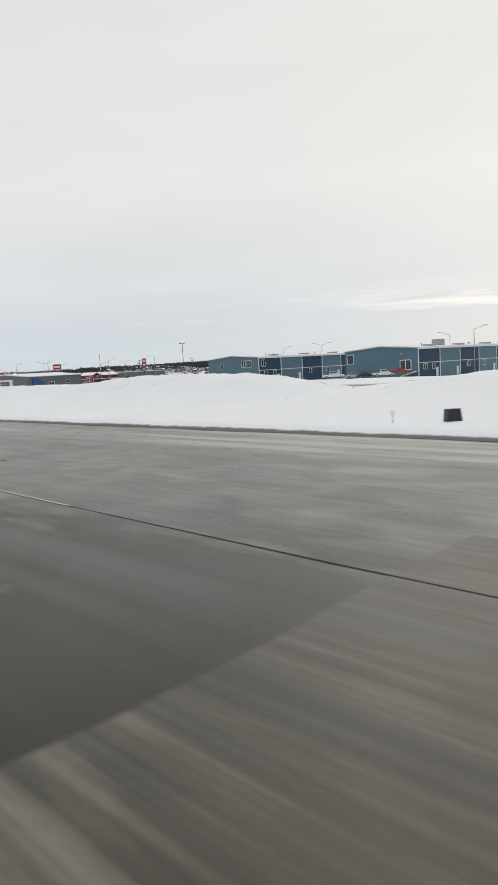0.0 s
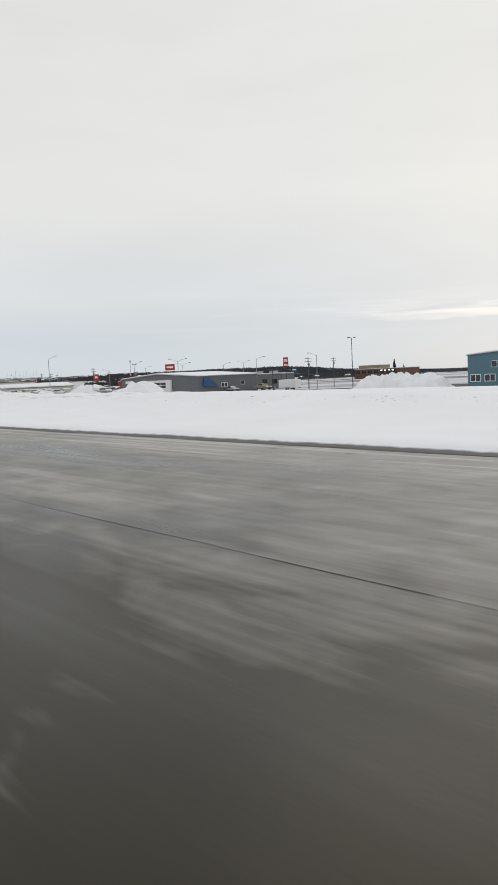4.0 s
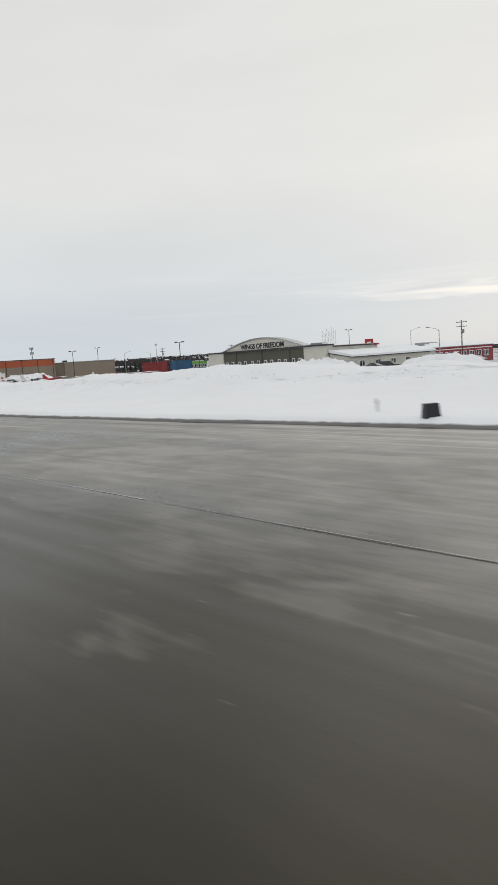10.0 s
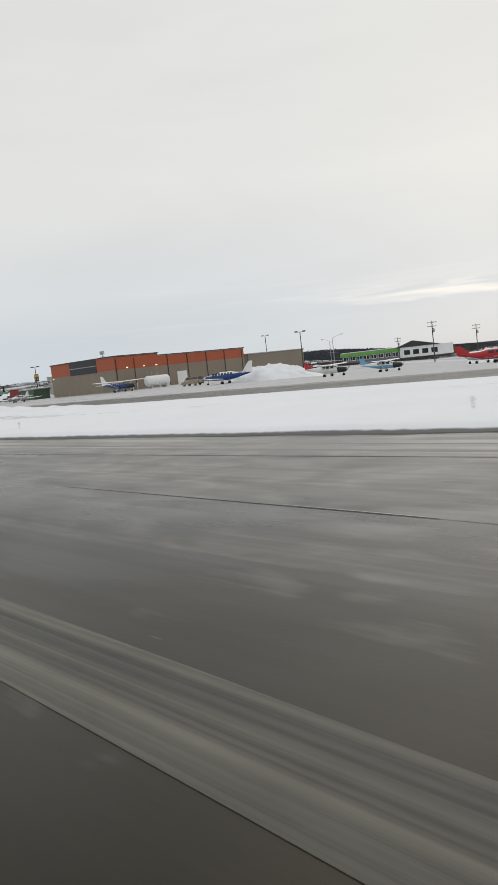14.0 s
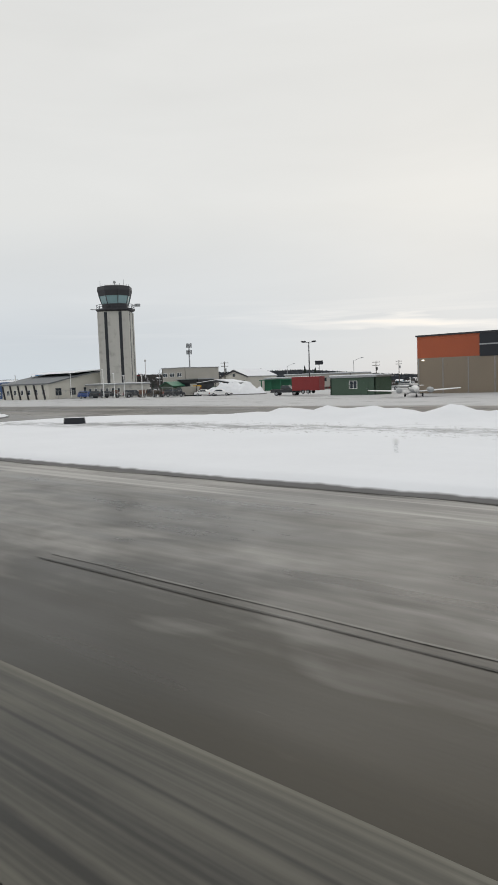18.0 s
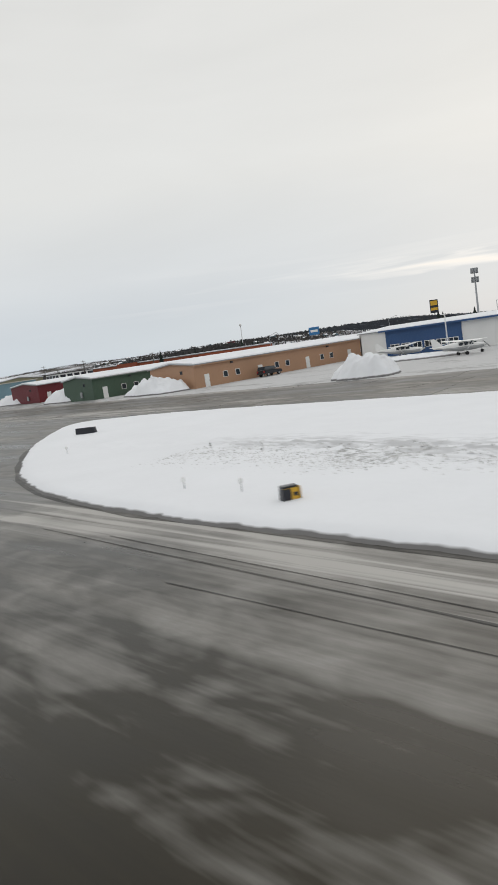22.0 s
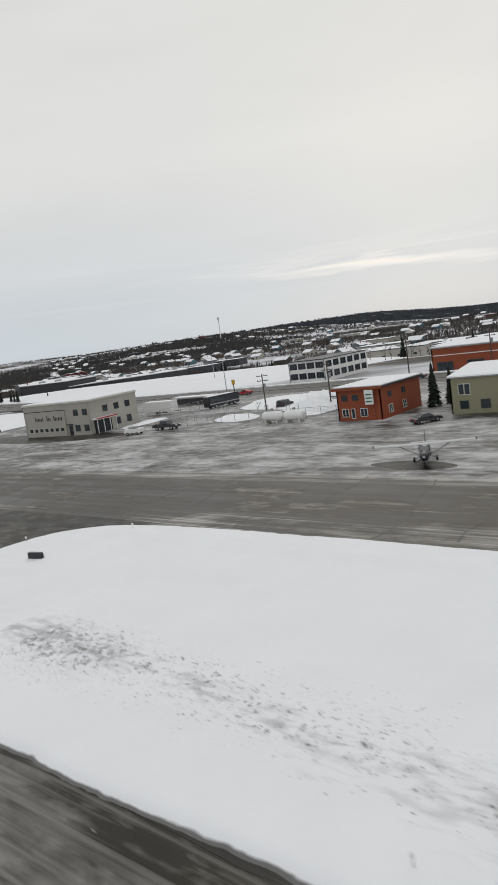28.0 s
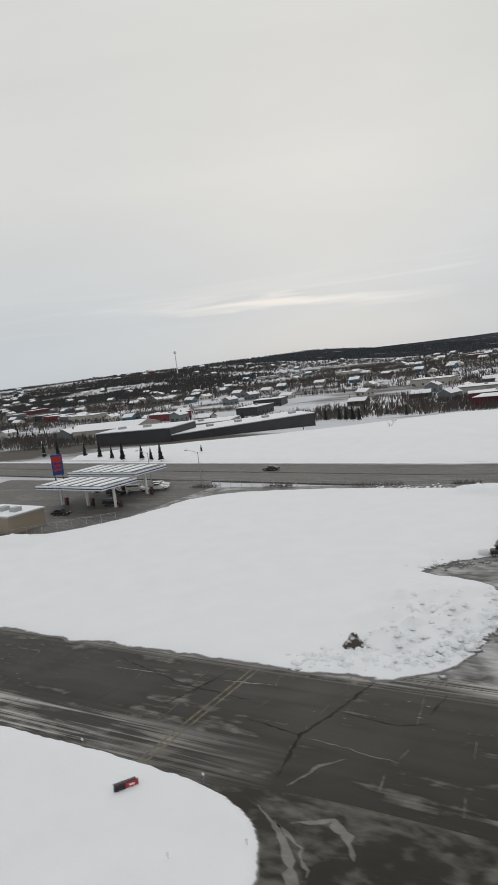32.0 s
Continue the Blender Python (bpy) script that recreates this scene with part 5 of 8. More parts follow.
shell(th, 5.6, 9, 3.0, 1.5, WHITE, ridge="y", over=0.4, roof=DARKMETAL)
window(th, "s", 2.5, 1.0, 1.6, 1.3, 0.0, DARKMETAL, 2)
window(th, "f", -3.4, 1.1, 1.2, 1.2, 0.0, DARKMETAL, 2)
door(th, "f", -1.8, 0.95, 2.0, 0.0, DARKMETAL)

DARKRED = ribbed("store_red_siding", (0.26, 0.022, 0.03))
# red restaurant blocks and the long red store
for x1, y1, w, d, rz in ((-341.5, 193, 10, 9, 0), (-336, 209, 8.5, 10, 0)):
    th = thing("restaurant", "dark red restaurant with a white band and large windows", "restaurant", x1, y1, 0, group="restaurant blocks")
    shell(th, w, d, 5.4, 1.2, RED_S, ridge="y", over=0.5, roof=DARKMETAL)
    part("band", B(-w - 0.05, 0.05, -0.06, d + 0.05, 3.5, 3.75), WHITE, th)
    part("fascia", B(-w - 0.3, 0.3, -0.36, -0.1, 4.7, 5.4), RED_S, th)
    for k in range(3):
        window(th, "f", -w + 0.7 + k * 3.1, 0.5, 2.4, 2.7, 0.0, BROWN_S, 2)
        window(th, "s", 0.6 + k * 2.9, 0.5, 2.3, 2.7, 0.0, BROWN_S, 2)
    for k in range(3):
        part("wall_sign_bar", B(-w * 0.62 + k * 1.3, -w * 0.62 + k * 1.3 + 0.9, -0.42, -0.36, 4.85, 5.25), WHITE, th)
th = thing("long_red_store", "long red store with white sign bars under patchy roof snow", "store", -397, 212, 0)
shell(th, 29, 46, 5.4, 1.5, DARKRED, DARKRED)
part("band", B(-0.02, 0.1, 2, 45, 4.4, 4.7), WHITE, th)
for k in range(8):
    window(th, "s", 3 + k * 5.2, 1.6, 3.2, 1.9, 0.0, n=3)
for k in range(4):
    part("rooftop_unit", bev(B(-9 - k * 4, -6.5 - k * 4, 8 + k * 9, 10.5 + k * 9, 6.0, 7.6), 0.1), GALV, th)

# big orange, black and taupe hangar
th = thing("orange_hangar", "large hangar with orange and black bands over taupe walls", "hangar", -541.5, 106, 0)
part("wall", B(-32.5, 0, 0, 0.4, -0.6, 5.6), TAUPE_S, th)
part("wall", B(-32.5, 0, 0, 0.4, 5.6, 9.0), ORANGE_S, th, "orange upper band")
part("band", B(-22, -8.6, -0.12, 0.0, 5.5, 9.0), BLACKBAND, th, "black door header")
part("band", B(-22, -8.6, -0.16, -0.12, 7.2, 7.4), GALV, th)
part("wall", B(-0.4, 0, 0.4, 46, -0.6, 5.6), TAUPE_S, th)
part("wall", B(-0.4, 0, 0.4, 14, 5.6, 9.0), ORANGE_S, th)
part("wall", B(-0.41, 0.002, 14, 46, 5.6, 8.3), ORANGE_S, th)
part("wall", B(-32.5, -32.1, 0.4, 46, -0.6, 9.0), TAUPE_S, th)
part("wall", B(-32.1, -0.4, 45.6, 46, -0.6, 8.3), TAUPE_S, th)
part("roof", B(-32.5, 0, 0.4, 14, 8.9, 9.1), GALV, th)
part("roof", B(-32.5, 0, 14, 46, 8.2, 8.4), GALV, th)
part("parapet", B(-32.7, 0.2, -0.2, 0.4, 9.0, 9.25), DARKMETAL, th)
part("parapet", B(-0.2, 0.25, 0.4, 14.1, 9.1, 9.25), DARKMETAL, th)
part("parapet", B(-0.2, 0.25, 14.1, 46.2, 8.4, 8.6), DARKMETAL, th)
for k in range(8):
    part("seam", B(-32.3 + k * 4.2, -32.2 + k * 4.2, -0.05, 0.0, -0.5, 5.5), GALV, th)
for yy in (0.3, 6, 17, 24, 31, 38, 45):
    part("downpipe", B(0.0, 0.16, yy, yy + 0.16, -0.3, 8.3), DARKMETAL, th)
for yy in (3.5, 9, 13):
    part("wall_lamp", B(0.01, 0.25, yy, yy + 0.35, 5.9, 6.08), LAMPON, th, "lit wall lamp")
part("wall_lamp", B(-31.6, -31.25, -0.25, -0.01, 5.2, 5.36), LAMPON, th, "lit wall lamp")
door(th, "s", 20, 3.4, 3.6, 0.0, WHITE)
door(th, "s", 16, 1.0, 2.1, 0.0, WHITE)
th = thing("taupe_annex", "taupe metal building behind the orange hangar", "building", -548, 160, 0)
shell(th, 34, 26, 6.5, 0, TAUPE_S, ridge="x", snow=None)

# green-fascia store
th = thing("green_store", "low store with a lime green fascia and a dark gabled end", "store", -546, 240, 0)
shell(th, 29, 18, 3.2, 0, GREY_S, ridge="x")
part("fascia", B(-29.3, 0.3, -0.5, -0.28, 2.0, 3.3), LIMEP, th, "lime green fascia")
for k in range(8):
    window(th, "f", -28 + k * 3.5, 0.4, 2.4, 1.4, 0.0, n=2)
part("gable", prism(bmesh.new(), [(-2, 3.3), (18, 3.3), (6, 5.6)], "y", -0.8, 0.4), DARKMETAL, th)
part("gable_wall", B(0.02, 17, -0.5, 10, -0.6, 3.3), WHITE, th)
for k in range(4):
    part("gable_window", B(2 + k * 4, 4.6 + k * 4, -0.56, -0.5, 0.4, 2.2), GLASS, th)

# control tower
th = thing("control_tower", "white concrete control tower with a dark cab", "control tower", -665.5, 118, 0, rz=40)
S = 3.85
part("shaft", B(-S, S, -S, S, -0.5, 21.3), CONCRETE, th, "pale ribbed concrete shaft")
for sx in (-1, 1):
    part("pilaster", B(sx * S - 0.35 * (sx > 0) - 0.0 * (sx < 0), sx * S + 0.35 * (sx < 0), -S - 0.12, -S, -0.4, 21.3), CONCRETE, th)
for u in (-2.15, 1.5):
    part("slot", B(u, u + 0.75, -S - 0.05, -S + 0.1, 1.8, 21.2), BLACKBAND, th, "dark upright slot")
    part("slot", B(S - 0.1, S + 0.05, u, u + 0.75, 1.8, 21.2), BLACKBAND, th, "dark upright slot")


def ring_oct(r, z):
    return [(r * math.cos(math.pi / 8 + k * math.pi / 4), r * math.sin(math.pi / 8 + k * math.pi / 4), z) for k in range(8)]


part("balcony", loft(bmesh.new(), [ring_oct(4.2, 21.3), ring_oct(5.0, 21.7), ring_oct(5.0, 22.1)]), DARKMETAL, th, "dark balcony")
for k in range(16):
    a = math.pi / 8 + k * math.pi / 8
    part("rail_post", T([(4.75 * math.cos(a), 4.75 * math.sin(a), 22.0), (4.75 * math.cos(a), 4.75 * math.sin(a), 23.1)], 0.05, 4), DARKMETAL, th)
for zz in (22.55, 23.1):
    part("rail", loft(bmesh.new(), [ring_oct(4.8, zz), ring_oct(4.72, zz), ring_oct(4.72, zz + 0.07), ring_oct(4.8, zz + 0.07), ring_oct(4.8, zz)], False), DARKMETAL, th)
part("cab_base", loft(bmesh.new(), [ring_oct(3.3, 22.0), ring_oct(3.4, 23.3)]), DARKMETAL, th)
part("cab_glass", loft(bmesh.new(), [ring_oct(3.35, 23.2), ring_oct(3.95, 25.4)]), GLASS_T, th, "teal cab glazing")
for k in range(8):
    a = math.pi / 8 + k * math.pi / 4
    part("mullion", T([(3.4 * math.cos(a), 3.4 * math.sin(a), 23.2), (4.02 * math.cos(a), 4.02 * math.sin(a), 25.3)], 0.1, 4), DARKMETAL, th)
part("cab_roof", loft(bmesh.new(), [ring_oct(4.1, 25.3), ring_oct(4.45, 26.6), ring_oct(4.35, 27.6), ring_oct(3.2, 27.9)]), DARKMETAL, th, "dark slanted cab roof")
for k in range(9):
    a = k * 0.7
    part("antenna", T([(3.6 * math.cos(a), 3.6 * math.sin(a), 27.2), (3.6 * math.cos(a), 3.6 * math.sin(a), 28.2 + 0.5 * (k % 3))], 0.05, 4), GALV, th)
part("roof_beacon", lathe(bmesh.new(), [(0.1, 27.3), (0.1, 28.6), (0.4, 28.7), (0.35, 29.1), (0.05, 29.3)], 8), GALV, th)
part("bracket", B(4.9, 6.3, -0.3, 0.3, 22.6, 23.3), GALV, th)
part("bracket", T([(-4.9, 0, 22.2), (-6.4, 0, 22.3)], 0.12, 5), GALV, th)
# low base building with a curved end
th = thing("tower_base_building", "low pale base building with a row of small windows", "building", -656, 112, 0)
shell(th, 22, 8, 3.0, 0, CONCRETE, ridge="x")
for k in range(9):
    window(th, "f", -21 + k * 2.3, 1.3, 0.9, 0.9, 0.0)
th = thing("curved_roof_hall", "pale hall with a grey roof curving down to its eaves", "building", -671.5, 101, 0)
bm = bmesh.new()
prof = [(20 * k / 10, 3.7 + 2.9 * math.sin(math.pi / 2 * k / 10)) for k in range(11)]
for xx in (-21.5, -0.3):
    part("wall", prism(bmesh.new(), [(20, -0.5), (0, -0.5)] + prof, "x", xx, xx + 0.3), OFFWHITE, th)
part("wall", B(-21.2, -0.3, 0, 0.3, -0.5, 3.7), OFFWHITE, th)
part("wall", B(-21.2, -0.3, 19.7, 20, -0.5, 6.4), OFFWHITE, th)
for (ay, az), (by, bz) in zip(prof, prof[1:]):
    prism(bm, [(ay - 0.4 if ay == 0 else ay, az + 0.01), (by, bz + 0.01), (by, bz + 0.3), (ay - 0.4 if ay == 0 else ay, az + 0.3)], "x", -22.3, 0.6)
part("roof", bm, GREY_S, th, "grey curved metal roof")
part("roof_snow", prism(bmesh.new(), [(7.5, 6.38), (13, 6.72), (20.2, 6.95), (20.2, 7.35), (13.4, 7.05), (8.0, 6.6)], "x", -21, 0.2), SNOW_ROOF, th)
for k in range(6):
    window(th, "f", -19.3 + k * 3.3, 1.2, 1.1, 1.2, 0.0, WHITE, 2)
    part("buttress", prism(bmesh.new(), [(-20.3 + k * 3.75, -0.4), (-20.0 + k * 3.75, -0.4), (-21.2 + k * 3.75, 3.6), (-21.5 + k * 3.75, 3.6)], "y", -0.35, -0.01), DARKMETAL, th)
for k in range(4):
    window(th, "s", 2 + k * 4.2, 1.0, 1.5, 1.6, 0.0, DARKMETAL, 2)

# blue and white hangar
th = thing("blue_white_hangar", "low hangar with a blue middle and white ends", "hangar", -704, 112, 0)
shell(th, 30, 20, 4.6, 0.5, WHITE, ridge="x")
part("cladding", B(-24, -8.5, -0.12, 0.0, -0.4, 4.7), NAVY_S, th, "blue metal cladding")
for k in range(6):
    window(th, "f", -23 + k * 2.4, 1.1, 1.7, 0.9, -0.12, WHITE, 2)
part("canopy", B(-25, 0.4, -0.9, 0.0, 4.5, 4.8), NAVY_S, th, "blue roof edge")
# white block behind the tower
th = thing("grey_office_block", "pale grey flat office block", "building", -717, 190, 0)
shell(th, 13, 18, 8.4, 0, BEIGE_S, ridge="x", snow=None)
for k in range(3):
    for j in range(2):
        window(th, "f", -12.5 + k * 4, 2.0 + j * 3.2, 2.4, 1.3, 0.0, n=2)

# row hangars, gable ends to the taxiway
for x1, y1, w, d, m, lab in ((-739.5, 75.5, 12, 88, TAN_S, "tan metal row hangar with a long snow roof"), (-763.4, 71, 10.5, 92, GREEN_S, "dark green metal row hangar with a long snow roof"), (-796, 77, 13, 88, RED_S, "dark red metal row hangar with a long snow roof")):
    th = thing("row_hangar", lab, "hangar", x1, y1, 0, group="row hangars")
    shell(th, w, d, 3.8, 0.55, m)
    part("trim", B(0.02, 0.36, -0.3, d + 0.3, 3.6, 3.75), m, th)
    for k in range(7):
        y = 2.0 + k * 12.4
        door(th, "s", y, 1.0, 2.1, 0.0)
        window(th, "s", y + 4.2, 1.15, 0.9, 0.9, 0.0)
        window(th, "s", y + 7.0, 1.15, 0.9, 0.9, 0.0)
    for k in range(3):
        part("wall_lamp", bev(B(0.0, 0.35, 8 + k * 25, 8.4 + k * 25, 3.2, 3.5)), DARKMETAL, th)
    part("meter_box", bev(B(-w * 0.42, -w * 0.36, -0.25, 0.0, 0.6, 1.6)), GALV, th)
    window(th, "f", -w * 0.3, 2.6, 0.5, 0.4, 0.0, DARKMETAL)

# long red-brown store behind the row hangars
th = thing("long_red_store", "long red-brown store with a snowy flat roof", "store", -862, 178, -1)
shell(th, 76, 40, 6.5, 0, BRICKRED, ridge="x")
part("entrance", B(-54, -40, -1.2, 0.0, 0, 7.0), BRICKRED, th, "red entrance block")
part("light_strip", B(-51, -43, -1.32, -1.21, 4.8, 5.3), lamp_mat("violet_strip", (0.25, 0.18, 0.9), 1.6), th, "violet lit strip")
part("band", B(-75.5, -0.5, -0.1, 0.0, 4.6, 4.8), WHITE, th)
for k in range(9):
    window(th, "f", -74.5 + k * 8.2, 0.6, 4, 2.2, 0.0, DARKMETAL, 3)

# olive hangar with pale blue sliding doors
th = thing("olive_hangar", "olive metal hangar with pale blue sliding doors", "hangar", -878.8, 104.5, 0)
shell(th, 20.7, 17.5, 5.4, 1.0, OLIVE_S, ridge="x")
for k in range(3):
    part("sliding_door", B(0.0 + 0.06 * (k % 2), 0.14 + 0.06 * (k % 2), 0.9 + k * 4.6, 5.4 + k * 4.6, -0.2, 5.0), DOORBLUE, th, "pale blue sliding door")
part("door_track", B(0.0, 0.4, 0.4, 15.2, 5.0, 5.3), OFFWHITE, th)
window(th, "f", -19.3, 2.9, 1.7, 1.5, 0.0, OFFWHITE, 2)
window(th, "f", -19.2, 0.8, 1.2, 1.1, 0.0, DARKMETAL)
window(th, "f", -16.0, 0.8, 1.3, 1.2, 0.0, DARKMETAL, 2)
door(th, "s", 15.6, 1.0, 2.1, 0.0, DARKMETAL)

# rust-red two-storey house
th = thing("red_office_house", "two-storey rust-red office with a flat snowy roof", "office", -909.8, 102, 0)
shell(th, 8.2, 13.2, 5.1, 0, BRICKRED, ridge="x", roof=DARKMETAL, over=0.5)
for u in (-7.2, -5.2):
    window(th, "f", u, 3.3, 1.0, 0.8, 0.0, DARKMETAL, 2)
window(th, "f", -7.3, 0.7, 1.1, 1.2, 0.0, WHITE, 2)
window(th, "f", -3.9, 0.7, 1.2, 1.2, 0.0, WHITE, 2)
window(th, "f", -5.6, 0.4, 0.6, 1.5, 0.0, WHITE)
door(th, "f", -2.2, 0.9, 2.0, 0.0, BRICKRED)
for k in range(2):
    window(th, "s", 2.2 + k * 4.6, 0.8, 1.1, 1.2, 0.0, WHITE, 2)
    window(th, "s", 2.2 + k * 4.6, 3.3, 1.0, 0.8, 0.0, DARKMETAL, 2)
part("hanging_sign", bev(B(-2.4, -0.9, -0.95, -0.75, 2.6, 4.9), 0.05), WHITE, th, "tall white hanging sign")
for k in range(3):
    part("sign_bar", B(-2.2, -1.1, -0.98, -0.95, 3.0 + k * 0.55, 3.2 + k * 0.55), GREENP, th)
part("fascia", B(-8.8, 0.6, -0.6, -0.5, 4.95, 5.36), BRICKRED, th)

# pale hangar with lettered door
th = thing("pale_hangar", "pale beige two-storey hangar with a lettered door", "hangar", -977, 97.3, 0, 5)
shell(th, 21.5, 14.5, 7.0, 0, BEIGE_S, ridge="x", over=0.25, roof=OFFWHITE)
part("hangar_door", B(-20.7, -7.6, -0.18, 0.0, 0.0, 5.6), BEIGE_S, th, "beige sliding hangar door")
part("door_header", B(-20.9, -7.4, -0.24, 0.0, 5.6, 5.75), DARKMETAL, th)
for k in range(7):
    window(th, "f", -20.0 + k * 1.75, 1.1, 1.1, 0.75, -0.18, OFFWHITE)
for u, n in ((-17.6, 6), (-13.6, 3), (-11.3, 6)):
    for k in range(n):
        part("sign_bar", B(u + k * 0.5, u + k * 0.5 + 0.22, -0.24, -0.18, 3.5, 4.15 + (0.45 if k == 0 else 0.12 * (k % 2))), DARKMETAL, th)
door(th, "f", -6.9, 1.1, 2.2, 0.0, BLACKBAND)
part("door_hood", B(-7.3, -5.4, -0.6, 0.0, 2.4, 2.52), BLACKBAND, th)
for u in (-4.8, -2.0):
    window(th, "f", u, 4.3, 1.3, 1.2, 0.0, DARKMETAL, 2)
    window(th, "f", u, 0.9, 1.3, 1.2, 0.0, DARKMETAL, 2)
for k in range(3):
    window(th, "s", 4.0 + k * 3.4, 4.3, 1.3, 1.2, 0.0, DARKMETAL, 2)
    window(th, "s", 4.0 + k * 3.4, 0.9, 1.3, 1.4, 0.0, DARKMETAL, 2)
part("entrance_canopy", prism(bmesh.new(), [(0.4, 2.9), (6.4, 2.9), (6.4, 3.25), (0.4, 3.25)], "x", 0.0, 1.5), WHITE, th, "white entrance canopy")
part("canopy_edge", B(1.5, 1.56, 0.4, 6.4, 3.02, 3.28), REDPAINT, th, "red canopy edge")
part("entrance_wall", B(0.0, 0.3, 1.0, 5.8, -0.2, 2.9), BLACKBAND, th)
for k in range(4):
    part("canopy_post", B(1.3, 1.42, 0.6 + k * 1.85, 0.72 + k * 1.85, -0.2, 2.9), WHITE, th)

# white two-storey block by the road
th = thing("white_office_block", "white two-storey block with bands of windows", "office", -972.5, 179.5, -0.6)
shell(th, 13, 24, 6.4, 0, WHITE, ridge="x", snow=None, roof=DARKMETAL)
for j in range(2):
    for k in range(4):
        window(th, "f", -12.4 + k * 3.15, 1.2 + j * 3.0, 2.4, 1.5, 0.0, DARKMETAL, 3)
    for k in range(6):
        window(th, "s", 1.0 + k * 3.9, 1.2 + j * 3.0, 2.6, 1.5, 0.0, DARKMETAL, 3)
# long low shed behind fences by the road
th = thing("low_snow_shed", "low dark shed with a flat snowy roof", "shed", -982, 140, 0)
shell(th, 14, 3, 1.5, 0, DARKMETAL, ridge="x")

# dark walled buildings beyond the field
for x, y, w, d, h, rz, lab in ((-1161, 313, 70, 26, 6, 52, "long dark-walled warehouse with a patchy snow roof"), (-1204, 257, 40, 24, 6, 8, "dark-walled warehouse with a snowy roof"), (-1215, 320, 40, 24, 5, 20, "flat snow-roofed pale warehouse"),
                               (-1262, 300, 46, 26, 6, 10, "pale gabled hall with a snowy roof"), (-905, 262, 46, 24, 6, 5, "flat snow-roofed pale warehouse"), (-915, 320, 40, 22, 7, 0, "pale gabled hall with a snowy roof")):
    th = thing("warehouse", lab, "warehouse", x, y, float(far_flat(np.array(x), np.array(y))), rz)
    shell(th, w, d, h, 0 if "gabled" not in lab else 2.5, DARKMETAL if "dark" in lab else BEIGE_S, ridge="x", base=-3)
    for k in range(int(w / 14)):
        part("rooftop_unit", bev(B(-w + 6 + k * 14, -w + 9 + k * 14, d * 0.4, d * 0.4 + 3, h + 0.3, h + 1.5), 0.1), GALV, th)

# brown restaurant far behind the first snow banks
th = thing("brown_restaurant", "low red-brown restaurant with stepped snowy roofs", "restaurant", -405, 434, 0)
shell(th, 42, 24, 6.3, 0, BROWN_S, ridge="x")
part("upper_storey", B(-40, -20, 3, 15, 6.6, 9.2), TAUPE_S, th)
part("upper_roof_snow", bev(B(-40.5, -19.5, 2.5, 15.5, 9.2, 9.5), 0.08), SNOW_ROOF, th)
for k in range(7):
    window(th, "f", -40 + k * 5.6, 3.2, 3.4, 2.0, 0.0, DARKMETAL, 3)
for k in range(4):
    part("wall_lamp", B(-17 + k * 3.4, -15.6 + k * 3.4, -0.3, -0.05, 4.9, 5.6), LAMPON, th, "lit warm lamp under the eaves")
th = thing("low_grey_store", "low grey flat-roofed store with rooftop boxes", "store", -322, 232, 0)
shell(th, 34, 8, 6.0, 0, GREY_S, ridge="x")
for k in range(3):
    part("rooftop_unit", bev(B(-30 + k * 10, -27 + k * 10, 2, 5, 6.3, 7.5), 0.08), GALV, th)
for k in range(5):
    window(th, "f", -32 + k * 6.5, 1.8, 3.0, 1.8, 0.0, DARKMETAL, 2)

# ---- lamps, poles, signs ----
def cobra_lamp(x, y, h, arms=1, rz=0, label="galvanised street lamp with a curved arm"):
    h = h + fall(x, y)
    th = thing("street_lamp", label, "street lamp", x, y, float(min(0.0, far_flat(np.array(x), np.array(y)) + 0.4)), rz, group="street lamps")
    part("pole", T([(0, 0, -0.5), (0, 0, h * 0.5), (0, 0, h)], [0.13, 0.11, 0.08], 7), GALV, th)
    part("base", bev(B(-0.25, 0.25, -0.25, 0.25, -0.4, 0.35), 0.05), CONCRETE, th)
    for s in ((1,), (1, -1))[arms - 1]:
        arm = part("arm", T([(0, 0, h - 0.3), (s * 0.9, 0, h + 0.25), (s * 2.6, 0, h + 0.75)], [0.06, 0.05, 0.045], 5), GALV, th)
        part("lamp_head", loft(bmesh.new(), [[(s * a, b * w, h + 0.75 + c) for b, c in ((-1, 0), (-0.7, 0.12), (0.7, 0.12), (1, 0), (0.7, -0.09), (-0.7, -0.09))] for a, w in ((2.5, 0.08), (2.75, 0.17), (3.2, 0.15), (3.35, 0.05))]), GALV, arm)
    return th


def shoebox_lamp(x, y, h, rz=0):
    h = h + fall(x, y)
    th = thing("floodlight_pole", "tall square-headed twin floodlight pole", "light pole", x, y, 0, rz, group="floodlight poles")
    part("pole", T([(0, 0, -0.5), (0, 0, h)], [0.15, 0.1], 8), DARKMETAL, th)
    part("crossbar", B(-1.3, 1.3, -0.06, 0.06, h - 0.1, h), DARKMETAL, th)
    for s in (-1, 1):
        part("lamp_head", bev(B(s * 1.05 - 0.45, s * 1.05 + 0.45, -0.3, 0.3, h, h + 0.22), 0.05), DARKMETAL, th)
    return th


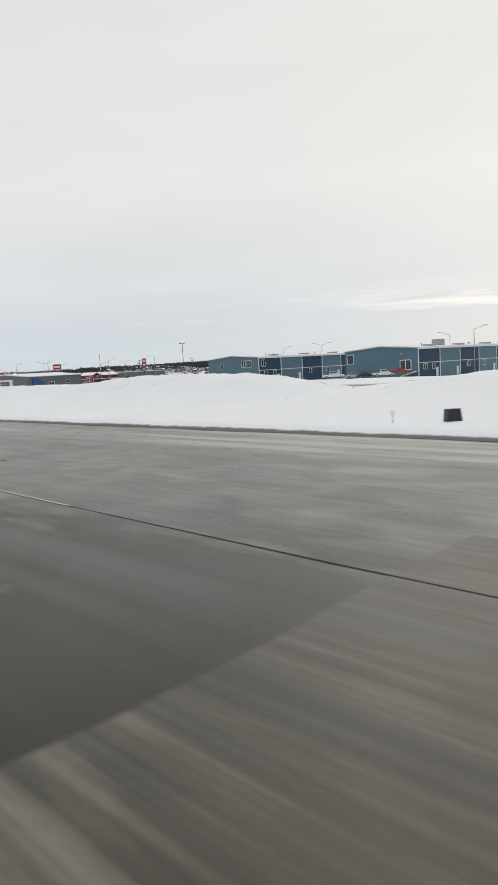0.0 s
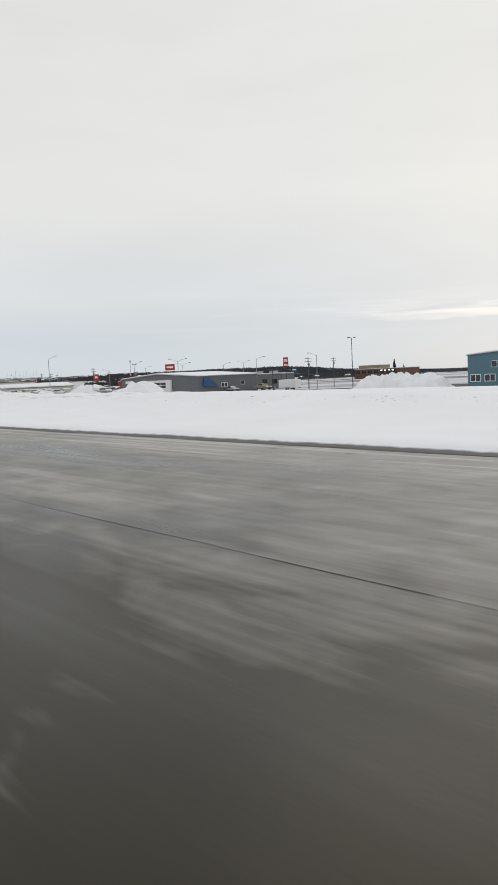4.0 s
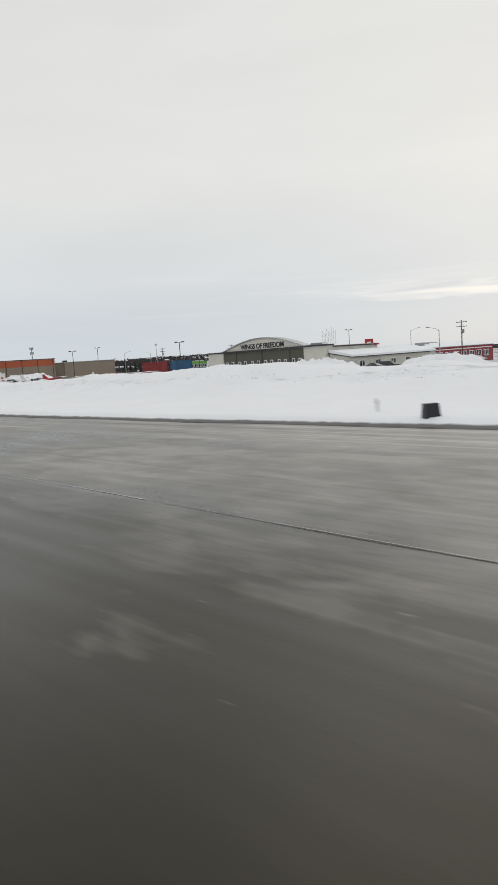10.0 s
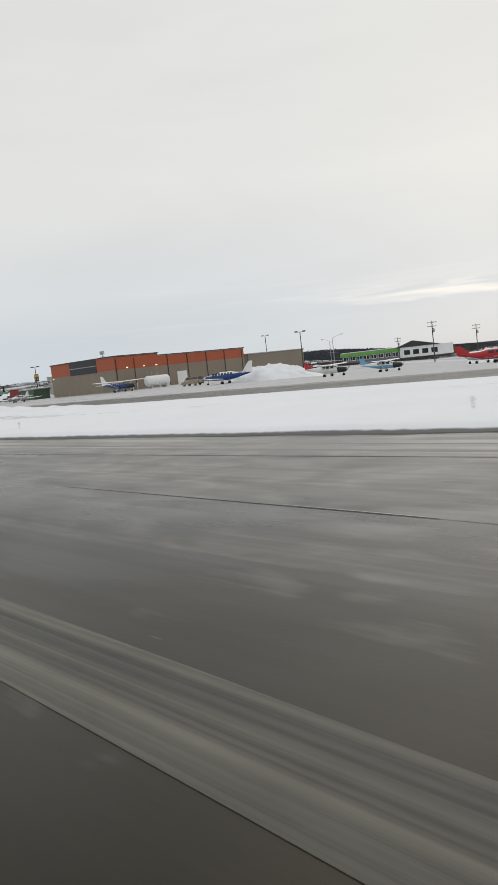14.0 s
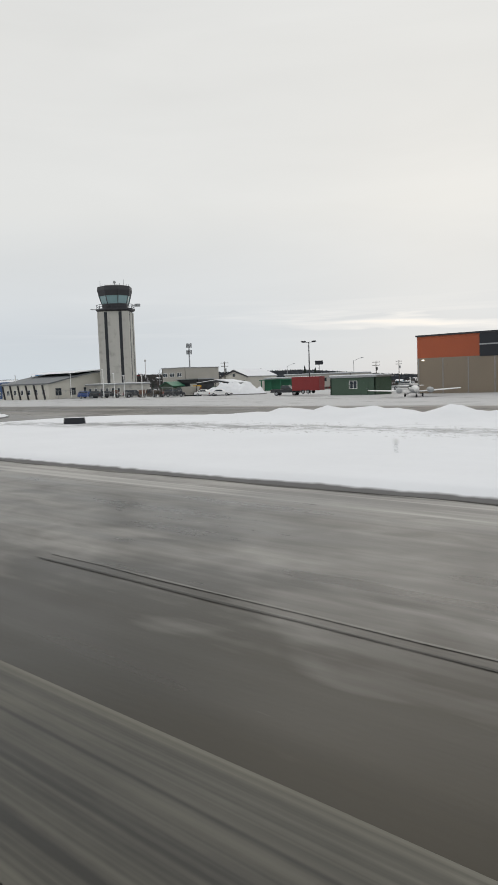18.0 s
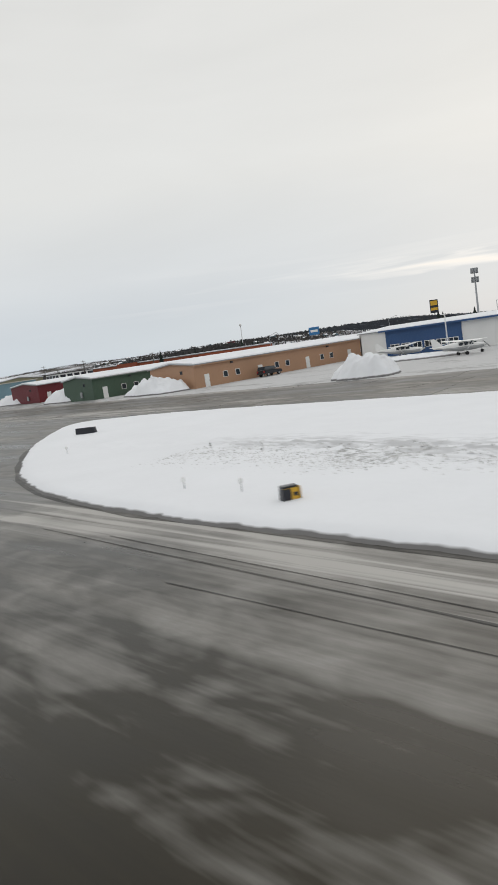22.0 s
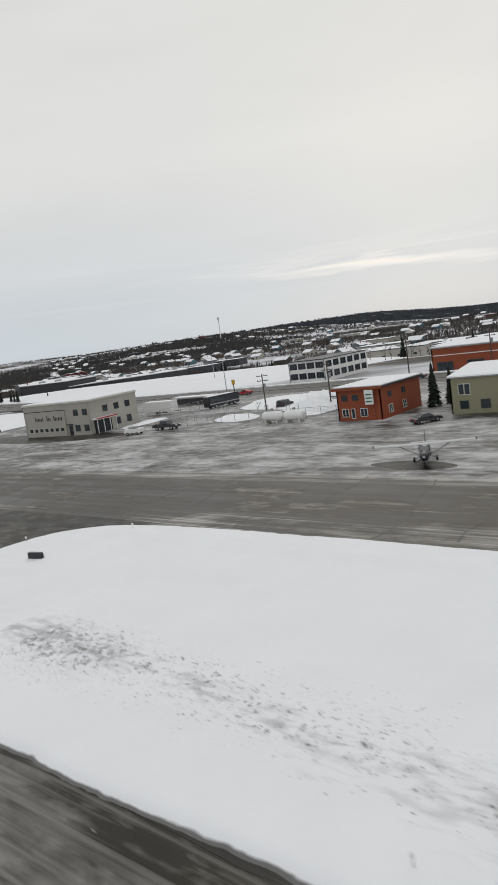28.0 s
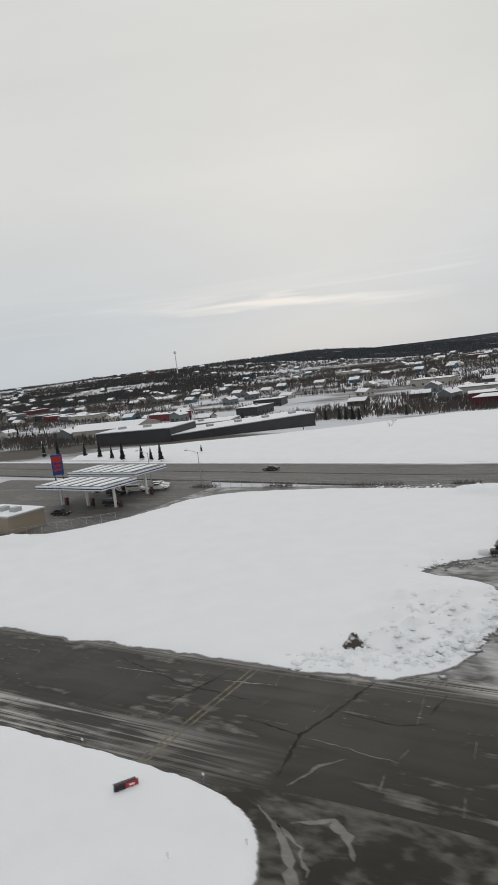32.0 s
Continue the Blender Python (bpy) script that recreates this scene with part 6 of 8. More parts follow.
def utility_pole(x, y, h, rz=20):
    h = h + fall(x, y)
    th = thing("utility_pole", "brown wooden utility pole with crossarms", "utility pole", x, y, float(min(0.0, far_flat(np.array(x), np.array(y)) + 0.4)), rz, group="utility poles")
    part("pole", T([(0, 0, -1), (0, 0, h)], [0.17, 0.11], 7), BARK, th)
    for k, z in enumerate((h - 0.5, h - 1.5)):
        arm = part("crossarm", B(-1.2, 1.2, -0.06, 0.06, z, z + 0.12), BARK, th)
        for u in (-1.05, -0.4, 0.4, 1.05):
            part("insulator", lathe(bmesh.new(), [(0.05, z + 0.12), (0.06, z + 0.25), (0.02, z + 0.32)], 6, u, 0), GALV, arm)
    part("transformer", lathe(bmesh.new(), [(0.22, h - 3.0), (0.24, h - 2.9), (0.24, h - 2.1), (0.2, h - 2.0)], 9, 0.36, 0), GALV, th)
    return th


def box_sign(x, y, top, w, h, m, bars, label, rz=40, legs=1, name="pole_sign"):
    top = top + fall(x, y)
    th = thing(name, label, "sign", x, y, float(min(0.0, far_flat(np.array(x), np.array(y)) + 0.4)), rz, group="")
    part("panel", bev(B(-w / 2, w / 2, -0.2, 0.2, top - h, top), 0.06), m, th)
    for k in ((0,) if legs == 1 else (-w * 0.35, w * 0.35)):
        part("pole", T([(k, 0, -0.6), (k, 0, top - h + 0.1)], 0.13, 7), DARKMETAL, th)
    for u, v, a, b, c in bars:
        part("sign_bar", B(u * w - a * w / 2, u * w + a * w / 2, -0.24, -0.2, top - v * h - b * h / 2, top - v * h + b * h / 2), c, th)
    return th


def airfield_sign(x, y, w, face, label, rz=0, h=0.54, z=0.06):
    w = w * (0.58 if rz >= 60 else 0.74)
    th = thing("airfield_sign", label, "airfield sign", x, y, z, rz, group="airfield signs")
    part("housing", prism(bmesh.new(), [(-w / 2, 0.2), (w / 2, 0.2), (w / 2 - 0.09, 0.2 + h), (-w / 2 + 0.05, 0.2 + h)], "y", -0.16, 0.16), BLACKBAND, th)
    if face is not None:
        part("face", B(-w / 2 + 0.07, w / 2 - 0.07, -0.19, -0.155, 0.27, 0.13 + h), face, th)
        part("face", B(w / 2 - 0.005, w / 2 + 0.03, -0.12, 0.12, 0.27, 0.13 + h), face, th)
        if face is not WHITE:
            part("sign_bar", B(-w * 0.47, -w * 0.02, -0.215, -0.19, 0.27, h + 0.12), BLACKBAND, th)
            part("sign_bar", B(w * 0.12, w * 0.34, -0.215, -0.19, 0.4, h - 0.02), BLACKBAND if face is YELSIGN else WHITE, th)
    for u in (-w * 0.35, w * 0.35):
        part("leg", T([(u, 0, -0.35), (u, 0, 0.22)], 0.05, 6), GALV, th)
    return th


for x, y, w, f, rz, lab in (
    (-15, 24.1, 1.15, None, 62, "dark slanted back of an airfield sign in the snow"),
    (-211, 23, 1.25, YELSIGN, 66, "yellow and black airfield sign in the snow"),
    (-222, 40, 2.6, None, 50, "long black airfield sign"),
    (-239, 41.5, 2.4, None, 50, "long black airfield sign"),
    (-269.5, 22.5, 1.1, None, 64, "black back of an airfield sign in the snow"),
    (-399, 40, 1.5, None, 50, "black airfield sign beside the taxiway"),
    (-480, 20, 1.1, None, 62, "dark airfield sign in the snow"),
    (-562, 32, 2.2, None, 52, "long black airfield sign"),
    (-588, 36.5, 2.2, YELSIGN, 20, "black and yellow airfield sign"),
    (-559, 18.4, 1.2, YELSIGN, 66, "yellow and black airfield sign in the snow"),
    (-593, 18.2, 1.0, None, 64, "dark airfield sign in the snow"),
    (-664, 17.6, 1.15, YELSIGN, 64, "yellow and black airfield sign in the snow"),
    (-701, 32, 2.6, None, 26, "long black airfield sign lying low in the snow"),
    (-747, 40, 1.9, YELSIGN, 10, "yellow and black airfield sign"),
    (-905, 35, 2.1, None, 12, "long black airfield sign"),
    (-895, 19, 1.3, YELSIGN, 70, "yellow and black airfield sign in the snow"),
    (-936.5, 39.5, 1.9, YELSIGN, 12, "yellow and black airfield sign"),
    (-1003, 35.2, 1.9, YELSIGN, 12, "yellow and black airfield sign"),
    (-1038, 42, 2.5, REDSIGN, 58, "long dark red and black airfield sign"),
    (-1148, 42, 1.9, YELSIGN, 12, "yellow and black airfield sign")):
    airfield_sign(x, y, w, f, lab, rz)


def red_cabinet(x, y):
    th = thing("equipment_cabinet", "red and white equipment box on legs in the snow", "equipment box", x, y, 0.25, 25, group="equipment boxes")
    part("lid", bev(B(-0.75, 0.75, -0.55, 0.55, 0.55, 0.85), 0.05), REDPAINT, th, "red lid")
    part("body", bev(B(-0.7, 0.7, -0.5, 0.5, 0.1, 0.55), 0.04), WHITE, th, "white body")
    for a in (-0.55, 0.55):
        for b in (-0.4, 0.4):
            part("leg", T([(a, b, -0.3), (a, b, 0.12)], 0.05, 6), GALV, th)


red_cabinet(-994, 30)
red_cabinet(-859, 31)
th = thing("weather_mast", "short mast beside the red equipment box", "mast", -992.6, 31.6, 0.25)
part("pole", T([(0, 0, -0.3), (0, 0, 1.6)], 0.05, 6), DARKMETAL, th)
part("head", bev(B(-0.2, 0.2, -0.12, 0.12, 1.3, 1.7), 0.03), DARKMETAL, th)


def edge_light(x, y):
    th = thing("edge_light", "white-topped runway edge light in the snow", "edge light", x, y, 0.25, 0, group="edge lights")
    part("stem", T([(0, 0, -0.3), (0, 0, 0.42)], 0.018, 6), GALV, th)
    part("lens", lathe(bmesh.new(), [(0.05, 0.36), (0.085, 0.40), (0.085, 0.48), (0.06, 0.54), (0.02, 0.57)], 9), WHITE, th)
    return th


first = edge_light(-17, 23)
for x, y in ((-85, 22.5), (-213, 23.5), (-214, 25), (-226, 25.5), (-230, 38), (-273, 24), (-273.6, 24.6), (-368, 23), (-397, 25), (-430, 23), (-470, 44), (-530, 24), (-559, 24), (-587, 20), (-593, 21.4), (-611, 18.6), (-667, 18.2), (-670, 17.9), (-690, 24), (-740, 19), (-800, 19), (-862, 19), (-903, 44), (-911, 38), (-933, 38), (-934, 28), (-960, 44.8), (-985, 44.4), (-1007, 43), (-1012, 36), (-1026, 40), (-1030, 37), (-1033, 45), (-1046, 45.5), (-1060, 20)):
    copy_thing(first, pose(x, y, 0.25))

for x, y, h, arms, rz in ((-174, 200, 9, 2, 30), (-203, 210, 9, 1, 30), (-295, 154.5, 9, 2, 40), (-326, 180, 8.4, 2, 40), (-324, 155.6, 9.2, 1, 30), (-362.5, 168, 7.3, 1, 210), (-309.6, 113, 11.2, 1, 30), (-330, 205, 8, 1, 30), (-262, 190, 9, 1, 210), (-280, 178, 8.6, 1, 30), (-345, 230, 9, 2, 20),
                          (-116, 190, 9, 1, 210), (-98, 172, 9.4, 1, 30), (-404, 215, 9, 1, 30), (-480, 205, 9, 1, 30), (-560, 215, 10, 1, 200), (-530, 180, 9, 1, 30), (-655, 210, 9, 1, 20), (-620, 230, 9, 1, 20), (-760, 215, 9, 1, 20), (-700, 230, 9, 1, 20), (-860, 215, 9, 1, 20), (-815, 235, 9, 1, 20),
                          (-1110, 151, 9, 1, 200), (-1129, 154, 9, 1, 200), (-1170, 158, 9, 1, 200), (-986, 151, 10, 1, 20), (-1040, 205, 9, 1, 200)):
    cobra_lamp(x, y, h, arms, rz)
for x, y, h, rz in ((-254, 199.6, 14.2, 40), (-433.7, 137, 9.2, 40), (-511, 143.8, 10.2, 40), (-603.9, 117, 10.2, 30), (-569, 190, 13, 30), (-452, 240, 12, 30)):
    shoebox_lamp(x, y, h, rz)
for x, y, h in ((-345, 150, 8.5), (-252, 175, 8), (-298, 240, 9), (-420, 170, 8), (-470, 190, 9), (-488, 170, 9.5), (-500, 215, 9), (-540, 230, 9), (-640, 200, 8), (-668, 160, 9), (-655, 240, 10), (-720, 200, 9), (-880, 170, 9), (-930, 118, 9), (-915, 160, 10), (-930, 150, 10), (-946, 118, 8), (-870, 230, 10)):
    utility_pole(x, y, h)

BAR = ((0, 0.5, 0.7, 0.3, WHITE),)
box_sign(-348.4, 190, 9.3, 4.2, 2.7, REDSIGN, BAR, "square red restaurant sign with a pale bar")
box_sign(-294.5, 207.4, 9.4, 2.0, 4.0, REDSIGN, ((0, 0.3, 0.7, 0.3, WHITE), (0, 0.75, 0.7, 0.2, WHITE)), "tall narrow red pole sign")
box_sign(-279, 196, 5.0, 2.2, 1.4, BLUESIGN, BAR, "small dark blue pole sign")
box_sign(-395.7, 181, 6.6, 2.6, 3.4, REDSIGN, ((0, 0.4, 0.5, 0.3, WHITE),), "upright red banner sign")
box_sign(-605, 243, 6.5, 8.5, 5.8, BLACKBAND, ((0, 0.35, 0.6, 0.2, WHITE), (0, 0.6, 0.5, 0.1, WHITE)), "large dark billboard with pale bars", legs=2)
box_sign(-690, 238, 11.0, 3.2, 1.6, BLACKBAND, (), "dark box sign on a tall pole")
box_sign(-811, 187, 9.0, 3.4, 2.6, BLUESIGN, BAR, "blue pole sign with a pale bar")
box_sign(-779, 210, 12.0, 2.6, 4.2, BLACKBAND, ((0, 0.25, 0.8, 0.35, YELSIGN), (0, 0.7, 0.8, 0.2, YELSIGN)), "tall yellow and black pole sign")
box_sign(-1162, 152, 10.0, 3.2, 6.0, BLUEPAINT, ((0, 0.25, 0.85, 0.3, REDSIGN), (0, 0.55, 0.7, 0.12, REDSIGN), (0, 0.75, 0.7, 0.12, REDSIGN)), "tall blue and red price sign at the filling station", legs=2)
box_sign(-985, 153, 4.6, 0.9, 1.3, YELSIGN, (), "small yellow board on a pole")

# telecom mast
th = thing("telecom_mast", "slim telecom mast with two rings of antennas", "mast", -796, 268, -3)
part("pole", T([(0, 0, -1), (0, 0, 26)], [0.5, 0.3], 8), GALV, th)
for z in (21.5, 25.0):
    for k in range(9):
        a = k * 0.698
        part("panel_antenna", bev(B(1.3 * math.cos(a) - 0.18, 1.3 * math.cos(a) + 0.18, 1.3 * math.sin(a) - 0.15, 1.3 * math.sin(a) + 0.15, z - 1.1, z + 1.1), 0.04), GALV, th)
    part("ring", lathe(bmesh.new(), [(0.35, z - 0.15), (1.3, z - 0.1), (1.3, z + 0.1), (0.35, z + 0.15)], 12), GALV, th)
th = thing("water_tower", "pale stalked mast on the far hillside", "mast", -1930, 1200, float(far_flat(np.array(-1930.0), np.array(1200.0))))
part("stalk", T([(0, 0, -4), (0, 0, 43)], [1.1, 0.8], 10), WHITE, th)
part("bowl", lathe(bmesh.new(), [(0.9, 42), (2.6, 44), (3.0, 46), (2.4, 48), (0.6, 49)], 14), WHITE, th)

# ---- vehicles ----
def wheels(th, xs, track, r, w=0.22):
    for x in xs:
        for s in (-1, 1):
            wh = part("wheel", T([(x, s * (track - w / 2), r), (x, s * (track + w / 2), r)], r, 12), BLACK, th)
            part("rim", T([(x, s * (track - 0.02), r), (x, s * (track + w / 2 + 0.015), r)], r * 0.6, 10), GALV, wh)


def body_mesh(profile, hw, tuck):
    """A side outline (x, z) widened to both sides, drawn in towards the top."""
    bm = bmesh.new()
    zs = [p[1] for p in profile]
    lo, hi = min(zs), max(zs)
    rings = []
    for s, q in ((-1, 0.94), (-1, 1.0), (1, 1.0), (1, 0.94)):
        k = 0.06 if q < 1 else 0.0
        rings.append([(x * (1 - k * 0.3), s * hw * (1.0 if q < 1 else 0.93) * (1 - tuck * (z - lo) / (hi - lo)), z if q == 1.0 else z + (0.03 if z < (lo + hi) / 2 else -0.03)) for x, z in profile])
    order = [rings[0], rings[1], rings[2], rings[3]]
    order = [rings[0]] + [rings[3]]
    return loft(bm, order)


def vehicle(kind, x, y, rz, paint, label, z=0.0):
    th = thing({"car": "car", "suv": "sport_utility_car", "pickup": "pickup_truck", "van": "van"}[kind], label, {"car": "car", "suv": "car", "pickup": "pickup truck", "van": "van"}[kind], x, y, z, rz, group="")
    if kind == "car":
        L, hw, r, low, cab = 2.25, 0.88, 0.32, [(-2.25, 0.35), (2.25, 0.3), (2.25, 0.62), (2.1, 0.75), (0.95, 0.88), (-1.6, 0.92), (-2.2, 0.85)], [(0.95, 0.87), (0.25, 1.4), (-0.85, 1.42), (-1.65, 0.9)]
    elif kind == "suv":
        L, hw, r, low, cab = 2.35, 0.95, 0.37, [(-2.35, 0.45), (2.35, 0.42), (2.35, 0.8), (2.2, 0.98), (1.05, 1.08), (-2.3, 1.1)], [(1.05, 1.07), (0.45, 1.72), (-2.0, 1.76), (-2.3, 1.1)]
    elif kind == "van":
        L, hw, r, low, cab = 2.6, 0.98, 0.36, [(-2.6, 0.42), (2.6, 0.4), (2.6, 0.8), (2.3, 1.0), (1.6, 1.12), (-2.58, 1.12)], [(1.6, 1.1), (0.95, 1.95), (-2.5, 2.0), (-2.58, 1.1)]
    else:
        L, hw, r, low, cab = 2.85, 0.98, 0.4, [(-2.85, 0.55), (2.85, 0.5), (2.85, 0.95), (2.7, 1.1), (1.25, 1.18), (-2.85, 1.18)], [(1.2, 1.16), (0.6, 1.88), (-0.85, 1.9), (-1.0, 1.17)]
    part("body", body_mesh(low, hw, 0.05), paint, th)
    part("cabin", body_mesh(cab, hw * 0.93, 0.16), paint, th)
    cx = [p[0] for p in cab]
    zt, zb = cab[1][1], cab[0][1]
    for s in (-1, 1):
        g = bmesh.new()
        y0, y1 = s * hw * 0.93 * 0.965, s * hw * 0.93 * 0.86
        pts = [(cx[0] - 0.28, y0, zb + 0.08), (cx[1] - 0.02, y1, zt - 0.1), (cx[2] + 0.12, y1, zt - 0.1), (cx[3] + 0.22, y0, zb + 0.08)]
        v = [g.verts.new((a, b + s * 0.015, c)) for a, b, c in pts] + [g.verts.new((a, b - s * 0.03, c)) for a, b, c in pts]
        g.faces.new(v[:4])
        g.faces.new(v[4:][::-1])
        for k in range(4):
            g.faces.new((v[k], v[(k + 1) % 4], v[4 + (k + 1) % 4], v[4 + k]))
        part("side_window", g, GLASS, th)
    for a, b in ((cab[0], cab[1]), (cab[3], cab[2])):
        s = 1 if a is cab[0] else -1
        part("windscreen" if s > 0 else "rear_window", prism(bmesh.new(), [(a[0] - s * 0.1 + s * 0.03, a[1] + 0.06), (b[0] + s * 0.05, b[1] - 0.08), (b[0] - s * 0.02, b[1] - 0.08), (a[0] - s * 0.15, a[1] + 0.06)], "y", -hw * 0.76, hw * 0.76), GLASS, th)
    wheels(th, (L * 0.62, -L * 0.6), hw * 0.88, r)
    for s in (-1, 1):
        part("headlight", bev(B(L - 0.1, L + 0.02, s * hw * 0.68 - 0.18, s * hw * 0.68 + 0.18, low[2][1] - 0.14, low[2][1] + 0.02), 0.02), WHITE, th)
        part("tail_light", bev(B(-L - 0.02, -L + 0.1, s * hw * 0.78 - 0.1, s * hw * 0.78 + 0.1, low[-1][1] - 0.35, low[-1][1] - 0.06), 0.02), REDPAINT, th)
    part("bumper", bev(B(L - 0.12, L + 0.08, -hw * 0.95, hw * 0.95, low[1][1], low[1][1] + 0.2), 0.04), DARKMETAL, th)
    part("bumper", bev(B(-L - 0.08, -L + 0.12, -hw * 0.95, hw * 0.95, low[0][1], low[0][1] + 0.2), 0.04), DARKMETAL, th)
    if kind == "pickup":
        part("bed", B(-2.75, -1.1, -0.8, 0.8, 1.17, 1.19), BLACK, th)
    return th


for k, x, y, rz, p, lab, z in (
    ("pickup", -121.8, 143.8, 40, WHITE, "white pickup truck parked on packed snow", 0.25), ("car", -112.4, 140.5, 38, SILVER, "silver saloon parked on packed snow", 0.25), ("car", -109.6, 141.5, 38, DARKCAR, "dark saloon parked on packed snow", 0.25), ("pickup", -105.8, 143.6, 40, WHITE, "white pickup truck parked by the blue hangar", 0.3), ("car", -100.4, 143, 38, REDPAINT, "red car parked by the blue hangar", 0.9),
    ("pickup", -233.5, 137, -8, TANCAR, "tan pickup truck in front of the grey hangar", 0.3), ("car", -236, 128, -8, SILVER, "silver car behind the snow", 0.2),
    ("car", -343, 114, 190, DARKCAR, "dark car parked beside the annex", 0.0), ("suv", -344, 121, 20, DARKCAR, "dark car parked beside the annex", 0.0), ("suv", -344.5, 133, 20, SILVER, "grey car parked beside the annex", 0.0),
    ("van", -509, 104, 190, TANCAR, "tan van beside the orange hangar", 0.0), ("suv", -604, 138, 190, SILVER, "grey car beside the apron", 0.0), ("suv", -592, 133, 200, SILVER, "grey car beside the green shed", 0.0), ("pickup", -601, 106, 20, DARKCAR, "dark pickup truck on the apron edge", 0.0), 
    ("suv", -737.2, 90.2, 95, DARKCAR, "dark jeep against the tan row hangar", 0.0), ("suv", -676, 104, 20, SILVER, "grey car by the curved hall", 0.0),
    ("car", -900.5, 98, 60, DARKCAR, "dark saloon by the red office", 0.0), ("pickup", -886.8, 98.3, 205, WHITE, "white pickup truck by the olive hangar", 0.0),
    ("pickup", -957, 100, 10, DARKCAR, "dark pickup truck at the fence", 0.0), ("car", -984, 156, 185, REDPAINT, "dark red car on the road", -0.25), ("car", -935, 163, 185, DARKCAR, "dark car at the road junction", -0.25), ("suv", -945, 123, 100, DARKCAR, "dark car by the fenced yard", 0.0),
    ("suv", -1021, 131, 120, WHITE, "white car parked behind the pale hangar", 0.0), ("suv", -1018, 131, 120, WHITE, "white car parked behind the pale hangar", 0.0), ("suv", -1015, 131, 120, WHITE, "white and red car parked behind the pale hangar", 0.0), ("van", -995, 131, 120, REDPAINT, "red van parked behind the pale hangar", 0.0),
    ("van", -1127, 145.5, 20, WHITE, "white van at the filling station", 0.0), ("pickup", -1121, 147, 20, WHITE, "white pickup truck at the filling station", 0.0), ("suv", -1123, 150.5, 20, WHITE, "white car at the filling station", 0.0), ("suv", -1131, 142, 20, DARKCAR, "dark car at the filling station", 0.0), ("car", -1102, 172, 184, DARKCAR, "dark car on the road", -0.25),
    ("car", -1129, 121, 10, DARKCAR, "dark car at the pumps", 0.0), ("suv", -1122, 131, 10, DARKCAR, "dark car at the pumps", 0.0)):
    vehicle(k, x, y, rz, p, lab, z)


def bus(x, y, rz):
    th = thing("bus", "long dark bus with a snowy roof", "bus", x, y, 0, rz)
    part("body", bev(B(-4.6, 4.6, -1.25, 1.25, 0.45, 2.9), 0.15, 2), DARKCAR, th)
    part("roof_snow", bev(B(-4.5, 3.0, -1.1, 1.1, 2.88, 3.05), 0.05), SNOW_ROOF, th)
    for s in (-1, 1):
        for k in range(6):
            part("side_window", B(-4.3 + k * 1.45, -3.1 + k * 1.45, s * 1.25 - 0.02, s * 1.25 + 0.02, 1.6, 2.5), GLASS, th)
        part("stripe", B(-4.5, 4.5, s * 1.26 - 0.015, s * 1.26 + 0.015, 1.0, 1.25), SILVER, th)
    part("windscreen", B(4.58, 4.63, -1.1, 1.1, 1.3, 2.7), GLASS, th)
    wheels(th, (3.0, -2.7), 1.1, 0.48, 0.3)


bus(-970, 131, 80)


def box_trailer(x, y, rz, m, label, L=6.5, h=2.5):
    th = thing("box_trailer", label, "trailer", x, y, 0.3, rz)
    part("body", bev(B(-L / 2, L / 2, -1.15, 1.15, 0.55, 0.55 + h), 0.06), m, th)
    part("drawbar", T([(L / 2, 0, 0.6), (L / 2 + 1.4, 0, 0.5)], 0.06, 5), DARKMETAL, th)
    part("door", B(-0.5, 0.4, -1.19, -1.14, 0.7, 2.6), WHITE, th)
    wheels(th, (-0.5, 0.5), 1.05, 0.36)


box_trailer(-246, 160, -6, WHITE, "white enclosed trailer in front of the grey hangar", 8)
box_trailer(-596, 106, 190, CONT_RED, "dark red box trailer on the apron edge", 5.5)
box_trailer(-981.5, 121.8, 0, WHITE, "white box trailer in the fenced yard", 9.5)


def container(x, y, rz, m, label, L=12.2, z=0.0):
    th = thing("shipping_container", label, "shipping container", x, y, z, rz, group="shipping containers")
    part("shell", B(-L / 2 + 0.05, L / 2 - 0.05, -1.17, 1.17, 0.12, 2.55), m, th)
    for a in (-1, 1):
        for b in (-1, 1):
            part("corner_post", B(a * L / 2 - 0.09, a * L / 2 + 0.09, b * 1.2 - 0.08, b * 1.2 + 0.08, 0, 2.6), m, th)
        part("side_rail", B(-L / 2, L / 2, a * 1.2 - 0.06, a * 1.2 + 0.06, 2.48, 2.6), m, th)
        part("side_rail", B(-L / 2, L / 2, a * 1.2 - 0.06, a * 1.2 + 0.06, 0.0, 0.15), m, th)
    n = int(L / 0.56)
    for k in range(n):
        u = -L / 2 + 0.25 + k * (L - 0.5) / n
        part("corrugation", B(u, u + 0.26, -1.215, -1.165, 0.15, 2.48), m, th)
    for k in range(4):
        part("lock_bar", T([(L / 2 + 0.03, -0.85 + k * 0.56, 0.15), (L / 2 + 0.03, -0.85 + k * 0.56, 2.45)], 0.03, 5), GALV, th)
    return th


container(-436, 130, 2, CONT_RED, "dark red shipping container stacked on another", 12.2, 2.65)
container(-436, 130, 2, CONT_RED, "dark red shipping container under another", 12.2, 0.02)
container(-427.6, 132.4, 92, CONT_BLUE, "blue shipping container stacked on another", 6.1, 2.65)
container(-427.6, 132.4, 92, CONT_BLUE, "blue shipping container under another", 6.1, 0.02)
container(-873, 122.5, 10, CONT_RED, "red open-topped skip container", 6.0, 0)
container(-866, 120, 15, CONT_BLUE, "blue open-topped skip container", 6.0, 0)

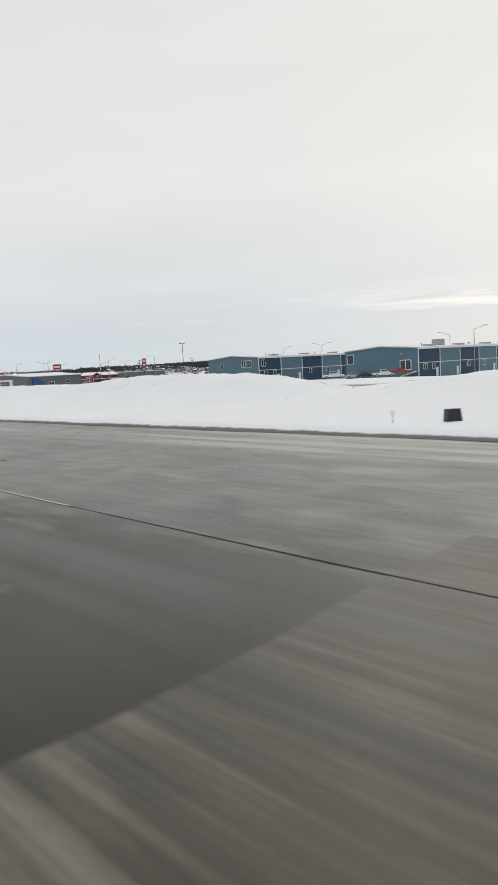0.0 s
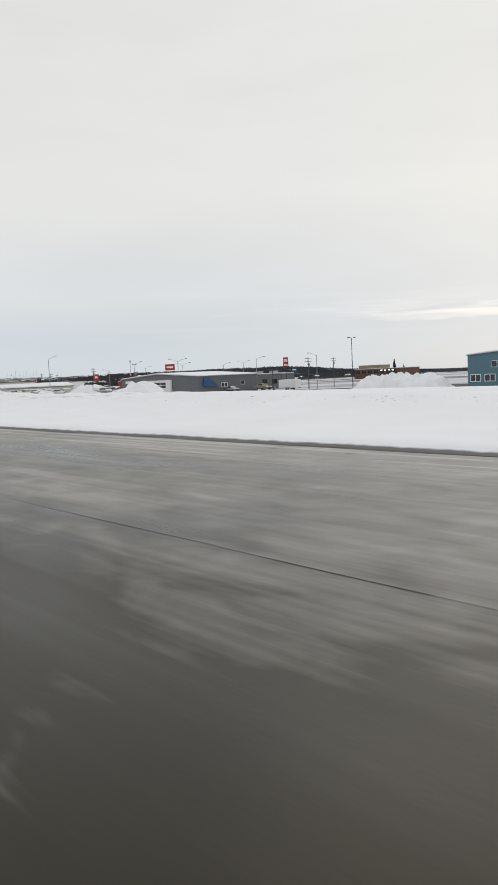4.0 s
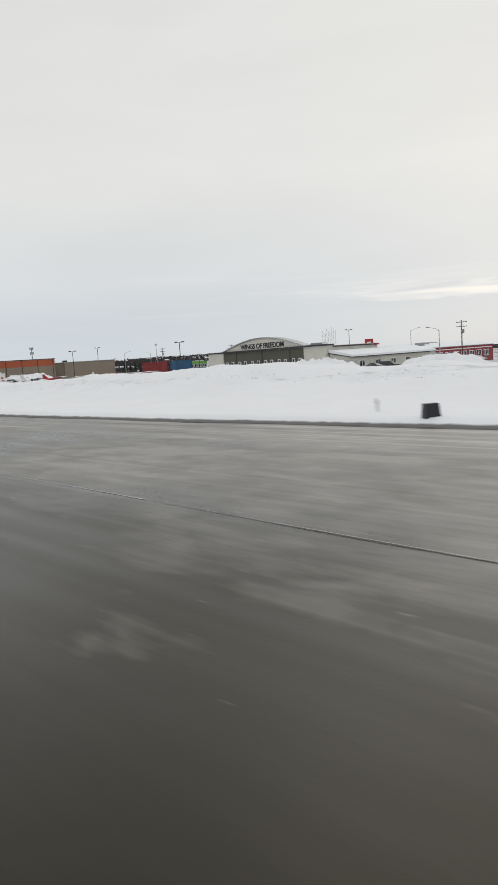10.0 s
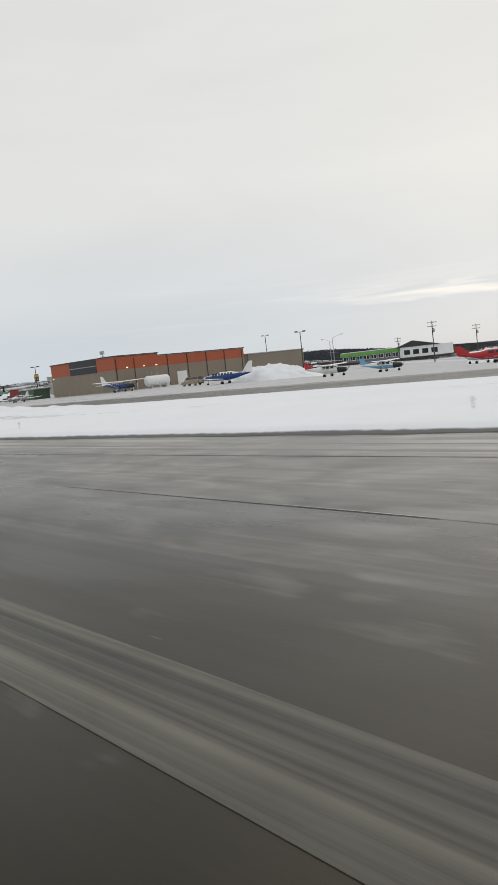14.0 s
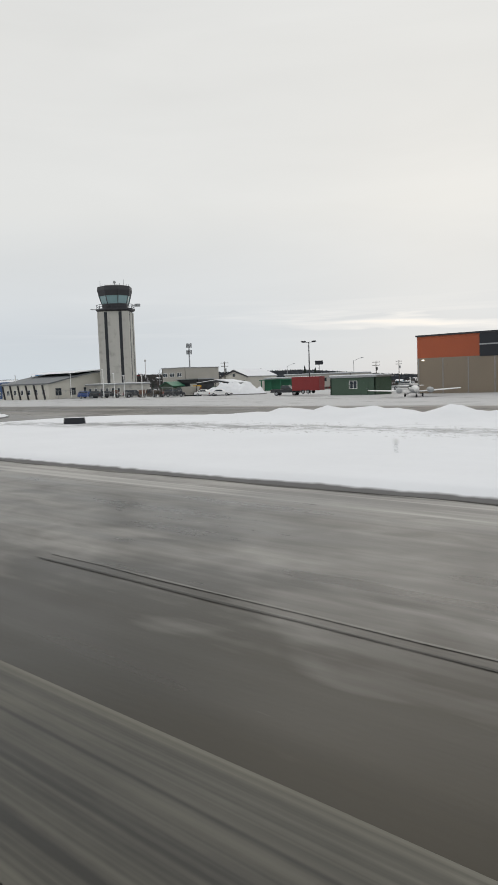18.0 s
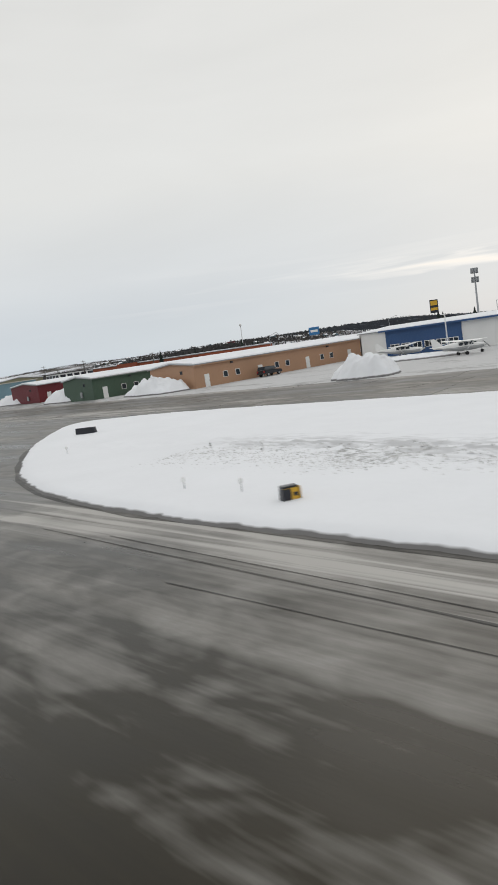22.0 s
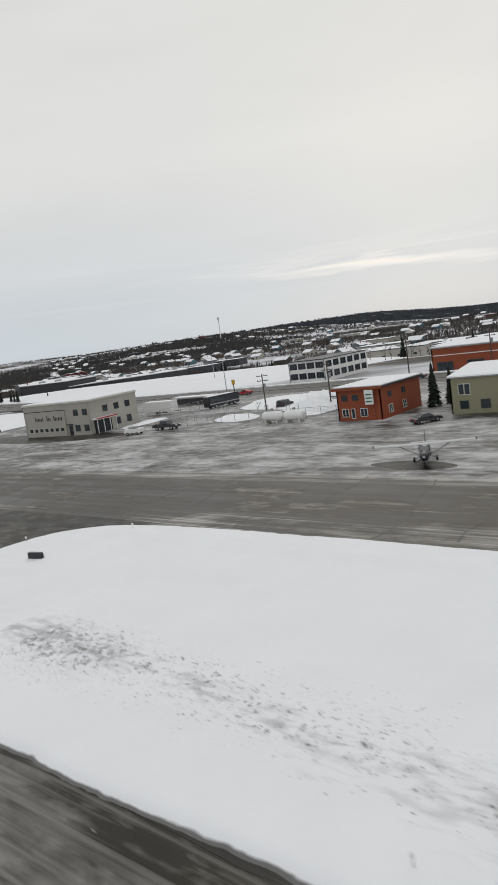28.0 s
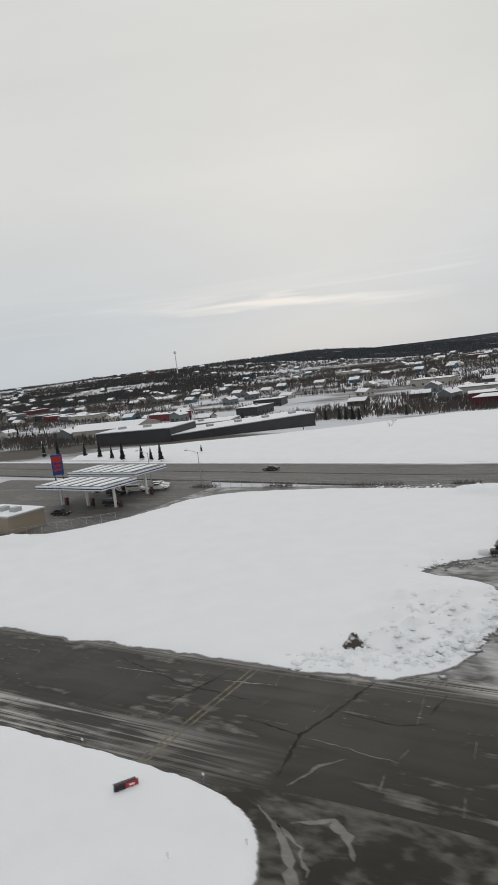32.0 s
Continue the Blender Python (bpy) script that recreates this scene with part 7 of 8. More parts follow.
# blue dumpsters, tub and shed along the apron edge
th = thing("green_shed", "dark green flat-roofed site shed with a white window", "shed", -580, 103, 0)
shell(th, 9, 5, 2.9, 0, GREEN_S, ridge="x")
window(th, "f", -5, 1.1, 1.4, 1.2, 0.0, WHITE, 2)
door(th, "f", -2.4, 0.95, 2.0, 0.0, GREEN_S)
th = thing("dark_shed", "dark open-fronted shed with a flat roof", "shed", -654, 135, 0)
shell(th, 8, 6, 3.7, 0, DARKMETAL, ridge="x", snow=None)
# black panel paints the shade inside the open front onto the wall
part("opening", B(-7.4, -3.6, -0.04, 0.02, 0.1, 2.9), BLACKBAND, th)
part("pale_panel", B(-3.0, -0.6, -0.08, 0.0, 0.2, 2.6), OFFWHITE, th)
th = thing("awning", "low snowy awning on thin posts", "awning", -639.6, 133, 0)
part("roof", prism(bmesh.new(), [(-13.2, 2.5), (-6, 3.1), (0.3, 2.3), (0.3, 2.45), (-6, 3.3), (-13.2, 2.65)], "y", 0, 6), DARKMETAL, th)
part("roof_snow", prism(bmesh.new(), [(-13.1, 2.67), (-6, 3.32), (0.2, 2.47), (0.2, 2.62), (-6, 3.5), (-13.1, 2.85)], "y", 0.1, 5.9), SNOW_ROOF, th)
for k in range(5):
    part("post", B(-12.8 + k * 3.15, -12.65 + k * 3.15, 0.1, 0.25, -0.2, 2.55), DARKMETAL, th)
box_sign(-649.4, 130, 2.4, 2.2, 1.1, YELSIGN, ((0, 0.5, 0.7, 0.3, BLACKBAND),), "small yellow board among the sheds", rz=25)
th = thing("green_hut", "small dark green gabled hut", "hut", -658.6, 130, 0)
shell(th, 4.6, 4, 2.2, 1.0, GREEN_S, ridge="y", snow=None, roof=GREENP)
th = thing("green_shed", "bright green flat-roofed kiosk", "kiosk", -630.4, 150, 0)
shell(th, 13.5, 7, 3.0, 0, GREENP, ridge="x")
for k in range(5):
    part("post", B(-13.4 + k * 3.3, -13.2 + k * 3.3, -1.6, -1.4, -0.2, 2.9), GREENP, th)
part("awning", B(-13.9, 0.3, -1.8, -0.2, 2.75, 2.95), GREENP, th)
th = thing("yellow_lodge", "pale yellow gabled lodge with dark trim", "lodge", -685.8, 190, 0)
shell(th, 12.4, 16, 4.3, 2.2, OFFWHITE, ridge="y")
for k in range(3):
    window(th, "f", -11.4 + k * 3.9, 1.2, 2.2, 1.6, 0.0, DARKMETAL, 2)
window(th, "f", -6.8, 4.4, 1.0, 0.9, 0.0, DARKMETAL)
part("fascia", prism(bmesh.new(), [(-13.0, 3.9), (-6.2, 6.2), (0.6, 3.9), (0.6, 4.35), (-6.2, 6.7), (-13.0, 4.35)], "y", -0.45, -0.31), DARKMETAL, th)
th = thing("pale_long_hall", "long pale low hall behind a row of dark posts", "hall", -671, 232, 0)
shell(th, 32, 14, 4.2, 0, BEIGE_S, ridge="x")
for k in range(7):
    window(th, "f", -30.5 + k * 4.4, 1.6, 1.6, 1.2, 0.0, DARKMETAL)


def lamp_post(x, y, h):
    th = thing("lamp_post", "slim white lamp post along the apron fence", "lamp post", x, y, 0, group="white lamp posts")
    part("pole", T([(0, 0, -0.4), (0, 0, h)], [0.11, 0.08], 7), WHITE, th)
    part("base", bev(B(-0.22, 0.22, -0.22, 0.22, -0.3, 0.3), 0.04), CONCRETE, th)
    part("lamp_head", bev(B(-0.5, 0.12, -0.12, 0.12, h - 0.05, h + 0.1), 0.03), WHITE, th)


for x, h in ((-710.3, 6.0), (-690.8, 6.3), (-665.9, 6.0), (-653.1, 6.6), (-649.1, 5.6), (-645.5, 5.0), (-639.4, 4.8)):
    lamp_post(x, 103.6, h)


def pallet_stack(x, y, rz, n, load):
    th = thing("pallet_stack", "weathered stack of pallets and crates", "pallets", x, y, 0, rz, group="stacked pallets")
    for k in range(n):
        part("pallet", B(-0.6, 0.6, -0.5, 0.5, 0.16 * k, 0.16 * k + 0.12), BARK, th)
    part("crate", bev(B(-0.55, 0.55, -0.45, 0.45, 0.16 * n, 0.16 * n + 0.9), 0.03), load, th)


def flat_trailer(x, y, rz, load):
    th = thing("equipment_trailer", "low trailer loaded with dark machinery", "trailer", x, y, 0, rz, group="loaded trailers")
    part("bed", bev(B(-2.2, 2.2, -0.95, 0.95, 0.55, 0.7), 0.03), DARKMETAL, th)
    part("machine", bev(B(-1.6, 0.6, -0.7, 0.7, 0.7, 1.5), 0.12), load, th)
    part("mast", T([(0.9, 0, 0.7), (1.2, 0, 2.3)], 0.08, 5), DARKMETAL, th)
    part("drawbar", T([(2.2, 0, 0.6), (3.3, 0, 0.45)], 0.06, 5), DARKMETAL, th)
    wheels(th, (-0.4, 0.5), 0.85, 0.33)


rs = random.Random(77)
for k in range(26):
    x, y = -663 + k * 1.25 + rs.uniform(-0.5, 0.5), 107.5 + (k % 4) * 4.6 + rs.uniform(-1, 1)
    m = rs.choice((DARKMETAL, BARK, DARKCAR, BROWN_S, GREEN_S, DARKMETAL))
    if x < -653.5 and y < 122:
        y += 14
    if k % 5 == 0:
        flat_trailer(x, y, rs.uniform(-30, 60), m)
    elif k % 3 == 0:
        vehicle(rs.choice(("suv", "pickup", "car")), x, y, rs.uniform(10, 70), rs.choice((DARKCAR, DARKCAR, SILVER)), "dark snow-dusted vehicle in the crowded yard")
    else:
        pallet_stack(x, y, rs.uniform(0, 90), rs.randint(2, 6), m)
for x, y, rz, p, lab in ((-661.5, 105.2, 20, BLUEPAINT, "dark blue car parked by the tower base"), (-657.2, 105.4, 15, DARKCAR, "dark car parked by the tower base"), (-653.6, 105.8, 20, DARKCAR, "dark car parked by the tower base")):
    vehicle("suv", x, y, rz, p, lab)
for x, y, rz in ((-627, 110.5, 25), (-622, 110.2, 30)):
    vehicle("car", x, y, rz, WHITE, "snow-covered white car before the snow heap")
th = thing("fuel_tub", "pale tapered skip beside the apron", "skip", -633, 112, 0)
part("hopper", loft(bmesh.new(), [[(-1.3, -0.9, 0.2), (1.3, -0.9, 0.2), (1.3, 0.9, 0.2), (-1.3, 0.9, 0.2)], [(-1.75, -1.2, 2.1), (1.75, -1.2, 2.1), (1.75, 1.2, 2.1), (-1.75, 1.2, 2.1)]]), BEIGE_S, th)
for a in (-1.0, 1.0):
    part("skid", B(a - 0.1, a + 0.1, -1.0, 1.0, -0.05, 0.22), DARKMETAL, th)


def tank(x, y, rz, L, r, label):
    th = thing("storage_tank", label, "storage tank", x, y, 0, rz, group="storage tanks")
    prof = [(-L / 2, 0.35), (-L / 2 + 0.15, 0.8), (-L / 2 + 0.5, 1.0), (L / 2 - 0.5, 1.0), (L / 2 - 0.15, 0.8), (L / 2, 0.35)]
    smooth(part("vessel", loft(bmesh.new(), [[(u, r * k * math.cos(a), 0.45 + r + r * k * math.sin(a)) for a in (6.283 * j / 18 for j in range(18))] for u, k in prof]), WHITE, th, "white round-ended vessel"))
    for u in (-L * 0.3, L * 0.3):
        part("saddle", B(u - 0.2, u + 0.2, -r * 0.8, r * 0.8, -0.1, 1.0), CONCRETE, th)
    part("hatch", lathe(bmesh.new(), [(0.3, 2 * r + 0.6), (0.3, 2 * r + 0.95), (0.1, 2 * r + 1.0)], 10), GALV, th)
    for u in (-L * 0.36, -L * 0.2, L * 0.25):
        part("vent_pipe", T([(u, 0, 2 * r + 0.5), (u, 0, 2 * r + 1.6)], 0.05, 5), GALV, th)


tank(-531, 111, 78, 6.5, 1.35, "white fuel tank beside the orange hangar")
tank(-932.2, 102.6, 0, 4.2, 0.85, "white fuel tank in the apron fence")
tank(-927.4, 102.6, 0, 4.2, 0.85, "white fuel tank in the apron fence")
for k, (x, y) in enumerate(((-534, 107), (-533, 105), (-535.5, 106), (-526, 108))):
    th = thing("bollard", "pale steel bollard beside the fuel tank", "bollard", x, y, 0, group="bollards")
    part("post", T([(0, 0, -0.2), (0, 0, 1.3 + 0.5 * (k == 0))], 0.14, 8), OFFWHITE, th)
    part("cap", lathe(bmesh.new(), [(0.15, 1.28 + 0.5 * (k == 0)), (0.15, 1.36 + 0.5 * (k == 0)), (0.03, 1.45 + 0.5 * (k == 0))], 8), YELSIGN, th)


# ---- aircraft ----
def plane(x, y, rz, L, span, high, upper, lower, fin, label, cover=None, big=False, twin=False, z=0.0):
    """Nose along +x. L: length, span: wing span; lower: colour of the belly, fin: of the tail."""
    th = thing("aircraft", label, "aircraft", x, y, z, rz, group="parked aircraft")
    g = 0.55 if not big else 0.75
    hb, wd = (1.35, 0.6) if not big else (1.75, 0.85)
    st = [(0.5, 0.14, 0.34, 0.42), (0.44, 0.62, 0.12, 0.62), (0.30, 0.82, 0.02, 0.74), (0.20, 1.0, 0.0, 1.0), (0.02, 1.0, 0.0, 1.0), (-0.12, 0.86, 0.12, 0.93), (-0.30, 0.45, 0.38, 0.82), (-0.46, 0.14, 0.55, 0.76), (-0.5, 0.05, 0.6, 0.72)]
    if not high:
        st = [(0.5, 0.14, 0.38, 0.48), (0.44, 0.62, 0.16, 0.66), (0.26, 0.85, 0.04, 0.78), (0.14, 1.0, 0.0, 1.0), (-0.06, 1.0, 0.0, 1.0), (-0.18, 0.8, 0.14, 0.84), (-0.34, 0.42, 0.40, 0.78), (-0.46, 0.16, 0.55, 0.76), (-0.5, 0.05, 0.62, 0.72)]
    ang = [6.283 * k / 14 for k in range(14)]

    def sec(s, grow=0.0, cut=None):
        u, w, a, b = s
        c, h = g + hb * (a + b) / 2, hb * (b - a) / 2 + grow
        out = []
        for q in ang:
            ca, sa = math.cos(q), math.sin(q)
            py = (wd * w + grow) * math.copysign(abs(ca) ** 0.75, ca)
            pz = c + h * math.copysign(abs(sa) ** 0.75, sa)
            out.append((u * L, py, min(pz, cut(u)) if cut else pz))
        return out
    smooth(part("fuselage", loft(bmesh.new(), [sec(s) for s in st]), upper, th))
    if lower is not upper:
        smooth(part("belly_paint", loft(bmesh.new(), [sec(s, 0.012, lambda u: g + hb * ((0.70 if big else 0.44) - 0.3 * min(0, u))) for s in st[1:-1]]), lower, th, "coloured lower fuselage"))
    zc = g + hb * 0.74
    for s in (-1, 1):
        n = 3 if not big else 7
        for k in range(n):
            u = (0.15 - k * 0.10) * L if not big else (0.24 - k * 0.062) * L
            w = 0.08 * L if not big else 0.04 * L
            part("cabin_window", bev(B(u, u + w, s * wd * 0.93 - 0.03, s * wd * 0.93 + 0.03, zc - 0.16 * hb, zc + 0.14 * hb), 0.03), GLASS, th)
    part("windscreen", prism(bmesh.new(), [(0.30 * L, g + hb * 0.76), (0.205 * L, g + hb * 0.985), (0.19 * L, g + hb * 0.95), (0.285 * L, g + hb * 0.72)] if high else [(0.25 * L, g + hb * 0.80), (0.15 * L, g + hb * 1.0), (0.13 * L, g + hb * 0.96), (0.23 * L, g + hb * 0.76)], "y", -wd * 0.8, wd * 0.8), GLASS, th)
    ch = 0.19 * L if not big else 0.15 * L
    wz = g + hb * (1.0 if high else 0.1)
    foil = [(0.0, 0.0), (0.15, 0.06), (0.45, 0.075), (1.0, 0.0), (0.5, -0.015), (0.12, -0.03)]
    for s in (-1, 1):
        y0, y1 = (0.0 if high else wd * 0.7), span / 2
        rise = 0.02 if high else 0.055
        secs = []
        for yy, c in ((y0, ch), (y1 * 0.55, ch * 0.97), (y1 * 0.97, ch * 0.72), (y1, ch * 0.5)):
            secs.append([(0.16 * L + (ch - c) * -0.4 - a * c, s * yy, wz + b * c * 1.2 + rise * yy) for a, b in foil])
        wing = part("wing", loft(bmesh.new(), secs), upper, th)
        part("wing_tip", bev(B(0.16 * L - ch * 0.7, 0.16 * L - ch * 0.15, s * y1 - 0.08, s * y1 + 0.08, wz + rise * y1 - 0.03, wz + rise * y1 + 0.12), 0.03), fin, wing)
        if high:
            part("wing_strut", T([(0.10 * L, s * wd * 0.9, g + hb * 0.12), (0.08 * L, s * span * 0.26, wz + 0.03)], 0.055, 5), upper, th)
        tz = g + hb * 0.70
        part("tailplane", loft(bmesh.new(), [[(-0.37 * L - a * c, s * yy, tz + b * c) for a, b in foil] for yy, c in ((0.05, 0.13 * L), (span * 0.15, 0.09 * L))]), upper if high else fin, th)
        leg = part("gear_leg", T([(0.06 * L, s * wd * 0.7, g + 0.1), (0.05 * L, s * (1.15 if not big else 1.6), 0.3)], [0.09, 0.06], 5), upper, th)
        part("wheel", T([(0.05 * L, s * 1.2 - 0.1 if not big else s * 1.65 - 0.12, 0.24), (0.05 * L, s * 1.2 + 0.1 if not big else s * 1.65 + 0.12, 0.24)], 0.26 if not big else 0.34, 12), BLACK, leg)
        if twin:
            smooth(part("engine_nacelle", loft(bmesh.new(), [[(u, s * span * 0.17 + r * math.cos(q), wz + 0.25 + r * math.sin(q)) for q in ang] for u, r in ((0.30 * L, 0.2), (0.27 * L, 0.4), (0.1 * L, 0.42), (-0.02 * L, 0.15))]), lower, th))
    ft = g + hb + (0.85 if not big else 1.7)
    part("tail_fin", loft(bmesh.new(), [[(a, b, c) for a, b, c in ((-0.30 * L, 0.02, g + hb * 0.78), (-0.40 * L, 0.06, g + hb * 0.74), (-0.5 * L, 0.02, g + hb * 0.7), (-0.5 * L, -0.02, g + hb * 0.7), (-0.40 * L, -0.06, g + hb * 0.74), (-0.30 * L, -0.02, g + hb * 0.78))], [(a, b, ft) for a, b in ((-0.45 * L, 0.015), (-0.485 * L, 0.03), (-0.525 * L, 0.01), (-0.525 * L, -0.01), (-0.485 * L, -0.03), (-0.45 * L, -0.015))]]), fin, th)
    noseleg = part("gear_leg", T([(0.40 * L, 0, g + 0.2), (0.42 * L, 0, 0.25)], 0.06, 5), GALV, th)
    part("wheel", T([(0.42 * L, -0.09, 0.22), (0.42 * L, 0.09, 0.22)], 0.23, 12), BLACK, noseleg)
    hubz = g + hb * 0.40
    if not twin:
        part("spinner", loft(bmesh.new(), [[(u, r * math.cos(q), hubz + r * math.sin(q)) for q in ang] for u, r in ((0.498 * L, 0.19), (0.52 * L, 0.13), (0.535 * L, 0.02))]), SILVER, th)
        for k in (0, 1) if not big else (0, 1, 2):
            a = 0.5 + k * (math.pi if not big else 2.094)
            part("propeller_blade", T([(0.515 * L, 0, hubz), (0.515 * L, 0.55 * math.cos(a), hubz + 0.55 * math.sin(a)), (0.515 * L, 0.95 * math.cos(a), hubz + 0.95 * math.sin(a))], [0.05, 0.08, 0.04], 4), DARKMETAL, th)
    if cover:
        smooth(part("engine_cover", loft(bmesh.new(), [sec((s[0], s[1] * 1.06, s[2], s[3]), 0.03) for s in ((0.505, 0.3, 0.26, 0.52), (0.47, 0.62, 0.1, 0.62), (0.40, 0.72, 0.05, 0.68), (0.31, 0.84, 0.0, 0.75))]), cover, th, "dark quilted engine cover"))
    return th


for a in ((-287, 82, 20, 8.0, 10.8, False, WHITE, SKYPAINT, WHITE, "white low-winged light aircraft under snow covers", None),
          (-291, 98, -10, 8.2, 11, True, WHITE, GREENSTRIPE, GREENSTRIPE, "white and green high-winged light aircraft", None),
          (-300, 110, 15, 8.2, 11, True, WHITE, WHITE, GREENSTRIPE, "white high-winged light aircraft with green tail", None),
          (-262, 104, 10, 8.2, 11, True, WHITE, SILVER, WHITE, "white high-winged light aircraft in front of the grey hangar", None),
          (-318, 104, 30, 8.2, 11, False, WHITE, SILVER, SILVER, "white light aircraft behind the snow", None),
          (-388, 66, 12, 8.3, 10.9, False, WHITE, DARKMETAL, WHITE, "white low-winged light aircraft with dark stripes", None),
          (-432, 94, 16, 9.8, 12, False, REDPAINT, REDPAINT, REDPAINT, "red low-winged twin aircraft with quilted covers", DARKMETAL),
          (-462.7, 95, 8, 8.2, 11, True, WHITE, WHITE, REDPAINT, "white high-winged aircraft with a red tail and dark engine cover", BLACKBAND),
          (-460, 107, 8, 8.2, 11, True, WHITE, SKYPAINT, SKYPAINT, "white high-winged aircraft with a pale blue tail", BLACKBAND),
          (-421, 101, 5, 7.4, 10, True, REDPAINT, REDPAINT, WHITE, "small red and white high-winged aircraft", None),
          (-412, 106, 150, 8.2, 11, True, WHITE, SILVER, SILVER, "white high-winged light aircraft", None),
          (-443, 112, 160, 8.2, 11, True, WHITE, SILVER, SILVER, "white high-winged light aircraft", None),
          (-681.4, 77, 10, 8.2, 11, True, WHITE, WHITE, WHITE, "white high-winged light aircraft on the taxiway", None),
          (-702, 93, 60, 8.2, 11, True, WHITE, SILVER, WHITE, "small white aircraft beside the blue and white hangar", None),
          (-719, 103, 15, 8.2, 11, True, WHITE, SILVER, WHITE, "small white aircraft beside the tan hangar", None),
          (-888.5, 73.5, 295, 7.6, 10.8, True, SILVER, DARKMETAL, DARKMETAL, "dark and silver high-winged aircraft on the apron", BLACKBAND)):
    plane(*a)
plane(-534.5, 101.5, 4, 12.6, 15.9, True, WHITE, BLUEPAINT, WHITE, "large blue and white single-engined turboprop aircraft", BLACKBAND, big=True)
plane(-496, 103, 200, 11.5, 13.5, False, WHITE, BLUEPAINT, WHITE, "white and blue low-winged turboprop aircraft", None, big=True)
plane(-567, 92, 305, 9.0, 12.5, False, WHITE, SILVER, WHITE, "white low-winged twin aircraft seen head-on", None, twin=True)


def helicopter(x, y, rz):
    th = thing("helicopter", "red helicopter with a thin tail boom", "helicopter", x, y, 0, rz)
    ang = [6.283 * k / 12 for k in range(12)]
    smooth(part("fuselage", loft(bmesh.new(), [[(u, w * math.cos(q), zc + h * math.sin(q)) for q in ang] for u, w, h, zc in ((2.3, 0.15, 0.2, 1.0), (1.9, 0.55, 0.5, 1.1), (1.0, 0.75, 0.75, 1.25), (-0.4, 0.75, 0.75, 1.3), (-1.3, 0.45, 0.45, 1.45), (-1.9, 0.2, 0.2, 1.55))]), REDPAINT, th))
    for s in (-1, 1):
        part("cabin_window", bev(B(0.2, 1.5, s * 0.72 - 0.04, s * 0.72 + 0.04, 1.25, 1.75), 0.05), GLASS, th)
        part("skid", T([(-1.6, s * 1.0, 0.06), (1.6, s * 1.0, 0.06), (1.95, s * 1.0, 0.22)], 0.05, 6), DARKMETAL, th)
        for u in (-0.8, 0.8):
            part("skid_strut", T([(u, s * 0.5, 0.7), (u, s * 1.0, 0.06)], 0.04, 5), DARKMETAL, th)
    part("windscreen", bev(B(1.5, 2.02, -0.5, 0.5, 1.15, 1.6), 0.08), GLASS, th)
    part("tail_boom", T([(-1.6, 0, 1.55), (-6.2, 0, 1.75)], [0.2, 0.09], 8), REDPAINT, th)
    part("tail_fin", prism(bmesh.new(), [(-5.8, 1.2), (-6.2, 1.1), (-6.6, 2.7), (-6.2, 2.8)], "y", -0.04, 0.04), REDPAINT, th)
    part("tail_rotor", B(-6.25, -6.1, 0.08, 0.14, 1.0, 2.5), DARKMETAL, th)
    part("mast", prism(bmesh.new(), [(-0.7, 2.0), (0.3, 2.0), (0.0, 2.9), (-0.4, 2.9)], "y", -0.14, 0.14), REDPAINT, th)
    part("rotor_hub", lathe(bmesh.new(), [(0.06, 2.8), (0.16, 3.05), (0.05, 3.15)], 8, -0.2, 0), DARKMETAL, th)
    for s in (-1, 1):
        part("rotor_blade", prism(bmesh.new(), [(-0.2, 3.06), (-0.2 + s * 5.0, 2.92), (-0.2 + s * 5.0, 2.95), (-0.2, 3.1)], "y", -0.13, 0.13), DARKMETAL, th)


helicopter(-1021.5, 115, -12)


def loader(x, y, rz, label="yellow wheel loader with a raised cab"):
    th = thing("wheel_loader", label, "wheel loader", x, y, 0, rz, group="wheel loaders")
    th.scale = (0.72, 0.72, 0.72)
    part("rear_body", bev(B(-3.0, -0.4, -0.95, 0.95, 0.8, 1.9), 0.1), LOADER, th)
    part("cab", bev(B(-0.6, 0.7, -0.8, 0.8, 1.6, 3.1), 0.08), DARKMETAL, th)
    part("cab_roof", bev(B(-0.75, 0.85, -0.9, 0.9, 3.1, 3.25), 0.05), LOADER, th)
    part("front_frame", bev(B(0.6, 2.2, -0.5, 0.5, 0.7, 1.5), 0.08), LOADER, th)
    for s in (-1, 1):
        part("lift_arm", T([(0.8, s * 0.6, 1.7), (2.3, s * 0.6, 1.3), (3.2, s * 0.6, 0.5)], 0.12, 6), LOADER, th)
    part("bucket", prism(bmesh.new(), [(3.0, 0.1), (4.2, 0.1), (3.9, 0.35), (3.4, 1.2), (3.05, 1.1)], "y", -1.35, 1.35), LOADER, th)
    wheels(th, (1.5, -1.7), 1.0, 0.75, 0.5)
    part("exhaust", T([(-1.8, 0.3, 1.9), (-1.8, 0.3, 2.8)], 0.06, 6), DARKMETAL, th)


loader(-878, 98, 215)
th = thing("snow_tug", "small dark tug with a snow-covered load", "tug", -1025.5, 103.5, 0, 20)
part("body", bev(B(-1.2, 1.2, -0.6, 0.6, 0.3, 0.9), 0.08), DARKMETAL, th)
part("seat", bev(B(-0.5, 0.1, -0.4, 0.4, 0.9, 1.4), 0.06), BLACK, th)
part("load", bev(B(-2.9, -1.3, -0.7, 0.7, 0.35, 1.1), 0.2, 2), SNOW_ROOF, th)
wheels(th, (0.8, -0.8), 0.6, 0.28)
th = thing("utility_cart", "white flat utility cart by the pale hangar", "cart", -961.5, 95.5, 0, 15)
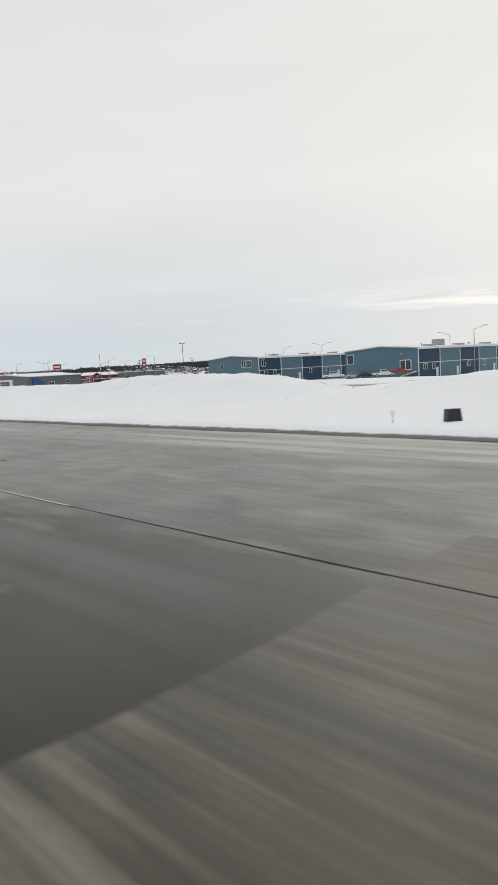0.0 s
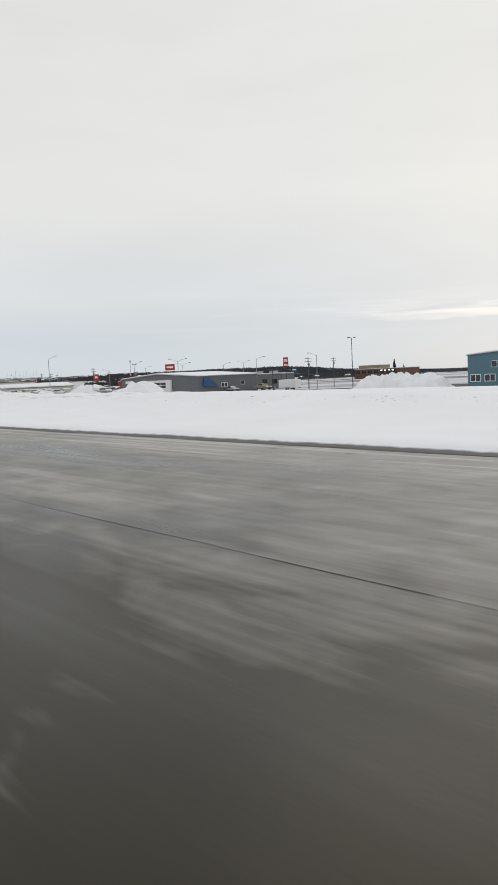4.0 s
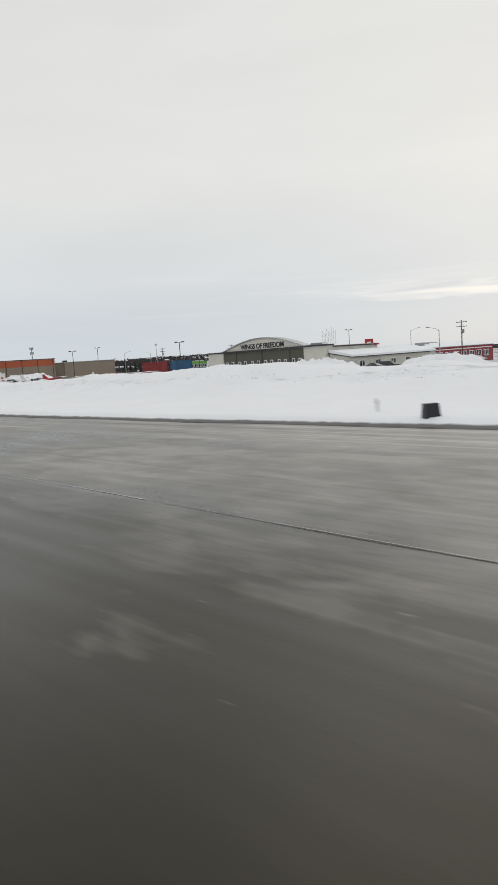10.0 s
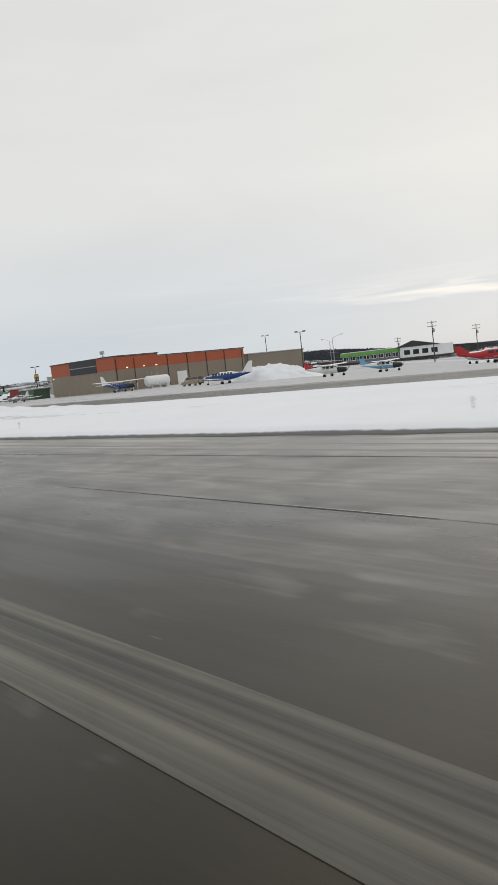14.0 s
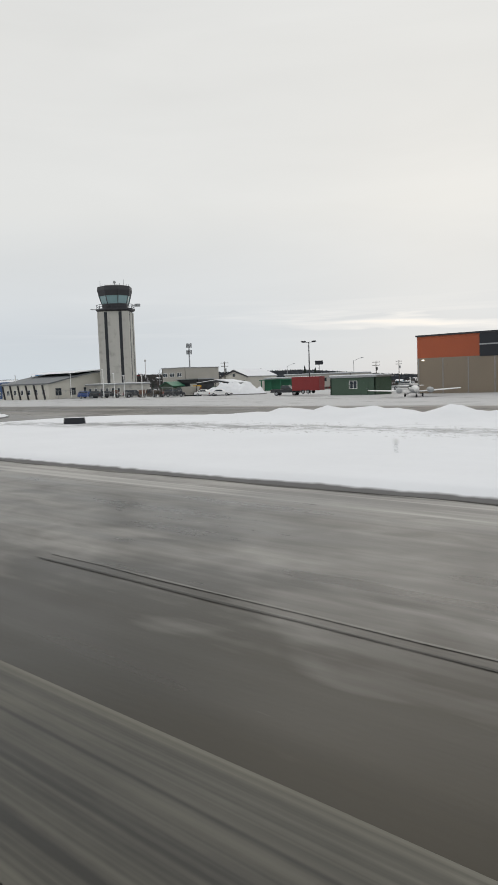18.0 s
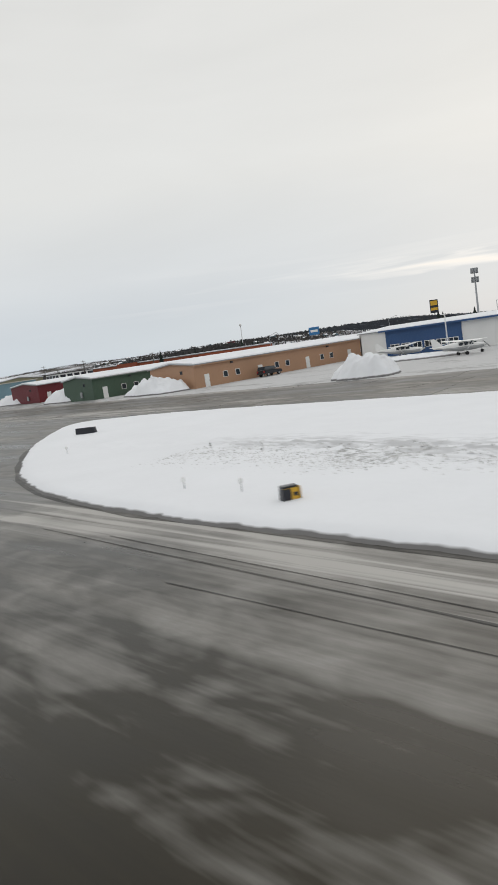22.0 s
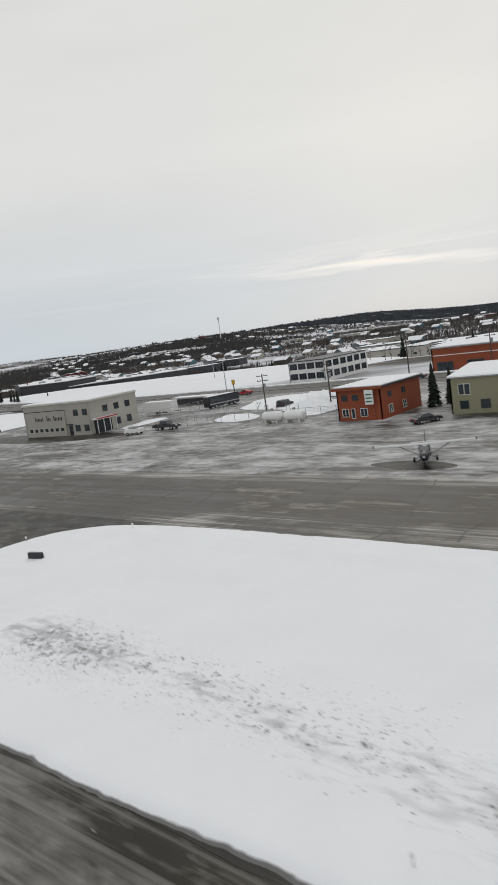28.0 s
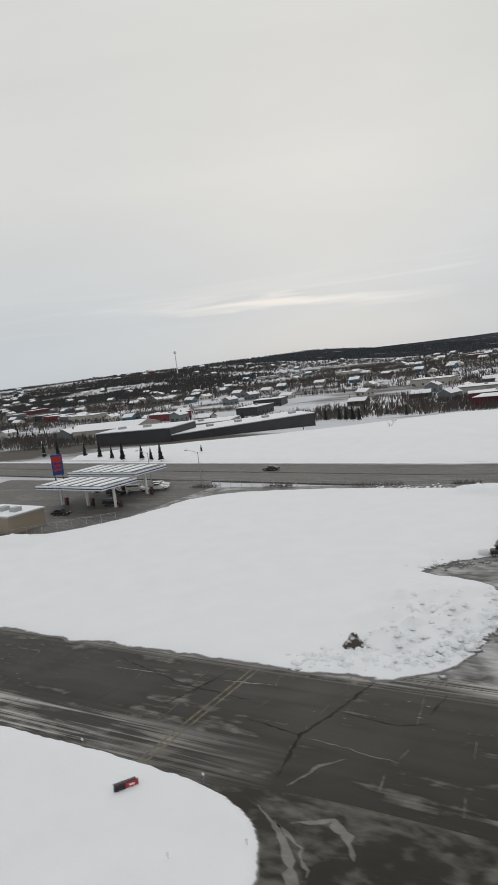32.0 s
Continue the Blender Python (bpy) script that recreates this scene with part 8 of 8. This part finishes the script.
part("body", bev(B(-1.8, 1.8, -0.9, 0.9, 0.4, 1.2), 0.06), WHITE, th)
part("rack", bev(B(-0.8, 0.8, -0.7, 0.7, 1.2, 1.6), 0.05), GALV, th)
wheels(th, (1.1, -1.1), 0.8, 0.3)
# yellow scrap and covered aircraft parts behind the ploughed snow
for k, (x, y, rz, m, lab) in enumerate(((-846, 96, 20, YELSIGN, "yellow plough blade lying in the yard"), (-838, 93, -15, OFFWHITE, "pale stacked boards in the yard"), (-850, 103, 40, YELSIGN, "yellow plough blade lying in the yard"), (-842, 106, 10, BLUEPAINT, "blue covered pallet in the yard"), (-836, 112, 30, DARKMETAL, "dark scrap pile in the yard"), (-848, 122, 5, OFFWHITE, "pale covered boat in the yard"))):
    th = thing("yard_load", lab, "yard load", x, y, 0, rz)
    part("blade" if m is YELSIGN else "stack", prism(bmesh.new(), [(-0.6, 0), (0.6, 0), (0.8, 0.5), (0.3, 1.1), (0.0, 0.7), (-0.5, 0.5)], "x", -3.2, 3.2), m, th)
    part("support", B(-2.6, 2.6, -0.8, 0.8, -0.1, 0.18), BARK, th)
rs = random.Random(91)
for k in range(22):
    vehicle("car" if k % 2 else "suv", -835 + (k % 11) * 5.2 - 30 + rs.uniform(-1, 1), 138 + (k // 11) * 9 + rs.uniform(-1, 1), rs.choice((60, 120)), rs.choice((DARKCAR, SILVER, WHITE, BLUEPAINT, DARKCAR)), "snow-dusted car in the crowded parking yard")

# ---- fences ----
def fence(pts, h=2.1, gap=3.0, label="chain-link fence on thin steel posts"):
    th = thing("fence", label, "fence", *pts[0], 0)
    ox, oy = pts[0]
    post = T([(0, 0, -0.3), (0, 0, h)], 0.045, 5)
    me = bpy.data.meshes.new("post")
    post.to_mesh(me)
    post.free()
    me.materials.append(GALV)
    for (ax, ay), (bx, by) in zip(pts, pts[1:]):
        L = math.hypot(bx - ax, by - ay)
        n = max(1, int(L / gap))
        for k in range(n + 1):
            share("post", me, th, (ax + (bx - ax) * k / n - ox, ay + (by - ay) * k / n - oy, 0))
        part("top_rail", T([(ax - ox, ay - oy, h - 0.03), (bx - ox, by - oy, h - 0.03)], 0.03, 5), GALV, th)
        bm = bmesh.new()
        for i in range(7):
            tube(bm, [(ax - ox, ay - oy, 0.15 + i * 0.28), (bx - ox, by - oy, 0.15 + i * 0.28)], 0.008, 3)
        part("wire_mesh", bm, GALV, th)


fence([(-1106, 149), (-1045, 149.5), (-1000, 148.5)])
fence([(-953.5, 99.5), (-955, 115), (-960, 122)])
fence([(-953, 104), (-936, 104.6), (-921, 106), (-912, 108)])
fence([(-974, 114.5), (-974, 140), (-985, 150)])
fence([(-700, 101), (-664, 103), (-656, 105), (-630, 104)])
fence([(-352, 108), (-338, 107)])
fence([(-1107, 116), (-1122, 101)])

# filling station
th = thing("filling_station", "filling station with two flat snowy canopies", "filling station", -1129, 130, 0, rz=-6)
for cx, cy, w, d, z in ((0, 0, 25, 11, 5.0), (-4, 13.5, 26, 11, 5.6)):
    cn = part("canopy", bev(B(cx - w / 2, cx + w / 2, cy - d / 2, cy + d / 2, z, z + 0.9), 0.05), WHITE, th, "white canopy with dark stripes")
    part("stripe", B(cx - w / 2 - 0.03, cx + w / 2 + 0.03, cy - d / 2 - 0.03, cy + d / 2 + 0.03, z + 0.3, z + 0.55), BLUEPAINT, cn)
    part("canopy_roof", B(cx - w / 2 + 0.4, cx + w / 2 - 0.4, cy - d / 2 + 0.4, cy + d / 2 - 0.4, z + 0.9, z + 0.93), DARKMETAL, cn)
    for k in range(6):
        part("snow_strip", bev(B(cx - w / 2 + 1 + k * 4, cx - w / 2 + 3.4 + k * 4, cy - d / 2 + 0.7, cy + d / 2 - 0.7, z + 0.93, z + 1.08), 0.04), SNOW_ROOF, cn)
    for u in (-w / 2 + 2.5, 0, w / 2 - 2.5):
        part("column", B(cx + u - 0.25, cx + u + 0.25, cy - 0.25, cy + 0.25, -0.2, z), WHITE, th)
        pm = part("fuel_pump", bev(B(cx + u + 1.4, cx + u + 2.2, cy - 0.35, cy + 0.35, -0.1, 1.9), 0.05), DARKMETAL, th)
        part("pump_panel", B(cx + u + 1.5, cx + u + 2.1, cy - 0.38, cy - 0.34, 1.1, 1.7), REDPAINT, pm)
th = thing("station_kiosk", "tan kiosk with a flat roof and rooftop boxes", "kiosk", -1126, 104, 0, rz=-6)
shell(th, 16, 9, 3.6, 0, TAUPE_S, ridge="x")
for k in range(3):
    part("rooftop_unit", bev(B(-13 + k * 4.5, -11 + k * 4.5, 3, 5, 3.9, 5.0), 0.08), GALV, th)
slab("forecourt", "dark wet forecourt of the filling station", [(-1108, 112), (-1106, 150), (-1112, 158), (-1200, 165), (-1200, 98), (-1124, 98)], -0.4, 0.02, ROADM)


def traffic_signal(x, y, rz, reach):
    th = thing("traffic_signal", "dark traffic signal gantry with hanging heads", "traffic signal", x, y, 0, rz, group="traffic signals")
    part("pole", T([(0, 0, -0.4), (0, 0, 7.6)], [0.18, 0.13], 8), DARKMETAL, th)
    arm = part("arm", T([(0, 0, 7.2), (reach, 0, 7.5)], [0.12, 0.07], 6), DARKMETAL, th)
    for u in (0.35, 0.65, 0.97):
        part("signal_head", bev(B(reach * u - 0.25, reach * u + 0.25, -0.3, 0.2, 6.7, 8.1), 0.05), BLACKBAND, arm)
    part("cabinet", bev(B(-0.4, 0.4, 0.4, 1.0, -0.3, 1.5), 0.04), GALV, th)


traffic_signal(-343, 172, 0, 13)
traffic_signal(-330, 184, 20, 11)
traffic_signal(-276, 182, 15, 12)

# ---- trees ----
def spruce_mesh(seed, h):
    rs = random.Random(seed)
    v, f = [], []
    tiers = 13
    for i in range(tiers):
        z = h * (0.08 + 0.9 * i / tiers)
        r = h * 0.19 * (1 - i / tiers) ** 0.85 + 0.12
        for k in range(9):
            a = 6.283 * k / 9 + i * 0.7 + rs.uniform(-0.25, 0.25)
            rr, w = r * rs.uniform(0.65, 1.15), 0.34 * r * rs.uniform(0.7, 1.2) + 0.05
            ca, sa = math.cos(a), math.sin(a)
            n = len(v)
            up = h * 0.085
            v += [(0.03 * ca, 0.03 * sa, z + up), (0.55 * rr * ca - w * sa, 0.55 * rr * sa + w * ca, z + up * 0.25), (rr * ca, rr * sa, z - up * rs.uniform(0.2, 0.6)), (0.55 * rr * ca + w * sa, 0.55 * rr * sa - w * ca, z + up * 0.25), (0.5 * rr * ca, 0.5 * rr * sa, z - up * 0.45)]
            f += [(n, n + 1, n + 2), (n, n + 2, n + 3), (n, n + 4, n + 1), (n + 1, n + 4, n + 2), (n + 2, n + 4, n + 3), (n + 3, n + 4, n)]
    me = bpy.data.meshes.new("crown")
    me.from_pydata(v, [], f)
    me.materials.append(SPRUCE)
    return me


def spruce(x, y, h, seed):
    z = float(far_flat(np.array(x), np.array(y))) + 0.4
    th = thing("spruce_tree", "dark green spruce standing in snow", "spruce", x, y, z, seed * 50, group="spruce trees")
    key = ("spruce", seed % 4)
    if key not in MESHES:
        MESHES[key] = spruce_mesh(seed % 4, 10)
        t = bpy.data.meshes.new("trunk")
        b = T([(0, 0, -0.8), (0, 0, 9.6)], [0.16, 0.03], 6)
        b.to_mesh(t)
        b.free()
        t.materials.append(BARK)
        MESHES[("trunk", seed % 4)] = t
    s = h / 10
    share("crown", MESHES[key], th, scale=(s, s, s))
    share("trunk", MESHES[("trunk", seed % 4)], th, scale=(s, s, s))


def bare_tree_meshes(seed, h):
    rs = random.Random(seed)
    limbs, twigs = bmesh.new(), bmesh.new()

    def grow(p, d, L, r, depth):
        q = [p]
        for _ in range(3):
            d = (d + Vector((rs.uniform(-0.2, 0.2), rs.uniform(-0.2, 0.2), rs.uniform(0.0, 0.18)))).normalized()
            q.append(q[-1] + d * L / 3)
        bm = limbs if depth < 2 else twigs
        tube(bm, [tuple(a) for a in q], [r, r * 0.85, r * 0.7, r * 0.5], 5 if depth < 2 else 3)
        if depth == 4:
            return
        for _ in range(rs.randint(3, 4) if depth < 3 else 3):
            k = rs.choice((1, 2, 3, 3))
            e = (d + Vector((rs.uniform(-1, 1), rs.uniform(-1, 1), rs.uniform(-0.1, 0.8)))).normalized()
            grow(q[k], e, L * rs.uniform(0.5, 0.75), r * 0.5, depth + 1)
    grow(Vector((0, 0, -0.4)), Vector((0, 0, 1)), h * 0.38, h * 0.018, 0)
    out = []
    for nm, b, m in (("trunk", limbs, BARK), ("crown", twigs, TWIG)):
        me = bpy.data.meshes.new(nm)
        b.to_mesh(me)
        b.free()
        me.materials.append(m)
        out.append(me)
    return out


def bare_tree(x, y, h, seed, label="bare leafless tree with fine twigs"):
    key = ("bare", seed % 4)
    if key not in MESHES:
        MESHES[key] = bare_tree_meshes(seed % 4 + 7, 8)
    z = float(far_flat(np.array(x), np.array(y))) + 0.4
    th = thing("bare_tree", label, "tree", x, y, z, seed * 67, group="bare trees")
    s = h / 8
    for me in MESHES[key]:
        share(me.name.split(".")[0], me, th, scale=(s, s, s))


for k, (x, y, h) in enumerate(((-455, 495, 15), (-447, 497, 10), (-906.6, 113.5, 7.6), (-904.8, 116, 6.4), (-1160, 196, 11), (-1166, 198, 8), (-1172, 200, 10), (-1181, 200, 12), (-1150, 206, 6), (-1190, 204, 9), (-1200, 208, 11), (-1212, 212, 10), (-1225, 210, 13), (-1240, 216, 11),
                               (-760, 330, 15), (-768, 345, 14), (-775, 340, 17), (-783, 350, 14), (-800, 330, 16), (-808, 345, 15), (-825, 350, 17), (-850, 330, 15), (-862, 345, 17), (-838, 340, 16), (-815, 335, 14), (-700, 340, 9), (-905, 300, 9), (-915, 320, 10), (-868, 165, 9), (-990, 260, 9), (-955, 245, 8), (-940, 255, 9), (-1146, 330, 7), (-1152, 336, 8), (-1158, 341, 7), (-1164, 346, 8), (-1175, 352, 7), (-906, 242, 11), (-906, 249, 9), (-899, 246, 10), (-926, 229, 9), (-927, 235, 8), (-904, 270, 8))):
    spruce(x, y, h * (0.55 if x < -1148 and y < 220 else 1), k)
for k, (x, y, h) in enumerate(((-674, 382, 15), (-690, 400, 12), (-748, 265, 12), (-756, 272, 13), (-762, 266, 11), (-735, 300, 10), (-772, 290, 12), (-1000, 212, 8), (-1003, 220, 7), (-1001, 228, 8), (-999, 236, 7), (-1003, 244, 8), (-1000, 252, 7), (-998, 260, 8), (-1001, 270, 8), (-998, 282, 8), (-1000, 294, 7), (-945, 215, 7), (-950, 120, 3.5), (-940, 133, 3), (-963, 122, 2.5), (-1030, 69, 2.2), (-1032, 70, 1.8), (-1029, 71, 1.6), (-1095, 240, 6), (-1140, 262, 6), (-1060, 335, 7), (-870, 300, 9), (-880, 310, 8), (-500, 300, 10), (-470, 320, 9), (-420, 260, 8), (-905, 140, 6), (-925, 118, 3), (-861, 295, 9), (-843, 288, 16), (-845, 296, 13), (-836, 292, 14), (-836, 299, 16), (-893, 291, 8))):
    bare_tree(x, y, h, k, "leafless shrub poking through the snow" if h < 3.6 else "bare leafless tree with fine twigs")

# grassy brush along the road fence
rs = random.Random(33)
v, f = [], []
for x0, x1 in ((-1090, -1083), (-1068, -1056), (-1112, -1104), (-1046, -1040)):
    for i in range(260):
        x, y, h = rs.uniform(x0, x1), 149.5 + rs.gauss(0, 0.7), rs.uniform(0.4, 1.2)
        n = len(v)
        v += [(x - 0.03, y, 0.1), (x + 0.03, y + 0.02, 0.1), (x + rs.uniform(-0.25, 0.25), y + rs.uniform(-0.2, 0.2), h), (x, y + 0.05, 0.1)]
        f += [(n, n + 1, n + 2), (n + 1, n + 3, n + 2), (n + 3, n, n + 2)]
me = bpy.data.meshes.new("dry_grass")
me.from_pydata(v, [], f)
me.materials.append(BRUSH)
tagged(new("dry_grass", me), "dry brown grass along the road fence", "grass", kind="stuff")

# ---- town beyond the airfield ----
def house_proto(w, d, h, rh, wall, label, ridge, flat=False):
    th = thing("house" if not flat else "store", label, "house" if not flat else "store", 0, 0, 0, group="houses in the town" if not flat else "stores in the town")
    shell(th, w, d, h, 0 if flat else rh, wall, ridge="x" if flat else ridge, base=-3.0, over=0.5, roof=DARKMETAL)
    n = int(w / 4.2)
    for k in range(min(n, 4)):
        part("window", B(-w + 1.4 + k * w / min(n, 4), -w + 3.2 + k * w / min(n, 4), -0.05, 0.02, 1.0, 2.2), GLASS, th)
    for k in range(2):
        part("window", B(-0.02, 0.05, 1.6 + k * d * 0.5, 3.2 + k * d * 0.5, 1.0, 2.2), GLASS, th)
    door(th, "f", -w + 3.4, 0.95, 2.1, 0.0, DARKMETAL)
    if not flat:
        part("chimney", B(-w * 0.35, -w * 0.35 + 0.6, d * 0.55, d * 0.55 + 0.6, h, h + rh + 0.9), BRICKRED, th)
    else:
        part("rooftop_unit", bev(B(-w * 0.5, -w * 0.5 + 2.2, d * 0.4, d * 0.4 + 2, h + 0.3, h + 1.6), 0.08), GALV, th)
    return th


PROTO = [house_proto(12, 9, 3.2, 2.2, BEIGE_S, "small beige house with a snowy gable roof", "x"), house_proto(10, 11, 4.8, 2.4, GREY_S, "grey two-storey house with a snowy gable roof", "y"), house_proto(13, 8, 3.0, 1.9, BARK, "dark brown house with a snowy gable roof", "x"),
         house_proto(11, 9, 3.4, 2.4, BLUE_L, "blue-grey house with a snowy gable roof", "x"), house_proto(9, 12, 3.4, 2.2, OFFWHITE, "cream house with a snowy gable roof", "y"),
         house_proto(34, 20, 5.2, 0, BEIGE_S, "long flat-roofed store with snow on top", "x", True), house_proto(26, 16, 4.6, 0, GREY_S, "grey flat-roofed store with snow on top", "x", True), house_proto(30, 18, 5.0, 0, RED_S, "red flat-roofed store with snow on top", "x", True), house_proto(24, 18, 5.5, 0, DARKMETAL, "dark flat-roofed store with snow on top", "x", True)]
rs = random.Random(5)
spots = [(-1030, 360, 5), (-1075, 380, 7), (-1000, 380, 5), (-955, 270, 6), (-930, 300, 5), (-900, 260, 8), (-1010, 430, 5), (-1090, 430, 7)]
used = []


def town_ok(x, y, gap):
    if y < 235 or (x > -995 and y < 260):
        return False
    if -1260 < x < -985 and y < 352:
        return False
    return all(abs(x - a) > gap or abs(y - b) > gap * 0.9 for a, b in used)


for i in range(6000):
    if len(spots) > 190:
        break
    t = rs.random()
    y = 240 + 1150 * t ** 1.3
    x = -1000 - 0.85 * (y - 240) + rs.uniform(-0.75, 0.75) * (300 + y * 0.55)
    big = rs.random() < (0.55 if y < 520 else 0.08)
    if town_ok(x, y, 46 if big else 20) and wave(np.array(x), np.array(y), 51, 380, 2) > -0.35:
        used.append((x, y))
        spots.append((x, y, rs.randint(5, 8) if big else rs.randint(0, 4)))
for x, y, k in spots:
    o = copy_thing(PROTO[k], pose(x, y, float(far_flat(np.array(x), np.array(y))) + 0.3, 0, 0, rs.choice((0, 0, 90, -18, 12)) + rs.uniform(-4, 4)))
for o in PROTO:
    o.matrix_basis = pose(-1300 - 40 * PROTO.index(o), 420 + 18 * PROTO.index(o), -10.5)


# ---- woods, joined ----
def woods(name, label, n, seed, region, draw, material):
    rs = random.Random(seed)
    v, f = [], []
    pts = np.array([region(rs) for i in range(n * 4)])
    X, Y = pts[:, 0], pts[:, 1]
    belt = wave(X * 0.30 + Y * 0.1, 1.5 * (Y - X * 0.25), seed, 210, 3)
    ground_z = far_flat(X, Y)
    got = 0
    for x, y, belt_here, z in np.stack([X, Y, belt, ground_z], 1).tolist():
        if got >= n:
            break
        if y < 240 or (-1260 < x < -985 and y < 356) or (x > -985 and y < 262):
            continue
        if name == "hill_woods" and x > -1150 - 0.3 * (y - 950):
            continue
        if belt_here < (0.05 if name == "mixed_woods" else -0.12 if name == "bare_woods" else -0.35):
            continue
        draw(rs, v, f, x, y, z)
        got += 1
    me = bpy.data.meshes.new(name)
    me.from_pydata(v, [], f)
    me.materials.append(material)
    return tagged(new(name, me), label, "woods", kind="stuff")


def stems(rs, v, f, x, y, z):
    h = rs.uniform(2.6, 7)
    for k in range(7):
        a, lean = rs.uniform(0, 6.28), rs.uniform(0.5, 2.4)
        bx, by = x + rs.uniform(-2.5, 2.5), y + rs.uniform(-2.5, 2.5)
        tx, ty, th_ = bx + lean * math.cos(a), by + lean * math.sin(a), z + h * rs.uniform(0.6, 1.0)
        w = 0.10
        n = len(v)
        v += [(bx - w, by, z - 0.5), (bx + w, by - w, z - 0.5), (bx, by + w, z - 0.5), (tx, ty, th_), (bx + 0.5 * (tx - bx) + w * 2.2, by + 0.5 * (ty - by), z + h * 0.45), (bx + 0.5 * (tx - bx) - w * 2.2, by + 0.5 * (ty - by) + w, z + h * 0.5)]
        f += [(n, n + 1, n + 4), (n + 1, n + 2, n + 4), (n + 2, n + 5, n + 4), (n, n + 5, n + 2), (n, n + 4, n + 5), (n + 4, n + 3, n + 5), (n + 5, n + 3, n + 4)]


def conifer(rs, v, f, x, y, z):
    h = rs.uniform(3.0, 7.5)
    for t in range(3):
        r, z0, z1 = h * 0.17 * (1 - 0.28 * t), z + h * (0.08 + 0.27 * t), z + h * (0.52 + 0.24 * t)
        n = len(v)
        for k in range(6):
            a = 6.283 * k / 6 + rs.uniform(-0.3, 0.3)
            q = r * rs.uniform(0.7, 1.2)
            v.append((x + q * math.cos(a), y + q * math.sin(a), z0 + rs.uniform(-0.4, 0.4)))
        v.append((x, y, z1))
        f += [(n + k, n + (k + 1) % 6, n + 6) for k in range(6)]


def low_conifer(rs, v, f, x, y, z):
    h = rs.uniform(2.0, 4.4)
    for r, z0, z1 in ((h * 0.6, z - 0.3, z + h * 0.6), (h * 0.36, z + h * 0.3, z + h)):
        n = len(v)
        for k in range(6):
            a = 6.283 * k / 6 + rs.uniform(-0.3, 0.3)
            q = r * rs.uniform(0.7, 1.2)
            v.append((x + q * math.cos(a), y + q * math.sin(a), z0 + rs.uniform(-0.3, 0.3)))
        v.append((x, y, z1))
        f += [(n + k, n + (k + 1) % 6, n + 6) for k in range(6)]


def mid_region(rs):
    y = 250 + 1150 * rs.random() ** 1.1
    return -1000 - 0.85 * (y - 240) + rs.uniform(-1.25, 0.8) * (330 + y * 0.6), y


def far_region(rs):
    y = 1350 + 900 * rs.random()
    return -1000 - 0.8 * y + rs.uniform(-1.5, 1.1) * (650 + y * 0.5), y


woods("bare_woods", "brown belts of bare birch and brush among the houses", 24000, 61, mid_region, stems, BRUSH)
woods("mixed_woods", "scattered dark conifers among the houses", 1100, 63, mid_region, conifer, SPRUCE)
woods("hill_woods", "dark conifer woods over the far hills", 13500, 62, far_region, low_conifer, mat("far_woods", (0.030, 0.036, 0.043), 0.9, 0.5, 0.05, bump=0))


def dark_region(rs):
    a, d = radians(rs.triangular(30, 66, 46)), rs.triangular(1150, 1800, 1300)
    return -980 - d * math.sin(a), d * math.cos(a)


def tall_conifer(rs, v, f, x, y, z):
    h = rs.uniform(2.5, 6.5)
    for t in range(3):
        r, z0, z1 = h * (0.7, 0.42, 0.2)[t], z + h * (0.08 + 0.27 * t), z + h * (0.52 + 0.24 * t)
        n = len(v)
        for k in range(6):
            a = 6.283 * k / 6 + rs.uniform(-0.3, 0.3)
            q = r * rs.uniform(0.7, 1.2)
            v.append((x + q * math.cos(a), y + q * math.sin(a), z0 + rs.uniform(-0.4, 0.4)))
        v.append((x, y, z1))
        f += [(n + k, n + (k + 1) % 6, n + 6) for k in range(6)]


woods("dark_woods", "dark mixed woods along the foot of the hill", 9000, 64, dark_region, tall_conifer, mat("dark_foot_woods", (0.042, 0.041, 0.041), 0.9, 0.5, 0.05, bump=0))
